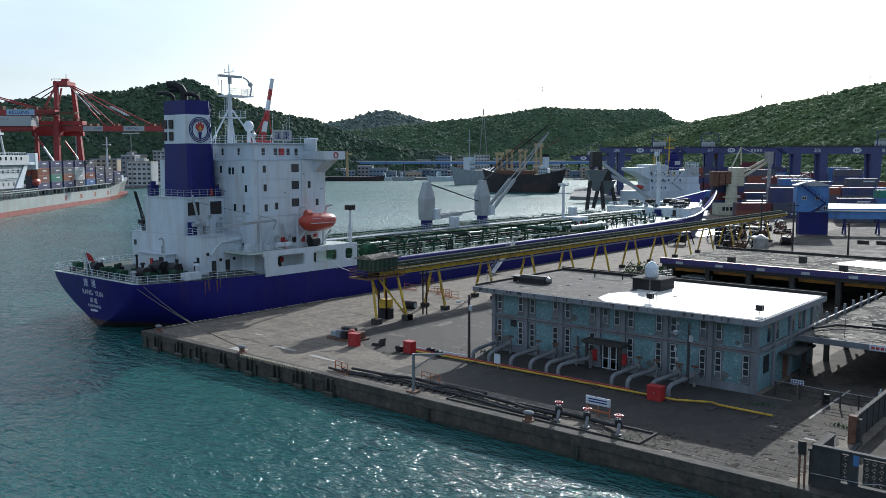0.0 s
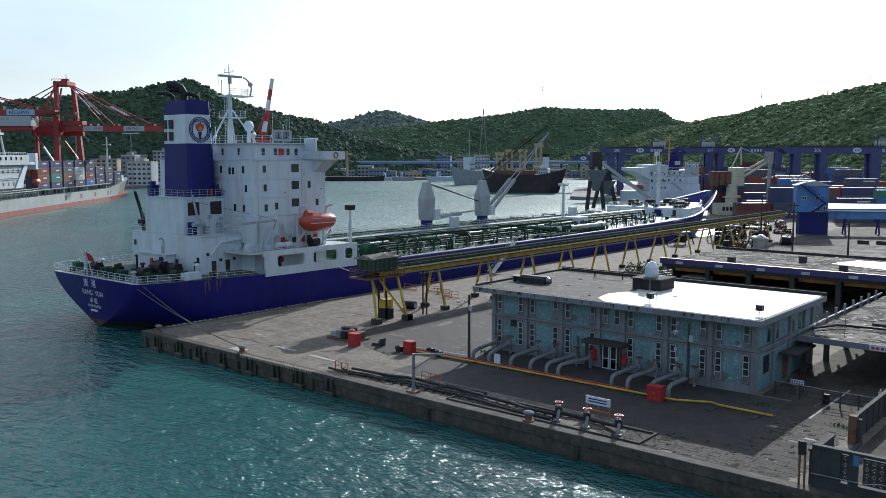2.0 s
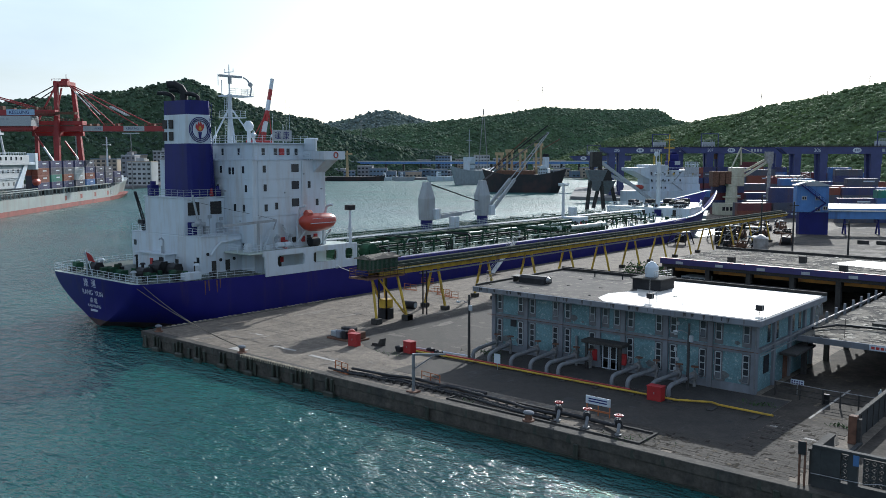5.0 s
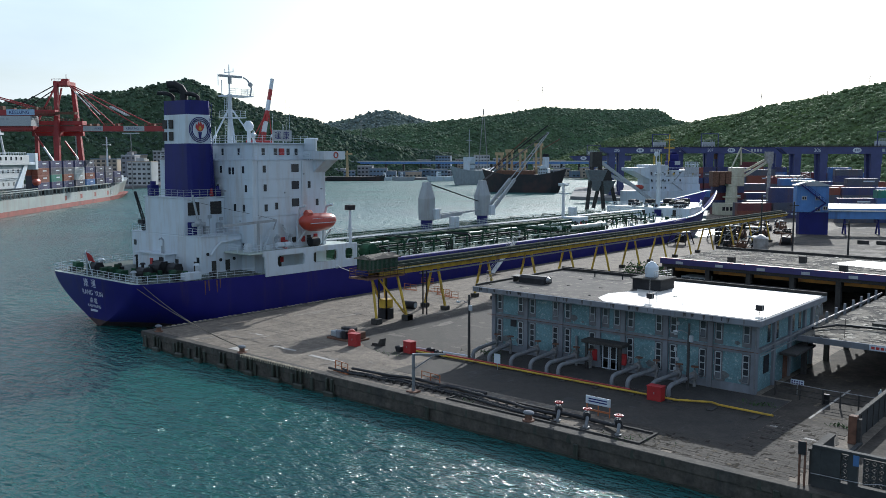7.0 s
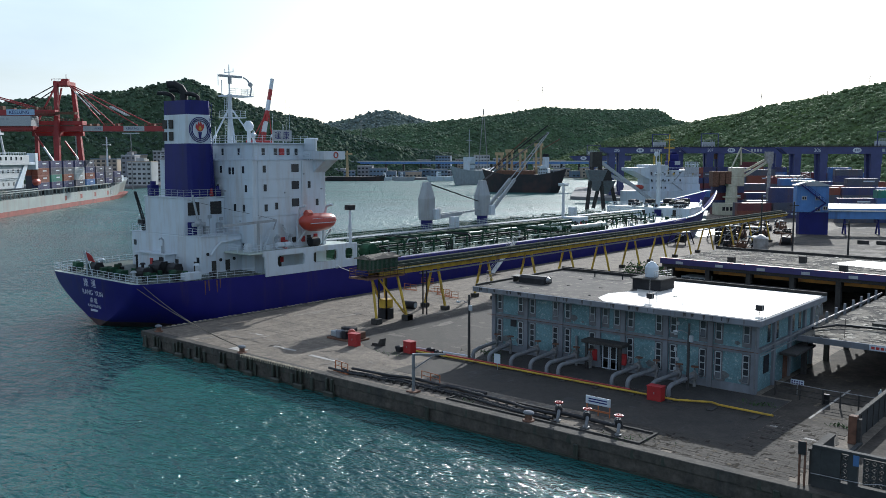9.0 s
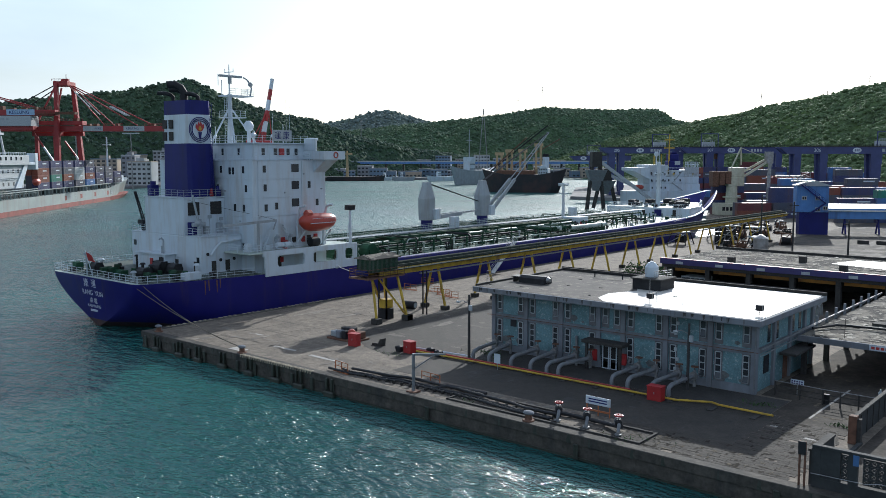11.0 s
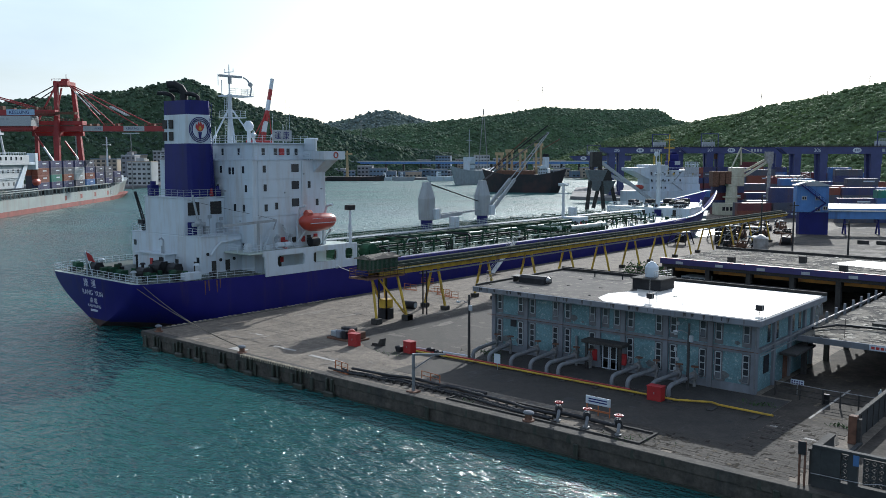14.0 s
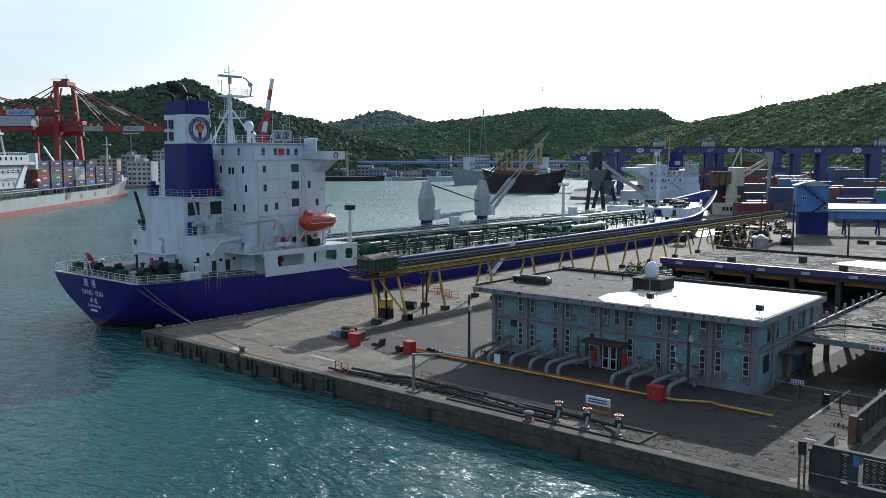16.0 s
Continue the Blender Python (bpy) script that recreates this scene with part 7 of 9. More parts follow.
BOXCOL = [mat("container_" + n, c, 0.55, var=0.12, scale=0.4, stain=(0.12, 0.07, 0.05), amount=0.45, stain_scale=0.4, streak=True, bump=0.1) for n, c in
          (("navy", (0.035, 0.045, 0.13)), ("slate", (0.07, 0.08, 0.11)), ("brown", (0.20, 0.055, 0.03)), ("green", (0.03, 0.20, 0.15)), ("white", (0.55, 0.56, 0.55)), ("maroon", (0.12, 0.025, 0.03)), ("blue", (0.06, 0.16, 0.38)), ("grey", (0.20, 0.21, 0.22)))]


def container_mesh(length, h, material):
    s = Shape()
    w = 2.44
    s.box(-length / 2, -w / 2, 0, length / 2, w / 2, h)
    n = int(length / 0.55)
    for i in range(n):
        x = -length / 2 + 0.25 + i * (length - 0.3) / n
        for y0, y1 in ((-w / 2 - 0.05, -w / 2), (w / 2, w / 2 + 0.05)):
            s.box(x, y0, 0.15, x + 0.27, y1, h - 0.15)
    for x in (-length / 2, length / 2 - 0.16):
        for y in (-w / 2 - 0.06, w / 2 - 0.06):
            s.box(x, y, 0, x + 0.16, y + 0.12, h)
    return s.mesh("container", material)


CM = [container_mesh(12.2, 2.75, m) for m in BOXCOL]
CMS = [container_mesh(13.6, 3.15, m) for m in BOXCOL]
MARK = Shape().box(-2.2, 0, -0.25, 2.2, 0.03, 0.25).mesh("marking", M_WHITE)

# container ship alongside the far quay
CT = 134.7
cs = thing("container_ship", (-351, 145.5, WATER_Z), "grey container ship with red boot topping and stacked boxes", "ship", "", CT, True)


def cs_ring(x, z0, z1):
    b = float(np.interp(x, [-90, 150, 175, 195, 210, 216], [14, 14, 12.0, 8.0, 3.2, 0.3]))
    b2 = float(np.interp(x, [-90, 140, 165, 185, 200, 206], [14, 14, 11.0, 6.0, 2.0, 0.2]))
    zz = z1 + float(np.interp(x, [0, 140, 170, 216], [0, 0, 2.6, 4.2]))
    lean = max(0, (x - 150) / 66) * 6
    return [(x + lean, 14 - b, zz), (x, 14 - b2, z0), (x, 14 + b2, z0), (x + lean, 14 + b, zz)]


M_CSGREY = mat("grey_green_hull_paint", (0.27, 0.31, 0.30), 0.5, var=0.1, scale=0.2, stain=(0.22, 0.15, 0.10), amount=0.5, stain_scale=0.2, streak=True)
M_BOOTRED = mat("red_boot_topping", (0.26, 0.07, 0.055), 0.7, var=0.2, scale=0.3, stain=(0.10, 0.05, 0.04), amount=0.6, stain_scale=0.2)
st = (-90, -40, 20, 80, 140, 150, 165, 178, 190, 202, 210, 216)
part("hull", Shape().loft([cs_ring(x, 2.1, 6.8) for x in st]), M_CSGREY, cs, "pale grey hull")
part("boot_topping", Shape().loft([[(p[0], p[1], min(p[2], 2.1) if i in (0, 3) else -3) for i, p in enumerate(cs_ring(x, -3, 2.1))] for x in st]), M_BOOTRED, cs, "faded red boot topping")
part("rail_structure", rail(Shape(), [(-80, 0.4, 6.8), (145, 0.4, 6.8)], 2.6, 4.6, 0.28, 1), M_CSGREY, cs)
part("deck_coaming", Shape().box(-5, 4, 6.8, 165, 24, 9.3), M_DARK, cs)
lr = random.Random(33)
BAYS = ((0, 2, 2, 0), (0, 3, 1, 0), (0, 2, 1, 0), (1, 4, 4, 0), (6, 2, 0, 1), (1, 0, 1), (0, 1, 1), (1, 0))
for b in range(8):
    x = 50 + b * 16.0
    part("lashing_bridge", Shape().box(x - 8.3, 0.6, 6.8, x - 7.7, 27, 9.6), M_CSGREY, cs)
    layers = len(BAYS[b])
    for k in range(layers):
        for row in range(2):
            c = new("container", CMS[BAYS[b][k] if row == 0 else lr.choice((0, 1, 2, 5))])
            c.parent = cs
            c.matrix_basis = pose(x, 2.4 + row * 2.7, 9.4 + k * 3.2)
            ORIGIN[c] = ORIGIN[cs]
            if row == 0:
                mk_ = new("marking", MARK)
                mk_.parent = c
                mk_.matrix_basis = pose(1.5, -1.3, 1.9)
for i, wd_ in enumerate((4.5, 5.5, 2.5, 5.5, 2.5, 2.5, 5, 1.2, 5.5, 5.2, 4.5)):
    part("hull_marking", Shape().box(72 + i * 7.2, -0.02, 3.4, 72 + i * 7.2 + wd_ * 0.55, 0.03, 5.6), M_GREYPAINT if i % 3 else M_BOOTRED, cs)
hz = part("accommodation", Shape().box(-30, 5, 6.8, 20, 26, 11, 0.1).box(-30, 2, 11, 30, 26, 20.6, 0.1).box(-20, 0.5, 20.6, 33, 27.5, 24.6, 0.1), M_FRAME, cs, "pale ship's house")
for z_, y_ in ((11.0, 2.2), (14.2, 1.7), (17.4, 1.7), (24.6, 0.6)):
    part("house_railing", rail(Shape(), [(-28, y_, z_), (30, y_, z_)], 1.2, 2.5, 0.1, 2), M_WHITE, cs)
for k in range(3):
    for i in range(9):
        part("window", Shape().box(-16 + i * 5.0, 0.42 if k == 2 else 1.92, 12.2 + k * 5.2, -14.6 + i * 5.0, 0.5 if k == 2 else 2.0, 13.6 + k * 5.2), M_GLASS, hz)
part("bridge_wing", Shape().box(33, 0.5, 20.6, 41, 6, 21.6, 0.1).box(39.5, 0.4, 18.5, 42.5, 4, 25.6, 0.1), M_WHITE, cs)
part("deck_frame", rail(Shape(), [(-60, 1.0, 6.8), (42, 1.0, 6.8)], 3.4, 3.2, 0.22, 2), M_CSGREY, cs)
part("sloping_stair", Shape().prism([(20, 11), (30, 20.6), (34, 20.6), (26, 11)], 1.4, 2.0, "y"), M_WHITE, cs)
part("lifeboat", Shape().ball((40, 0.5, 13.0), 3.4, 1.5, 1.6), M_ORANGE, cs, "orange lifeboat", smooth=True)
part("deck_crane", Shape().beam((4, 8, 24), (10, 8, 38), 0.7, 0.7).beam((16, 8, 24), (10, 8, 38), 0.7, 0.7).beam((18, 8, 24), (22, 8, 37), 0.7, 0.7).beam((27, 8, 24), (22, 8, 37), 0.7, 0.7).box(7, 7, 33, 25, 9, 34).box(8, 6, 37, 13, 10, 38.4, 0.1), M_FRAME, cs)
part("foremast", Shape().cyl((186, 14, 10), (186, 14, 36), 0.7, 0.4, 8).box(184, 12, 31, 188, 16, 31.4), M_WHITE, cs)
part("bow_deckhouse", Shape().box(176, 6, 9, 190, 22, 13), M_WHITE, cs)
for x in (60, 66):
    part("sign_box", Shape().box(x, 10, 9.4, x + 4, 12, 15), M_CRANERED, cs)

# land behind it
solo("container_quay", Shape().prism([far(-420, 385)[:2], far(-300, 470)[:2], far(-245, 560)[:2], far(-250, 900)[:2], far(-620, 900)[:2], far(-620, 385)[:2]], -8, -0.05), M_LAND, "grey quay of the container terminal", "quay", kind="structure")


def sts_crane(a, d):
    c = afar("quay_crane", a, d, 0, "tall red ship-to-shore container crane", "crane", "red quay cranes", 0)
    for y, top, foot in ((-5, -8.5, -9.6), (5, -3.6, 1.2)):
        part("front_leg", Shape().loft([[(x - w, y - w, z), (x + w, y - w, z), (x + w, y + w, z), (x - w, y + w, z)] for x, z, w in ((foot, 0, 1.3), (top, 62, 1.0))]), M_CRANERED, c)
    for x in (-25.0, -14.6):
        part("rear_leg", Shape().box(x - 0.9, 4, 0, x + 0.9, 6, 38, 0.1), M_CRANERED, c)
    part("portal_beam", Shape().box(-27, 3.6, 33.6, 1.5, 6.4, 36.0, 0.1), M_CRANERED, c)
    part("portal_beam", Shape().box(-11.5, -6.2, 14.5, -7, 6.2, 16.5, 0.1), M_CRANERED, c)
    part("boom", Shape().box(-60, -2.2, 36.0, 50, 2.2, 39.0, 0.1), M_CRANERED, c, "long red boom")
    part("upper_girder", Shape().box(-25.4, -3.0, 39.4, 4.1, 3.0, 41.6, 0.1), M_CRANERED, c)
    part("apex", Shape().box(-10.0, -5.4, 60.6, -2.2, 5.4, 63.0, 0.1).cyl((-5, 0, 63), (-5, 0, 67), 0.2, n=5).box(-7.4, -1, 63, -3.6, 1, 64.6), M_CRANERED, c)
    part("apex_railing", rail(Shape(), [(-10.5, -5.6, 63), (-1.8, -5.6, 63)], 1.2, 1.6, 0.09, 2), M_CRANERED, c)
    for y, x1 in ((-4, -20.2), (4, -14.0)):
        part("rear_stay", Shape().beam((-9.5, y, 60), (x1, y, 40.5), 0.8, 0.8), M_CRANERED, c)
    for y, x1, z1 in ((-3, -25.0, 52.4), (3, -21.0, 50.0)):
        part("back_stay", Shape().beam((-10, y, 61), (x1 - 30, y, z1 - 15), 0.45, 0.45), M_BLACK, c)
    for y in (-2.0, 2.0):
        part("fore_stay", Shape().beam((-2.4, y, 61), (38 + y * 2, y, 39.2), 0.55, 0.55), M_CRANERED, c)
        part("fore_stay", Shape().beam((-2.4, y, 60.4), (18 + y, y, 39.2), 0.45, 0.45), M_CRANERED, c)
        part("stay_sleeve", Shape().beam((19.1, y - 0.3, 49.55), (28.3, y - 0.3, 44.65), 0.7, 0.7), M_FRAME, c, "pale stay sleeve")
        part("stay_sleeve", Shape().beam((2.0 + y, y - 0.3, 55.6 - y), (10.2 + y, y - 0.3, 47.1 - y), 0.45, 0.5), M_FRAME, c, "pale stay sleeve")
    for x0, z0, x1, z1, y in ((-24.0, 38.5, -10.9, 18.3, -5), (-9.4, 30.7, 1.0, 16.0, 5)):
        p, q = Vector((x0, y, z0)), Vector((x1, y, z1))
        part("brace", Shape().beam(p, p.lerp(q, 0.55), 0.8, 0.8), M_CRANERED, c)
        part("brace_sleeve", Shape().beam(p.lerp(q, 0.55), q, 0.85, 0.85), M_WHITE, c, "white painted brace end")
    for x0, x1 in ((4.1, 14.9), (26.3, 37.7)):
        part("sign_panel", Shape().box(x0, -2.35, 36.2, x1, -2.2, 38.9), M_FRAME, c, "pale sign panel")
    lettering("sign_letters", "PORT", 1.5, M_NAVY, c, Matrix.Translation((12.3, -2.4, 37.5)) @ pose(0, 0, 0, 90, 0, 0))
    lettering("sign_letters", "KEELUNG", 1.6, M_NAVY, c, Matrix.Translation((31.2, -2.4, 37.5)) @ pose(0, 0, 0, 90, 0, 0))
    for x0, x1, z in ((-24, 4, 41.6), (-60, -27, 39.0), (15.5, 26, 39.0), (38, 50, 39.0)):
        part("walkway_railing", rail(Shape(), [(x0, -2.4, z), (x1, -2.4, z)], 1.2, 1.8, 0.09, 2), M_CRANERED, c)
    for x, w in ((6.0, 1.6), (9.5, 2.2), (22.0, 1.2), (39.5, 3.6), (-1.5, 2.4)):
        part("boom_fitting", Shape().box(x, -1.8, 39.0 if x > 4.2 else 41.6, x + w, 1.8, 40.2 if x > 4.2 else 43.4, 0.1), M_RUST, c)
    part("trolley", Shape().box(-13, -3, 33.4, -9, 3, 36.0, 0.1).box(-12, -1.6, 31.4, -10, 1.6, 33.4, 0.1), M_CRANERED, c)
    return c


sts_crane(-202, 482)
# second crane, cut by the edge of the view
c2 = afar("quay_crane", -262, 470, 0, "red quay crane with a KEELUNG sign on its boom", "crane", "red quay cranes")
part("boom", Shape().box(-60, -2.2, 44.1, 54.2, 2.2, 47.1, 0.1), M_CRANERED, c2, "long red boom")
part("sign_panel", Shape().box(28.4, -2.4, 44.3, 43.4, -2.2, 47.3), M_SIGNBLUE, c2, "pale blue sign panel")
lettering("sign_letters", "KEELUNG", 2.5, M_NAVY, c2, Matrix.Translation((35.2, -2.45, 45.7)) @ pose(0, 0, 0, 90, 0, 0))
part("machinery_house", Shape().box(8, -4.5, 38.4, 42.3, 4.5, 43.8, 0.1), M_FRAME, c2, "pale machinery house")
for x0, x1 in ((26.0, 28.2), (29.0, 30.4)):
    part("text_bar", Shape().box(x0, -4.56, 41.6, x1, -4.5, 42.8), M_GREYPAINT, c2)
part("machinery_girder", Shape().box(-60, -3, 36.4, 42.5, 3, 38.4, 0.1), M_CRANERED, c2)
part("boom_platform", Shape().box(44.5, -3.2, 44.6, 65.3, -1.8, 45.1).box(54, -1.8, 44.8, 65, 1.8, 46.0), M_RUST, c2)
part("platform_railing", rail(Shape(), [(44.5, -3.1, 45.1), (65.3, -3.1, 45.1)], 1.3, 1.6, 0.1, 2), M_RUST, c2)
for x in (-18, 0):
    for y in (-8, 8):
        part("leg", Shape().beam((x, y, 0), (x, y * 0.6, 44), 1.9, 1.9), M_CRANERED, c2)
part("stay", Shape().beam((-20, 0, 66), (40, 0, 48.4), 0.6, 0.6).beam((-20, 2, 66), (48, 2, 47), 0.6, 0.6), M_CRANERED, c2)
part("apex_leg", Shape().beam((-14, -4, 44), (-20, 0, 66), 1.4, 1.4).beam((-26, 4, 44), (-20, 0, 66), 1.4, 1.4), M_CRANERED, c2)
for x in (6, 12, 18, 24, 30, 36, 42, 46, 49):
    part("boom_fitting", Shape().box(x, -1.5, 47.1, x + 2.2, 1.5, 48.2 + (x % 5) * 0.25, 0.1), M_RUST, c2)

# town below the western hill
M_TOWN = [mat("town_render_" + n, c, 0.85, var=0.12, scale=0.1, stain=(0.2, 0.2, 0.19), amount=0.6, stain_scale=0.15, streak=True) for n, c in (("grey", (0.22, 0.23, 0.25)), ("white", (0.45, 0.46, 0.46)), ("tan", (0.36, 0.30, 0.23)), ("blue", (0.14, 0.20, 0.27)))]


def town_house(a, d, w, dep, h, k, z=0.0, roof=True):
    t = afar("apartment_building" if h > 9 else "quay_shed", a, d, z, ("grey" if k == 0 else "white" if k == 1 else "tan" if k == 2 else "blue") + " port-side block with rows of windows", "building", "town buildings", (a * 13 % 17) - 8)
    part("wall", Shape().box(-w / 2, 0, 0, w / 2, dep, h), M_TOWN[k], t)
    part("parapet", Shape().box(-w / 2 - 0.2, -0.2, h, w / 2 + 0.2, dep + 0.2, h + 0.7), M_TOWN[(k + 1) % 4], t)
    ns, nc = max(1, int(h / 3.3)), max(2, int(w / 3.6))
    for i in range(ns):
        for j in range(nc):
            x = -w / 2 + (j + 0.5) * w / nc
            part("window", Shape().box(x - w / nc * 0.3, -0.06, i * h / ns + 1.0, x + w / nc * 0.3, 0.0, i * h / ns + 2.6), M_GLASS, t)
    if roof:
        part("stair_head", Shape().box(-w * 0.2, dep * 0.3, h + 0.7, w * 0.15, dep * 0.7, h + 3.2), M_TOWN[k], t)


for a, d, w, dep, h, k in ((-268, 610, 20, 14, 14, 0), (-250, 640, 26, 14, 20, 2), (-232, 640, 14, 12, 23, 0), (-216, 620, 20, 14, 17, 1), (-240, 600, 30, 14, 10, 3), (-210, 600, 24, 12, 18, 1), (-196, 650, 20, 14, 14, 0), (-224, 700, 28, 14, 27, 0), (-260, 720, 30, 14, 24, 2), (-196, 720, 30, 14, 22, 1),
                          (-172, 740, 22, 12, 16, 3), (-150, 760, 20, 12, 14, 0), (-285, 650, 30, 14, 12, 1), (-178, 640, 26, 10, 10, 1)):
    town_house(a * 1.12, d * 1.12, w * 0.8, dep, h, k)
for a, d, h in ((-236, 560, 37), (-206, 575, 37), (-178, 600, 36)):
    t = afar("floodlight_mast", a, d, 0, "tall floodlight mast with a wide lamp head", "mast", "floodlight masts")
    part("mast", Shape().cyl((0, 0, 0), (0, 0, h), 0.5, 0.3, 6), M_STEEL, t)
    part("lamp_head", Shape().box(-5.5, -0.5, h, 5.5, 0.5, h + 0.8), M_FRAME, t)

# northern shore: quay, blue roofed sheds, flyover
solo("north_quay", Shape().prism([far(-140, 905)[:2], far(60, 905)[:2], far(60, 1300)[:2], far(-400, 1300)[:2], far(-330, 780)[:2], far(-180, 830)[:2]], -8, 0.2), M_LAND, "dark grey quay on the far shore", "quay", kind="structure")
fo = afar("flyover", -20, 985, 0, "long blue-railed road viaduct on piers", "viaduct")
part("deck", Shape().box(-190, 0, 14.2, 320, 10, 16.2), M_LBLUE, fo, "blue painted viaduct deck")
part("parapet", Shape().box(-190, -0.3, 16.2, 320, 0, 17.6), M_FRAME, fo)
for i in range(26):
    part("pier", Shape().box(-186 + i * 20, 3, 0, -184 + i * 20, 7, 14.2), M_DARKCONC, fo)
sr2 = random.Random(14)
for i in range(34):
    a = -165 + i * 13.5 + sr2.uniform(-3, 3)
    if a > 240:
        break
    h = sr2.uniform(5, 12)
    town_house(a, sr2.uniform(920, 965), sr2.uniform(10, 20), 12, h, sr2.choice([0, 0, 3, 3, 2]), roof=False)
for i in range(12):
    a = -120 + i * 24
    town_house(a, 1040 + (i * 37 % 60), 18, 14, 8 + (i * 5 % 9), (i * 7) % 4, 8.0, roof=False)


def vessel(name, a, d, length, beam, h, hullmat, label, turn, housepos, hh, group=""):
    v = afar(name, a, d, WATER_Z, label, "ship", group, turn)
    rings_ = []
    for t in (0, 0.03, 0.1, 0.25, 0.75, 0.9, 0.97, 1.0):
        b = beam / 2 * (1 - abs(2 * t - 1) ** 6 * 0.9)
        z1 = h + (abs(2 * t - 1) ** 4) * h * 0.35
        x = -length / 2 + length * t
        rk = (2 * t - 1) ** 5 * h * 0.5
        rings_.append([(x + rk, -b, z1), (x, -b * 0.8, -2), (x, b * 0.8, -2), (x + rk, b, z1)])
    part("hull", Shape().loft(rings_), hullmat, v)
    hp = -length / 2 + housepos * length
    ho = part("house", Shape().box(hp - length * 0.07, -beam * 0.36, h * 0.9, hp + length * 0.07, beam * 0.36, h + hh * 0.7, 0.1).box(hp - length * 0.05, -beam * 0.45, h + hh * 0.7, hp + length * 0.05, beam * 0.45, h + hh, 0.1), M_WHITE, v, "white wheelhouse")
    for k in range(2):
        for i in range(5):
            x = hp - length * 0.055 + i * length * 0.0245
            part("window", Shape().box(x, -beam * 0.37 - 0.02, h + 1 + k * hh * 0.35, x + length * 0.012, -beam * 0.36, h + 2 + k * hh * 0.35), M_GLASS, ho)
    return v, hp


M_BLACKHULL = mat("black_hull_paint", (0.022, 0.022, 0.025), 0.5, var=0.2, scale=0.1, stain=(0.10, 0.04, 0.03), amount=0.5, stain_scale=0.1)
v1, hp = vessel("bulk_carrier", 55, 590, 46, 15, 12.0, M_BLACKHULL, "black-hulled bulk carrier with tan derricks and a white funnel", -14, 0.80, 6)
part("red_deck_gear", Shape().box(-18, -6, 12, 8, 6, 15), M_RUST, v1)
part("funnel", Shape().cyl((hp + 1, 0, 17), (hp + 1, 0, 24), 2.3, 2.1, 12), M_WHITE, v1)
part("funnel_top", Shape().cyl((hp + 1, 0, 24), (hp + 1, 0, 26), 2.15, n=12), M_BLACK, v1)
M_TAN = mat("tan_mast_paint", (0.42, 0.30, 0.16), 0.6, var=0.15)
for x, hgt in ((-17, 35), (-10, 37), (-1, 37), (hp - 4, 41)):
    part("derrick_post", Shape().cyl((x - 1.6, 0, 12), (x - 1.6, 0, hgt - 8), 0.8, n=6).cyl((x + 1.6, 0, 12), (x + 1.6, 0, hgt - 8), 0.8, n=6).box(x - 3, -1, hgt - 10, x + 3, 1, hgt - 8), M_TAN, v1)
part("derrick_boom", Shape().beam((-20, -2, 17), (2, -2, 37), 0.6, 0.6).beam((-9, 2, 17), (24, 2, 36), 0.6, 0.6), M_RUST, v1)
part("deck_crane", Shape().beam((-27, 0, 11), (16, 0, 45), 0.8, 0.8).beam((-27, 0, 13), (11, 0, 43), 0.4, 0.4), M_BLACK, v1, "dark lattice jib")
v2, hp = vessel("patrol_ship", 28, 765, 44, 12, 12, M_GREYPAINT, "grey patrol ship with tall masts", 40, 0.35, 12)
part("mast", Shape().cyl((hp, 0, 22), (hp, 0, 48), 0.5, 0.25, 6).box(hp - 3, -0.3, 38, hp + 3, 0.3, 38.6), M_GREYPAINT, v2)
part("lattice_mast", Shape().beam((14, -2, 12), (10, 0, 66), 0.5, 0.5).beam((6, 2, 12), (10, 0, 66), 0.5, 0.5), M_STEEL, v2)
v3, hp = vessel("barge", -98, 870, 76, 14, 4.2, M_BLACKHULL, "long low black work barge at the far quay", 0, 0.12, 6)
part("crane_mast", Shape().cyl((2, 0, 4), (2, 0, 30), 1.6, 0.9, 8).box(-3, -2, 26, 7, 2, 28), M_TAN, v3, "tan crane column")
v4, hp = vessel("white_launch", -2, 860, 26, 7, 4.5, M_WHITE, "small white launch near the far quay", 20, 0.4, 5)
v5, hp = vessel("white_launch", -40, 880, 20, 6, 3.5, M_GREYPAINT, "small grey workboat near the far quay", 0, 0.4, 5)
v6, hp = vessel("white_launch", -62, 890, 18, 6, 3.0, M_WHITE, "small white workboat near the far quay", 0, 0.6, 5)

# white ship beyond the tanker's bow
ws = afar("cargo_ship", 95.5, 375, WATER_Z, "white cargo ship with a navy funnel and yellow mast", "ship", "", 6)
part("hull", Shape().loft([[(x, -b, 9.5), (x, -b, -2), (x, b, -2), (x, b, 9.5)] for x, b in ((-19, 0.5), (-16, 5), (-11, 9), (12, 9), (14, 8.5))]), M_WHITE, ws)
part("deckhouse", Shape().box(-9.0, -8, 9.5, 13.0, 8, 12.6, 0.1).box(-9.0, -7.5, 12.6, 12.6, 8, 15.6, 0.1).box(-9.0, -7.0, 15.6, -1.5, 8, 18.4, 0.1).box(0.5, -7.0, 15.6, 12.6, 8, 18.4, 0.1), M_WHITE, ws, "white stepped deckhouse")
part("bridge", Shape().box(-9.6, -7.4, 18.4, -1.0, 8.0, 20.6, 0.1).prism([(-16.4, 18.2), (-9.0, 14.6), (-9.0, 19.4), (-16.4, 19.4)], -8, 8, "y"), M_WHITE, ws)
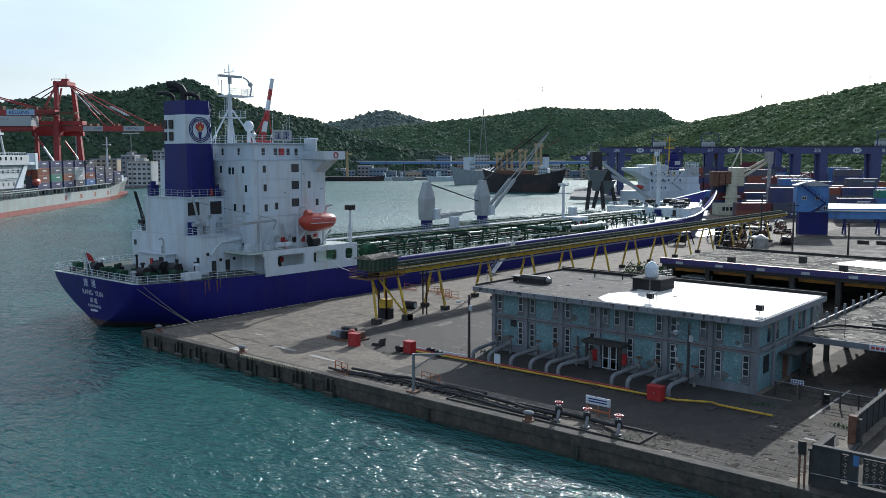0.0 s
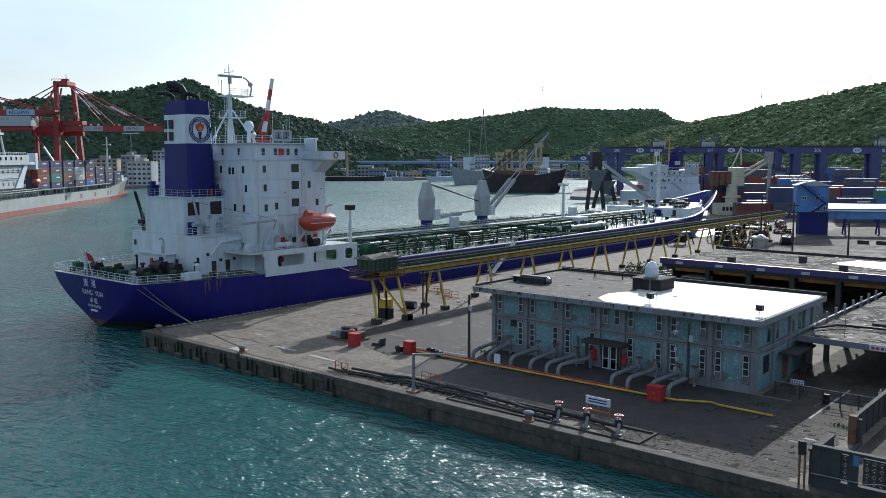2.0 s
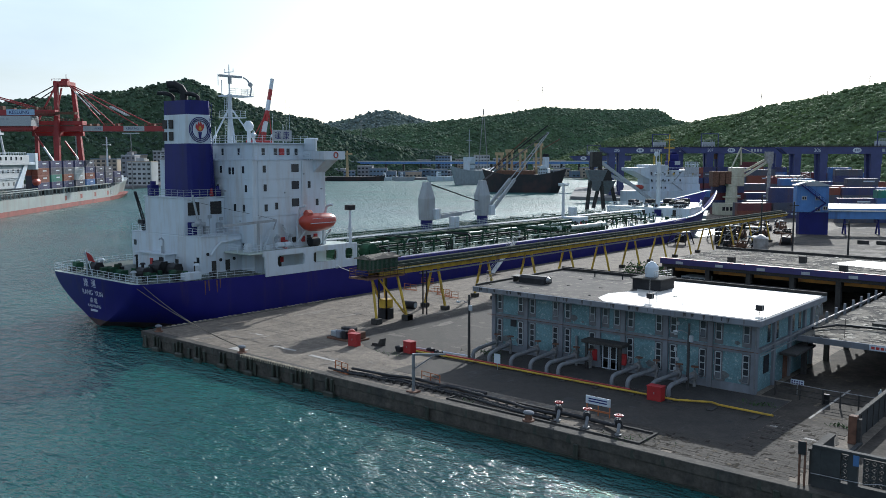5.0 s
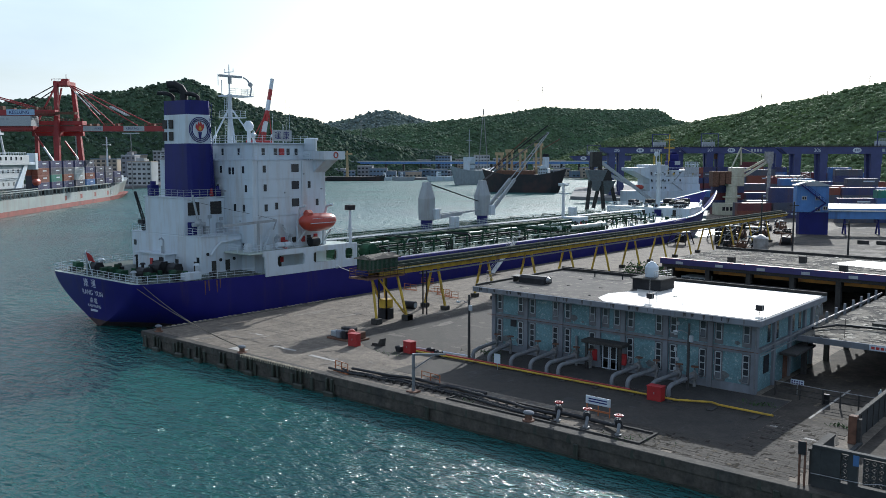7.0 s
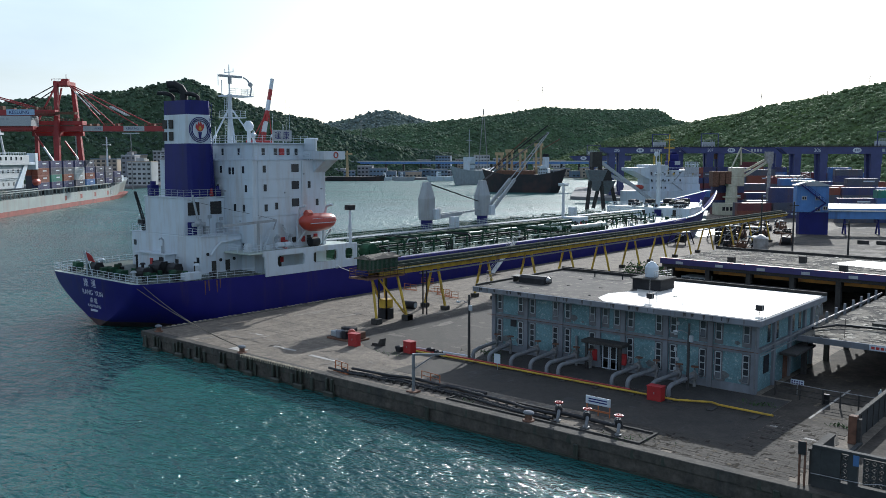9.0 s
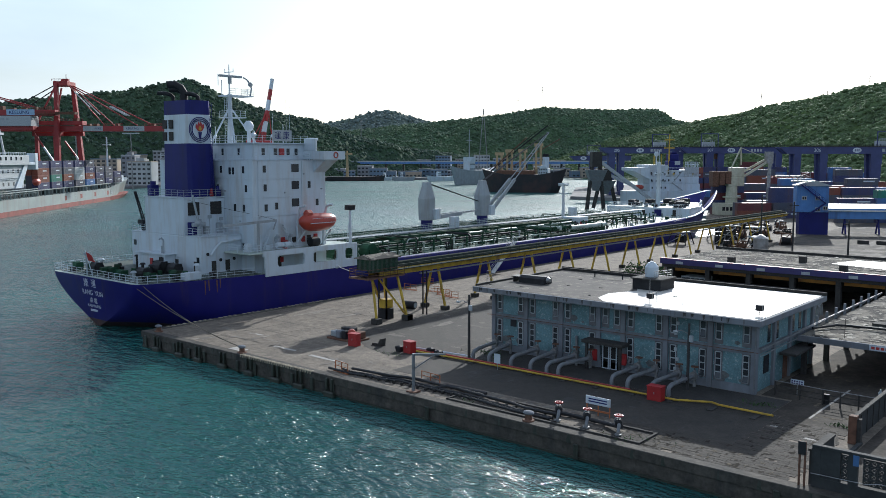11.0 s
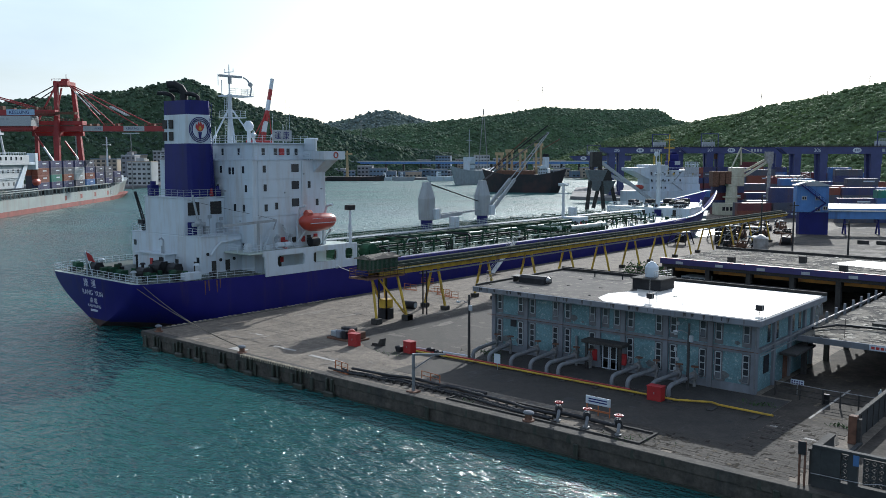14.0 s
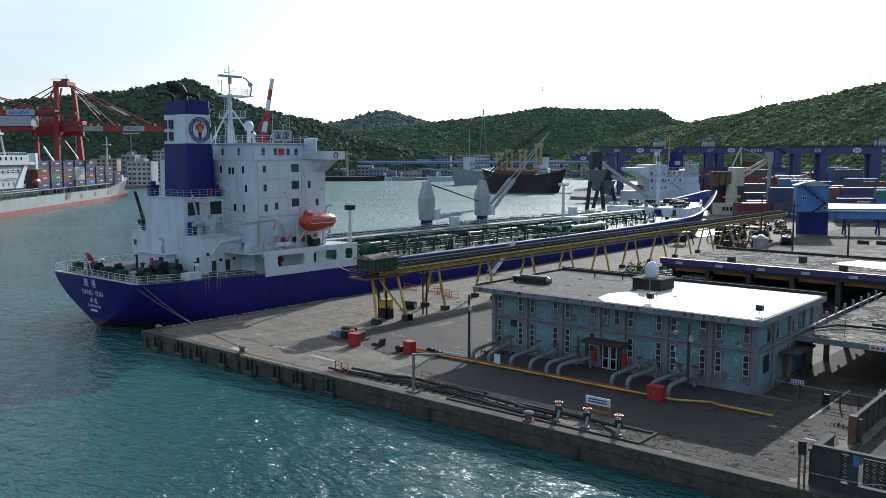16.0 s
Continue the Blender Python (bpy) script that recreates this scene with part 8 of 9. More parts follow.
for zz, yy in ((12.6, -8.0), (15.6, -7.5), (18.4, -7.0)):
    part("deck_railing", rail(Shape(), [(-9.5, yy, zz), (12, yy, zz)], 1.1, 1.8, 0.06, 2), M_WHITE, ws)
part("container_white", Shape().box(6.5, -7.3, 12.8, 12.6, -7.0, 19.6), M_FRAME, ws)
for i in range(6):
    part("window", Shape().box(-8.4 + i * 2.5, -7.06, 16.6, -7.8 + i * 2.5, -7.0, 17.6), M_GLASS, ws)
    part("window", Shape().box(-8.4 + i * 2.5, -7.56, 13.6, -7.8 + i * 2.5, -7.5, 14.6), M_GLASS, ws)
part("funnel", Shape().box(0.4, -5, 18.4, 5.4, 1, 22.4, 0.4).box(0.9, -4.4, 22.4, 4.9, 0.4, 25.2, 0.3).box(1.8, -3.6, 25.2, 4.4, -0.6, 26.2, 0.3), M_NAVY, ws, "navy funnel")
part("funnel_window", Shape().box(2.8, -5.06, 20.6, 5.2, -5.0, 22.2), M_FRAME, ws)
part("mast", Shape().cyl((0.6, -4, 18), (0.6, -4, 33.5), 0.4, 0.25, 6).box(-1.6, -4.5, 27.5, 2.8, -3.5, 28.0).box(-1.2, -4.5, 31, 2.6, -3.5, 31.4).cyl((-6.0, -4, 20.6), (-6.0, -4, 24.5), 0.25, n=6).cyl((-3.2, -5, 20.6), (-3.2, -5, 25.0), 0.15, n=6), M_YELLOW, ws, "yellow signal mast")
part("radar_dome", Shape().cyl((-5.0, -4, 20.6), (-5.0, -4, 24.4), 0.3, n=6).ball((-5.0, -4, 25.2), 1.0, 1.0, 1.2), M_WHITE, ws, smooth=True)
part("railing", rail(Shape(), [(-16, -8.0, 19.4), (-1, -8.0, 19.4)], 1.1, 1.8, 0.06, 2), M_WHITE, ws)
part("lifeboat", Shape().ball((-13, -6, 11.2), 2.2, 1.0, 1.1), M_ORANGE, ws, "orange lifeboat")

for i in range(4):
    for z_, y_ in ((10.6, -8.06), (13.3, -7.56), (16.2, -7.06)):
        part("porthole", Shape().box(-8.2 + i * 1.9, y_, z_, -7.6 + i * 1.9, y_ + 0.06, z_ + 0.8), M_GLASS, ws)
part("wing_railing", rail(Shape(), [(6.6, -7.2, 19.6), (12.6, -7.2, 19.6), (12.6, 7, 19.6)], 2.2, 1.6, 0.1, 2), M_WHITE, ws)
part("stair_flight", Shape().beam((0.8, -7.6, 12.8), (5.4, -7.6, 18.2), 0.3, 0.4).beam((5.4, -8.1, 9.8), (1.0, -8.1, 12.8), 0.3, 0.4), M_GREYPAINT, ws)
for x_ in (1.2, 9.6):
    part("yellow_gear", Shape().box(x_, -7.3, 16.2, x_ + 0.7, -7.05, 17.2), M_YELLOW, ws)
# container yard with stacking cranes
yr2 = random.Random(77)
for a0, d0, n, rows_, hmax in ((138, 290, 3, 1, 4), (112, 312, 6, 2, 4), (110, 335, 7, 1, 5), (114, 358, 7, 1, 5), (128, 385, 7, 1, 6), (130, 455, 8, 1, 6), (130, 475, 8, 1, 7)):
    for i in range(n):
        for r_ in range(rows_):
            for k in range(yr2.randint(hmax - 2, hmax)):
                j = yr2.choice([0, 0, 0, 0, 1, 1, 5, 5, 2, 0, 6, 1])
                if d0 == 290 and k == 3:
                    j = 3
                c = new("container", CM[j])
                c.matrix_basis = Matrix.Translation(far(a0 + i * 12.9, d0 + r_ * 2.7, k * 2.76)) @ pose(0, 0, 0, 0, 0, 40.3)
                tagged(c, ("navy", "slate grey", "rust brown", "green", "white", "maroon", "blue", "grey")[j] + " corrugated shipping container in a stack", "container", "yard containers")
                if r_ == 0 and k % 2 == 0 and yr2.random() < 0.6:
                    mk_ = new("marking", MARK)
                    mk_.parent = c
                    mk_.matrix_basis = pose(2.5, -1.3, 1.6)


def stacking_crane(a, d, left, right, legs, numbers, ovals, bars, trolley, zb=24.6):
    c = afar("stacking_crane", a, d, 0, "blue rail-mounted container stacking crane", "crane", "stacking cranes")
    for y in (0, 5):
        part("girder", Shape().prism([(left, zb + 3.0), (left + 3.4, zb), (right, zb), (right, zb + 3.4), (left, zb + 3.4)], y - 1.2, y + 1.2, "y"), M_CRANEBLUE, c)
    part("top_railing", rail(Shape(), [(left, -1.3, zb + 3.4), (right, -1.3, zb + 3.4)], 1.3, 1.8, 0.09, 2), M_BLACK, c)
    part("cable_tray", Shape().box(left + 4, -1.6, zb + 3.4, right, -1.25, zb + 3.75), M_DARKCONC, c)
    for x, w in legs:
        for y in (0, 5):
            part("leg", Shape().loft([[(x - w * 0.32, y - 0.7, 0), (x + w * 0.32, y - 0.7, 0), (x + w * 0.32, y + 0.7, 0), (x - w * 0.32, y + 0.7, 0)], [(x - w / 2, y - 1.1, zb), (x + w / 2, y - 1.1, zb), (x + w / 2, y + 1.1, zb), (x - w / 2, y + 1.1, zb)]]), M_CRANEBLUE, c)
        part("sill", Shape().box(x - w * 0.5, -2, 0.3, x + w * 0.5, 7, 2.0), M_CRANEBLUE, c)
    for x, text in numbers:
        lettering("number", text, 2.3, M_WHITE, c, Matrix.Translation((x, -1.26, zb + 1.7)) @ pose(0, 0, 0, 90, 0, 0))
    for x in ovals:
        part("oval_mark", Shape().loft([[(x + 2.2 * math.cos(t), yy, zb + 1.75 + 1.25 * math.sin(t)) for t in [i * math.pi / 8 for i in range(16)]] for yy in (-1.25, -1.21)]), M_WHITE, c)
        for k in (-0.9, 0.0, 0.9):
            part("oval_bar", Shape().box(x + k - 0.25, -1.28, zb + 1.2, x + k + 0.25, -1.26, zb + 2.3), M_CRANEBLUE, c)
    for x in bars:
        for i in range(4):
            part("text_bar", Shape().box(x + i * 1.7, -1.25, zb + 1.0, x + 1.2 + i * 1.7, -1.21, zb + 2.5), M_FRAME, c)
    x = trolley
    part("trolley", Shape().box(x, 0, zb + 3.4, x + 6.5, 5, zb + 6.4, 0.1), M_FRAME, c)
    part("trolley_railing", rail(Shape(), [(x, 0, zb + 6.4), (x + 6.5, 0, zb + 6.4)], 1.1, 1.4, 0.08, 2), M_FRAME, c)
    part("trolley_frame", rail(Shape(), [(x - 1.5, -1, zb + 3.4), (x + 8, -1, zb + 3.4)], 7.5, 10, 0.3, 1), M_CRANEBLUE, c)
    part("cabin", Shape().box(x + 8, 3, zb - 3.2, x + 10.4, 6, zb - 0.4, 0.1), M_RUST, c)
    return c


stacking_crane(180, 425, -15.6, 110, ((-6.9, 3.4), (5.8, 3.8), (31.5, 5.6)), ((2.4, "206"),), (21.7,), (34.0,), 33.0, 23.5)
stacking_crane(150, 490, -16.1, 41, ((0.2, 4.2), (6.5, 3.6), (39.1, 3.4)), ((0.2, "207"),), (12.0,), (23.0,), -3.5, 24.0)
stacking_crane(100, 500, -9.8, 39, ((-2.9, 3.6), (2.6, 3.6), (36, 4)), ((-0.3, "205"), (37.0, "205")), (13.0,), (19.0,), 21.5, 24.0)
stacking_crane(110, 620, -19, 24, ((-3, 4), (17, 4)), ((8.0, "204"),), (-10.0,), (12.0,), -6.0, 19.4)

# transfer tower and second conveyor
tw = afar("transfer_tower", 105, 245, 0, "light blue clad conveyor transfer tower with pitched roof", "tower", "", -12)
part("cladding", Shape().box(-4.6, 0, 6.4, 4.0, 5.0, 13.9), M_LBLUE, tw, "light blue corrugated cladding")
cl = Shape()
for i in range(21):
    cl.box(-4.5 + i * 0.41, -0.05, 6.5, -4.35 + i * 0.41, 0, 13.8)
tagged(part("cladding_ribs", cl, M_LBLUE, tw), kind="stuff")
part("roof", Shape().prism([(-5.0, 13.8), (4.4, 13.8), (4.4, 14.0), (0.6, 15.3), (-0.4, 15.3), (-5.0, 14.0)], -0.5, 5.4, "y"), M_GREYPAINT, tw, "grey roof sheets")
part("base", Shape().box(-3.6, 0.4, 0, 4.2, 4.6, 6.4), M_NAVY, tw, "dark blue lower storey")
for x, z in ((-2.5, 10.4), (1.1, 10.4), (3.2, 7.6), (1.2, 7.2)):
    w_ = part("window", Shape().box(x - 0.7, -0.1, z - 0.6, x + 0.7, -0.05, z + 0.6), M_FRAME, tw)
    part("pane", Shape().box(x - 0.5, -0.12, z - 0.4, x - 0.06, -0.1, z + 0.4).box(x + 0.06, -0.12, z - 0.4, x + 0.5, -0.1, z + 0.4), M_GLASS, w_)
part("stair", Shape().beam((-3.6, -0.9, 14.2), (3.0, -0.9, 9.0), 0.9, 0.3).beam((3.0, -0.9, 9.0), (-2.4, -0.9, 5.0), 0.9, 0.3), M_NAVY, tw)
part("stair_railing", rail(Shape(), [(-3.6, -1.3, 14.3), (3.0, -1.3, 9.1)], 1.0, 1.2, 0.05, 2), M_NAVY, tw)
part("roof_gantry", rail(Shape(), [(-5.5, 1, 14.4), (-1.0, 1, 16.0)], 1.6, 1.2, 0.08, 3).box(-6.0, 0.4, 15.0, -1.5, 1.8, 15.3), M_STEEL, tw)
g2 = afar("conveyor_gallery", 109.0, 247, 0, "light blue enclosed conveyor gallery with white roof", "conveyor", "", -10)
part("gallery", Shape().box(0, 0, 4.4, 60, 3, 7.4), M_LBLUE, g2)
part("roof", Shape().prism([(-0.6, 6.6), (-0.6, 6.8), (5.8, 8.5), (5.8, 7.4)], -0.2, 60, "x"), M_ROOFWHITE, g2, "white sunlit roof")
for i in range(6):
    part("trestle", Shape().beam((6 + i * 9, 1.5, 4.4), (6 + i * 9, 0, 0), 0.4, 0.4).beam((6 + i * 9, 1.5, 4.4), (6 + i * 9, 3.2, 0), 0.4, 0.4), M_NAVY, g2)

# harbour crane
hc = afar("harbour_crane", 111, 330, 0, "cream mobile harbour crane with rusty counterweights", "crane")
M_CREAM = mat("cream_crane_paint", (0.50, 0.48, 0.36), 0.6, var=0.12, stain=(0.25, 0.17, 0.10), amount=0.5, stain_scale=0.3, streak=True)
part("chassis", Shape().box(-7, -4, 0, 5, 4, 4.5, 0.15), M_CREAM, hc)
for i in range(3):
    part("name_bar", Shape().box(-5.6 + i * 1.4, -4.04, 1.8, -4.6 + i * 1.4, -4.0, 3.2), M_BLACK, hc)
part("tower", Shape().cyl((-1, 0, 4.5), (-1, 0, 11.5), 2.3, 2.0, 12).box(-3.6, -2.4, 6.5, 1.8, 2.4, 7.0), M_CREAM, hc)
part("slewing_house", Shape().box(-3, -2.2, 11.0, 3, 2.2, 14.5, 0.15).box(-2, -2.0, 14.5, 3, 2.0, 18.0, 0.15), M_CREAM, hc)
for i in range(3):
    part("counterweight", Shape().box(-9.0 + i * 2.4, -2.6, 10.8 + i * 0.5, -6.8 + i * 2.4, 2.6, 16.6, 0.15), M_RUST, hc, "rusty counterweight slab")
part("a_frame", Shape().beam((-2, -2, 18), (2, 0, 25.5), 0.4, 0.4).beam((3, 2, 19), (2, 0, 25.5), 0.4, 0.4), M_CREAM, hc)
part("jib", Shape().beam((2, -1.2, 14.0), (12.5, -0.6, 20.5), 0.5, 0.8).beam((2, 1.2, 15.5), (12.5, 0.6, 21.5), 0.5, 0.8).beam((2, 0, 25.5), (12, 0, 21.5), 0.2, 0.2), M_CREAM, hc)
part("jib_head", Shape().box(11.5, -1.2, 19.5, 14.0, 1.2, 24.0).beam((13.2, 0, 20), (12.8, 0, 5.5), 1.0, 1.0), M_STEEL, hc)
part("canopy", Shape().box(4, -5, 5.4, 24, 2, 5.7), M_GREYPAINT, hc)
for x in (5, 14, 23):
    part("canopy_post", Shape().box(x - 0.2, -4.8, 0, x + 0.2, -4.4, 5.4), M_DARKCONC, hc)
# unloading hoppers and conveyors beyond the tanker
for a, d, h, w in ((62, 350, 24, 7), (70, 372, 17, 10)):
    t = afar("hopper_tower", a, d, 0, "dark grey steel hopper tower with sloping conveyor", "hopper", "hoppers")
    part("tower", Shape().beam((-w / 2, 0, 0), (-1, 0, h), 0.8, 0.8).beam((w / 2, 0, 0), (1, 0, h), 0.8, 0.8).beam((-w / 2, 4, 0), (-1, 4, h), 0.8, 0.8).beam((w / 2, 4, 0), (1, 4, h), 0.8, 0.8).box(-2, -1, h - 6, 2, 5, h), M_DARKCONC, t)
    part("hopper", Shape().loft([[(-4, -2, h * 0.7), (4, -2, h * 0.7), (4, 6, h * 0.7), (-4, 6, h * 0.7)], [(-1, 1, h * 0.35), (1, 1, h * 0.35), (1, 3, h * 0.35), (-1, 3, h * 0.35)]]), M_PIPEGREY, t)
    part("conveyor", Shape().beam((1, 0, h * 0.85), (22, 0, 5), 1.6, 1.2), M_FRAME, t)

# pipe clutter, poles and shrubs behind the pump house
pc = random.Random(55)
for i in range(96):
    x, y = pc.uniform(-74, -60.5), pc.uniform(120, 150)
    if 16 < i < 34:
        x, y = pc.uniform(-78, -66), pc.uniform(100, 124)
    elif i >= 34:
        x = pc.uniform(-79, -52)
        y = 152 + (x + 52) * -1.1 + pc.uniform(0, 16)
    t = thing("pipe_manifold", (x, y, 0), "dark rusty pipe manifold with valves on the ground", "pipe", "pipe manifolds")
    l_ = pc.uniform(1.5, 5)
    part("pipe", Shape().tube([(x, y, 0), (x, y, 0.8), (x + 0.3, y, 1.0), (x + l_, y + pc.uniform(-1, 1), 1.0), (x + l_, y, 0)], 0.2, 7), pc.choice([M_BLACK, M_RUST, M_PIPEGREY]), t, smooth=True)
    part("valve", Shape().cyl((x + l_ / 2, y, 0.9), (x + l_ / 2, y, 1.9), 0.1, n=6).cyl((x + l_ / 2, y, 1.85), (x + l_ / 2, y, 1.95), 0.35, n=10), M_RUST, t)
for k in range(6):
    y = 152.0 + k * 0.55
    solo("long_pipe", Shape().tube([(-78, y + 24, 0.7), (-62, y, 0.7), (-20, y - 1, 0.7), (40, y - 1, 0.7)], 0.2, 7), (M_PIPEGREY, M_BLACK, M_RUST)[k % 3], "long oil pipe running behind the shed", "pipe", "long oil pipes", smooth=True, at=(-30, y, 0))
pr = thing("pipe_rack", (-30, 154, 0), "low concrete rack under the long pipes", "rack")
for i in range(20):
    part("bent", Shape().box(-62 + i * 5, 150.6, 0, -61.6 + i * 5, 155.2, 0.55), M_DARKCONC, pr)
for x, y, h in ((-71.5, 196, 13.5), (-62.4, 190, 12.5), (-49, 182, 9.5), (-36, 178, 9)):
    t = thing("utility_pole", (x, y, 0), "dark utility pole in the yard", "pole", "utility poles")
    part("pole", Shape().cyl((x, y, 0), (x, y, h), 0.22, 0.16, 8), M_WOODPOLE, t)
    part("crossarm", Shape().box(x - 1.0, y - 0.06, h - 0.9, x + 1.0, y + 0.06, h - 0.75), M_WOODPOLE, t)
solo("steel_silo", Shape().cyl((-57.6, 158, 0), (-57.6, 158, 7.2), 1.3, n=16).cyl((-57.6, 158, 7.2), (-57.6, 158, 7.9), 1.3, 0.3, 16), M_STEEL, "small galvanised silo with conical cap", "silo", smooth=True)
solo("roof_ball_tank", Shape().ball((-63.5, 158, 1.4), 1.4, 1.4, 1.4, 12, 8), M_FRAME, "pale round tank beside the pipes", "tank", smooth=True)


def shrub(x, y, r, h, seed):
    q = random.Random(seed)
    t = thing("shrub", (x, y, 0), "dark green leafy shrub among the pipes", "shrub", "shrubs")
    tk = Shape()
    for i in range(6):
        a = q.uniform(0, 6.28)
        tk.cyl((x, y, 0), (x + math.cos(a) * r * 0.6, y + math.sin(a) * r * 0.6, h * q.uniform(0.5, 0.9)), 0.07, 0.03, 5)
    part("stems", tk, M_RUST, t)
    lf = Shape()
    for i in range(520):
        a, e, rr = q.uniform(0, 6.28), q.uniform(0.05, 1), q.uniform(0.55, 1.0)
        p = Vector((x + math.cos(a) * r * rr * math.sqrt(1 - (e - 0.45) ** 2 * 1.8 if (e - 0.45) ** 2 * 1.8 < 1 else 0.1), y + math.sin(a) * r * rr * 0.9, h * e * (0.8 + 0.3 * q.random())))
        d1 = Vector((q.uniform(-1, 1), q.uniform(-1, 1), q.uniform(-0.4, 1))).normalized() * q.uniform(0.2, 0.42)
        d2 = d1.orthogonal().normalized() * 0.09
        lf.add([p - d2, p + d1 * 0.5 - d2 * 1.6, p + d1, p + d1 * 0.5 + d2 * 1.6], [(0, 1, 2, 3)])
    tagged(part("crown", lf, M_LEAF, t), kind="stuff")


shrub(-74.5, 118, 2.0, 2.6, 1)
shrub(-72.5, 117, 1.6, 2.2, 2)
shrub(-72.5, 139, 2.6, 3.2, 3)
shrub(-70.0, 141, 2.0, 2.6, 4)
# scaffolds, trucks and machinery near the tower
for x, y, w, h in ((-86, 214, 5, 4.5), (-92, 224, 6, 5), (-84, 226, 5, 3.5), (-76, 206, 4, 2.8), (-95, 205, 5, 3)):
    t = thing("loading_hopper", (x, y, 0), "dark steel loading frame on the quay", "hopper", "loading frames")
    for sx in (-1, 1):
        for sy in (-1, 1):
            part("leg", Shape().beam((x + sx * w / 2, y + sy * w / 2, 0), (x + sx * w / 3, y + sy * w / 3, h), 0.22, 0.22), M_BLACK, t)
    part("frame", Shape().box(x - w / 2.6, y - w / 2.6, h, x + w / 2.6, y + w / 2.6, h + 0.3).beam((x - w / 2, y - w / 2, 0.3), (x + w / 2, y - w / 2, h), 0.15, 0.15).beam((x + w / 2, y + w / 2, 0.3), (x - w / 2, y + w / 2, h), 0.15, 0.15), M_FRAME, t)
    part("drum", Shape().cyl((x - w / 4, y, h * 0.45), (x + w / 4, y, h * 0.45), h * 0.3, n=12), M_BLACK, t)
for i in range(16):
    x, y = -60 + i * 4.2, 236 + (i * 5 % 4)
    solo("kerb_block", Shape().box(x - 1.3, y - 0.5, 0, x + 1.3, y + 0.5, 0.9, 0.08), M_DARKCONC, "dark concrete barrier block in the yard", "barrier block", "barrier blocks")
ur = random.Random(101)
for i in range(46):
    d_ = ur.uniform(205, 285)
    a_ = d_ * ur.uniform(0.318, 0.40)
    x, y, _ = far(a_, d_)
    w, h = ur.uniform(1.2, 3.4), ur.uniform(0.9, 3.2)
    t = thing("quay_machinery", (x, y, 0), "dark rusty machinery frame under the conveyor", "machinery", "machinery under the conveyor")
    part("frame", Shape().beam((x - w / 2, y, 0), (x - w / 3, y, h), 0.2, 0.2).beam((x + w / 2, y, 0), (x + w / 3, y, h), 0.2, 0.2).beam((x - w / 2, y, 0.2), (x + w / 3, y, h), 0.14, 0.14).box(x - w / 2, y - 0.2, h - 0.2, x + w / 2, y + 0.2, h), ur.choice((M_BLACK, M_RUST, M_BLACK, M_STEEL)), t)
    part("body", Shape().cyl((x - w / 3, y + 0.6, h * 0.35), (x + w / 3, y + 0.6, h * 0.35), h * 0.33, n=10).box(x - w / 2.4, y + 0.2, 0, x + w / 2.4, y + 1.0, h * 0.25, 0.05), ur.choice((M_BLACK, M_DARKCONC, M_RUST)), t)
# masts on the ridges
for a, d, z, h in ((120, 1400, 92, 32), (161, 1420, 96, 48), (251, 1400, 96, 36), (360, 990, 80, 20), (467, 960, 92, 26), (-108, 1150, 40, 38), (430, 980, 88, 14)):
    t = afar("hilltop_mast", a, d, z - 6, "thin lattice mast on the ridge", "mast", "hilltop masts")
    part("mast", Shape().beam((-1, 0, 0), (0, 0, h), 0.35, 0.35).beam((1, 0, 0), (0, 0, h), 0.35, 0.35), M_STEEL, t)
    part("crossbars", Shape().box(-1.6, -0.2, h * 0.8, 1.6, 0.2, h * 0.82).box(-1.2, -0.2, h * 0.9, 1.2, 0.2, h * 0.92), M_STEEL, t)
# ---------- wear: flakes, patches and stains with edges of their own ----------
def flakes(name, x0, x1, y0, y1, z, n, lo, hi, material, label, seed, stretch=1.6, clear=()):
    q = random.Random(seed)
    s = Shape()
    for i in range(n):
        x, y, r = q.uniform(x0, x1), q.uniform(y0, y1), q.uniform(lo, hi) * q.uniform(0.4, 1.0)
        if any(a < x < b and c < y < d for a, b, c, d in clear):
            continue
        k = q.randint(9, 15)
        ax = q.choice((stretch, 1 / stretch)) ** q.uniform(0, 1)
        pts = []
        for j in range(k):
            t = 2 * math.pi * j / k
            rr = r * q.uniform(0.25, 1.15)
            pts.append((min(max(x + rr * ax * math.cos(t), x0), x1), min(max(y + rr / ax * math.sin(t), y0), y1), z + 0.00006 * i))
        s.add(pts, [tuple(range(k))])
    return tagged(solo(name, s, material, label, "stain", at=((x0 + x1) / 2, (y0 + y1) / 2, z)), kind="stuff")


M_FLAKE = mat("flaked_pale_coating", (0.34, 0.315, 0.265), 0.9, var=0.2, scale=2.0, spec=0.2, grit=0.25, island=0.3)
M_TARFLAKE = mat("tar_stain", (0.060, 0.058, 0.055), 0.9, var=0.3, scale=2.0, spec=0.2, grit=0.3, island=0.3)
M_PALEGROUND = mat("pale_worn_cement", (0.19, 0.17, 0.145), 0.92, var=0.25, scale=1.5, spec=0.2, grit=0.35, island=0.22)
M_DARKGROUND = mat("oily_ground_stain", (0.11, 0.098, 0.084), 0.88, var=0.3, scale=1.5, spec=0.3, grit=0.3, island=0.25)
flakes("roof_flakes", -61.5, 40, 127.6, 149.5, 5.603, 1900, 0.1, 0.75, M_FLAKE, "flakes of pale coating left on the shed roof", 41, clear=((-40, 45, 137, 148),))
flakes("roof_flakes", -28.0, 9.5, 89.4, 121.5, 4.003, 1300, 0.08, 0.7, M_FLAKE, "flakes of pale coating left on the low roof", 42)
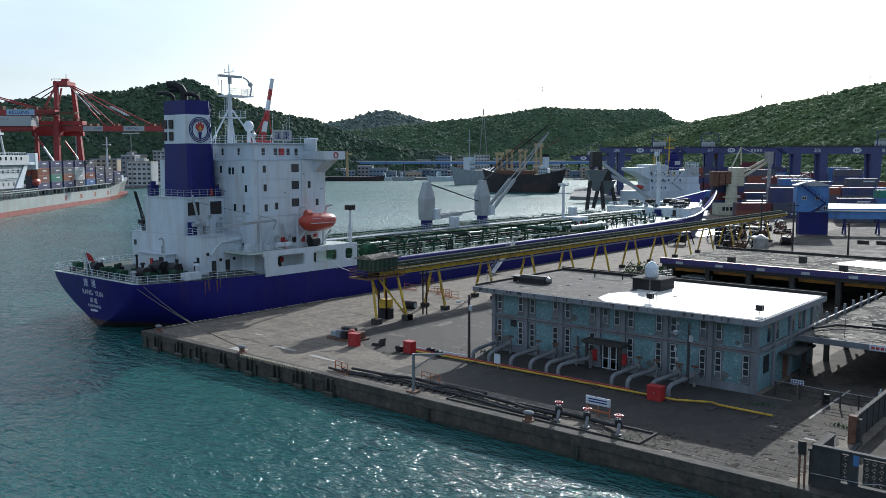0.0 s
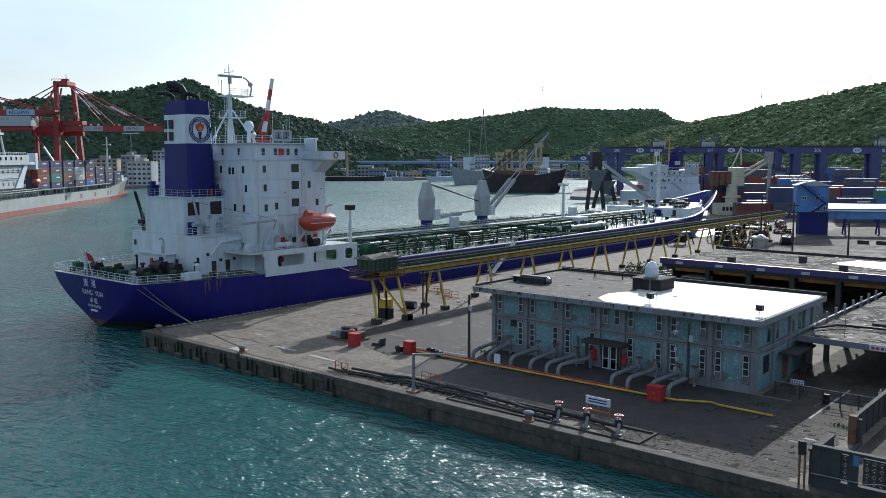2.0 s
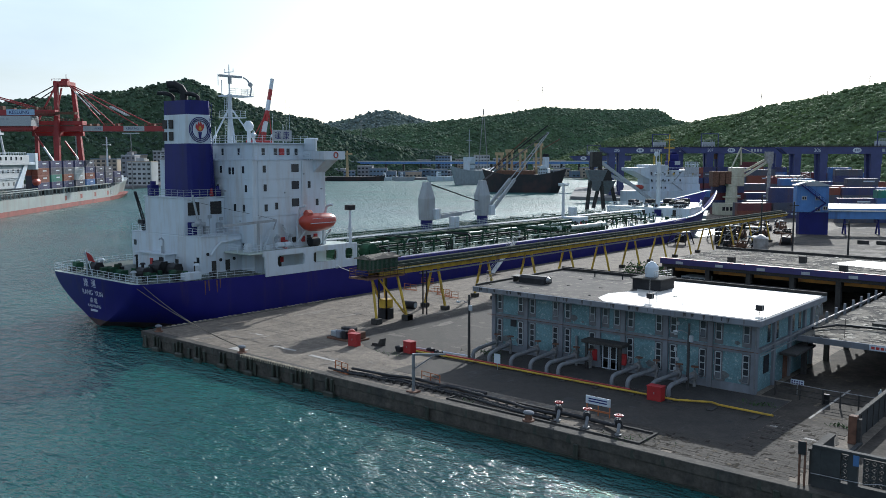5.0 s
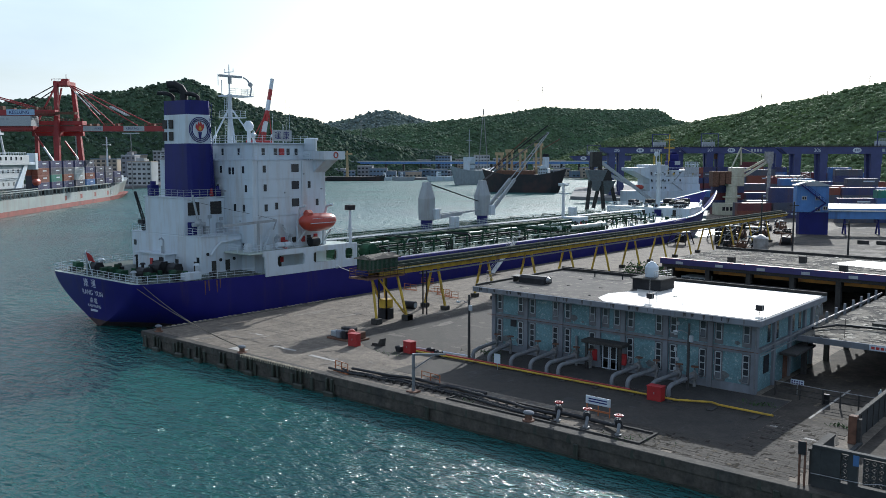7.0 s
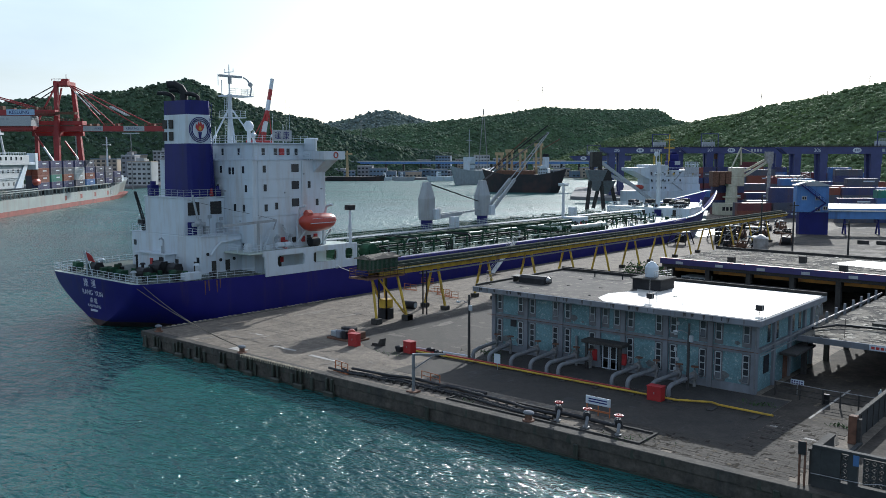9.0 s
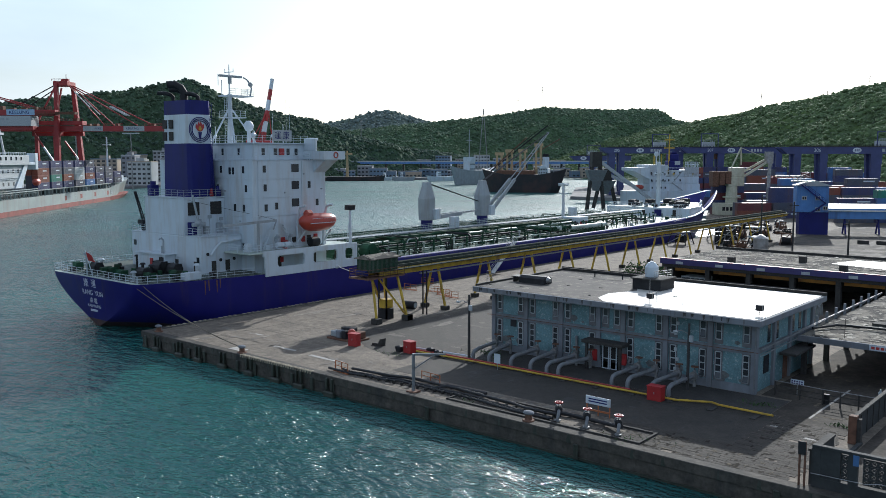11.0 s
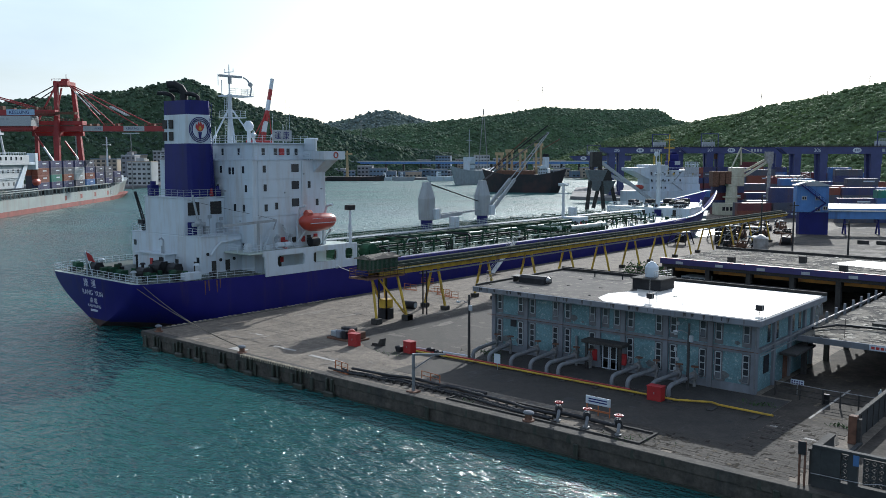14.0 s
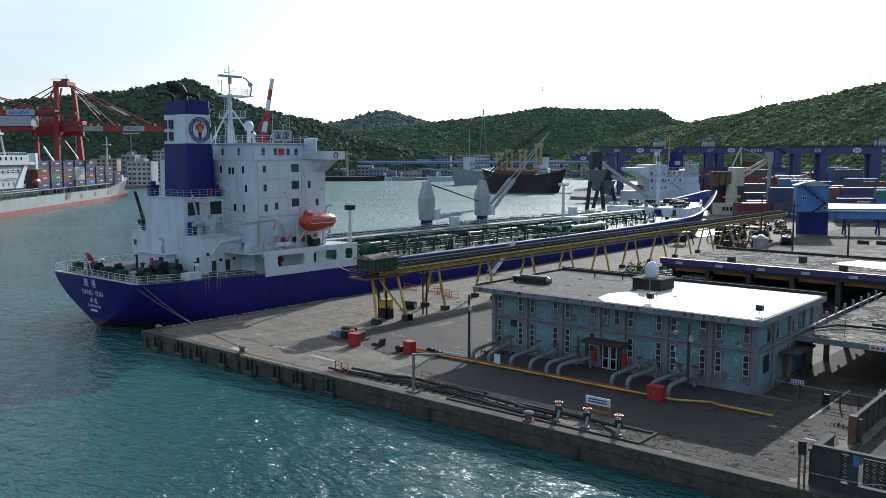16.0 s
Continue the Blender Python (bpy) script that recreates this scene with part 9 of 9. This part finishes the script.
flakes("roof_grit", -60.3, -46.8, 77.6, 95.4, 7.303, 90, 0.15, 0.9, M_PALEGROUND, "pale worn spots on the roof felt", 43)
flakes("roof_dirt", -43.8, -28.2, 77.6, 95.2, 7.316, 60, 0.04, 0.28, mat("roof_dust", (0.45, 0.42, 0.36), 0.9, var=0.2, scale=2), "dusty spots on the bright white roof sheet", 44)
flakes("apron_patches", -98.2, -62, 59, 66.5, 0.02, 26, 0.2, 1.2, M_PALEGROUND, "pale worn patches on the quay concrete", 45, 3.0)
flakes("apron_patches", -98.2, -79.5, 66, 150, 0.02, 34, 0.25, 1.6, M_PALEGROUND, "pale worn patches beside the tanker", 46, 3.0)
flakes("oil_stains", -97.5, -62, 59.4, 70, 0.028, 26, 0.15, 0.9, M_DARKGROUND, "dark oily stains on the quay concrete", 49, 3.0)
flakes("oil_stains", -97.5, -79.6, 70, 150, 0.028, 30, 0.2, 1.2, M_DARKGROUND, "dark oily stains beside the tanker", 50, 3.0)
flakes("edge_grime", -62, -34.5, 59, 63.4, 0.02, 150, 0.12, 0.9, M_PALEGROUND, "pale scuffs along the quay edge", 51, 2.5)
flakes("edge_grime", -62, -34.5, 59, 63.4, 0.032, 150, 0.12, 0.8, M_DARKGROUND, "dark grime along the quay edge", 52, 2.5)
M_SETTDIRT = mat("dirt_between_setts", (0.030, 0.026, 0.020), 0.95, var=0.3, scale=2.0, spec=0.1, grit=0.4, island=0.3)
M_SETTDUST = mat("dry_tan_dust", (0.095, 0.081, 0.060), 0.95, var=0.3, scale=2.0, spec=0.1, grit=0.4, island=0.3)
flakes("paving_dirt", -34, -19.5, 58.9, 63.4, 0.036, 70, 0.08, 0.55, M_SETTDIRT, "dark dirt caught on the paving", 56, 2.0)
flakes("paving_dirt", -24.3, -19.4, 63.4, 72.2, 0.036, 50, 0.08, 0.6, M_SETTDIRT, "dark dirt on the paving by the fence", 57, 2.0)
flakes("paving_dust", -34, -19.5, 58.8, 62.5, 0.044, 60, 0.05, 0.35, M_SETTDUST, "dry tan dust along the paving", 58, 2.5)
flakes("ramp_dust", -27.5, -18.4, 73.5, 92, 0.02, 70, 0.08, 0.6, M_SETTDUST, "dry tan dust on the ramp", 59, 2.0)
flakes("yard_stains", -78, 40, 158, 300, 0.02, 240, 0.8, 6.0, M_DARKGROUND, "dark stains across the yard", 53, 3.0)
flakes("road_scuffs", -78.6, -61.2, 76, 125, 0.016, 90, 0.2, 1.6, M_DARKGROUND, "dark scuffs along the roadway", 54, 3.0)
flakes("apron_scuffs", -60.5, -25, 64, 70.6, 0.014, 45, 0.15, 1.2, M_TARFLAKE, "tar marks on the asphalt apron", 55, 3.0)
# ---------- more gear on the tanker ----------
tr_ = random.Random(91)
for y, w, z0 in ((69.2, 0.25, 2.9), (69.7, 0.4, 3.4), (70.9, 0.3, 3.1), (71.4, 0.22, 3.7), (104, 0.2, 2.6), (120.5, 0.25, 3.0)):
    x = CX + half_beam(y) - 0.02
    part("rust_streak", Shape().prism([(y, sheer(y) - 0.1), (y + w, sheer(y) - 0.1), (y + w * 0.6, z0), (y + w * 0.4, z0)], x, x + 0.06, "x"), M_RUST, ship)
for x, y, h in ((-121.5, 70.4, 1.8), (-118.0, 70.8, 1.5), (-111.6, 66.8, 1.4), (-105.5, 70.3, 1.7), (-124.5, 66.2, 1.4), (-115.2, 67.6, 1.3), (-108.4, 62.2, 1.2)):
    part("mushroom_vent", Shape().cyl((x, y, 5), (x, y, 5 + h), 0.22, n=8).cyl((x, y, 5 + h), (x, y, 5.25 + h), 0.48, 0.3, 10), tr_.choice((M_BLACK, M_GREYPAINT, M_WHITE)), ship)
for i in range(18):
    x, y = tr_.uniform(-126, -104.5), tr_.uniform(62.0, 71.0)
    s_ = tr_.uniform(0.3, 0.9)
    part("deck_gear", Shape().box(x - s_ / 2, y - s_ / 2, 5, x + s_ / 2, y + s_ / 2, 5 + s_ * tr_.uniform(0.6, 1.6), 0.06), tr_.choice((M_BLACK, M_BLACK, M_GREEN, M_GREEN)), ship)
for x, y in ((-120.4, 71.4), (-114.5, 71.3)):
    part("rope_coil", Shape().tube([(x + 0.55 * math.cos(t), y + 0.55 * math.sin(t), 5.1 + t * 0.02) for t in [i * math.pi / 5 for i in range(31)]], 0.09, 5), M_ROPE, ship)
part("funnel_ladder", rail(Shape(), [(CX + 4.35, 77.6, 16.1), (CX + 4.35, 78.0, 16.1)], 14, 0.4, 0.03, 34), M_NAVY, ship)
part("mast_ladder", rail(Shape(), [(CX - 0.7, 84.0, 24.2), (CX - 0.7, 84.4, 24.2)], 7.2, 0.4, 0.03, 18), M_WHITE, ship)
for y, z in ((80.3, 13.0), (85.2, 16.6), (89.0, 19.4), (92.6, 17.0), (84.6, 11.6)):
    part("bulkhead_lamp", Shape().cyl((SX, y, z), (SX + 0.25, y, z), 0.12, n=8), M_FRAME, ship)
for x, z in ((-110.5, 16.9), (-107.0, 12.4), (-109.3, 9.6)):
    part("bulkhead_lamp", Shape().cyl((x, 79.2, z), (x, 78.95, z), 0.12, n=8), M_FRAME, ship)
part("house_pipe", Shape().tube([(SX + 0.1, 88.6, 8.2), (SX + 0.1, 88.6, 21.4)], 0.06, 6), M_WHITE, ship)
part("house_pipe", Shape().tube([(SX + 0.1, 80.2, 10.6), (SX + 0.1, 80.2, 21.4)], 0.05, 6), M_WHITE, ship)
part("stay_wire", Shape().tube([(CX + 5.3, 73, 15.6), (CX + 14.2, 82.0, 12.7)], 0.03, 4), M_BLACK, ship)
for y in (77.6, 79.4, 81.0, 84.6):
    part("boat_deck_locker", Shape().box(CX + 12.6, y - 0.4, 8.1, CX + 13.4, y + 0.4, 9.0 + (y % 1) * 0.6, 0.05), tr_.choice((M_WHITE, M_GREYPAINT, M_RED)), ship)
for i in range(26):
    x, y = tr_.uniform(CX - 10, CX + 10), tr_.uniform(228.8, 246)
    if abs(x - CX) > 12 - (y - 228) * 0.35:
        continue
    part("forecastle_gear", Shape().box(x - 0.5, y - 0.5, 7.6, x + 0.5, y + 0.5, 7.6 + tr_.uniform(0.5, 1.5), 0.08), tr_.choice((M_BLACK, M_GREEN, M_BLACK)), ship)

part("poop_deck", Shape().prism([(CX + k * (half_beam(y) - 0.3), y) for k, ys in ((1, (61.0, 63, 66, 70, 74, 78.9)), (-1, (78.9, 74, 70, 66, 63, 61.0))) for y in ys], 5.085, 5.10), mat("dark_poop_deck_paint", (0.045, 0.065, 0.052), 0.7, var=0.3, scale=0.6, stain=(0.08, 0.05, 0.035), amount=0.6, stain_scale=0.4), ship, "dark worn poop deck")


# ---------- what moves ----------
def motions():
    # the sea's ripples drift before the breeze
    walk(water, [(0.0, pose(0, 0, WATER_Z)), (16.0, pose(-9.0, -6.5, WATER_Z))])


motions()
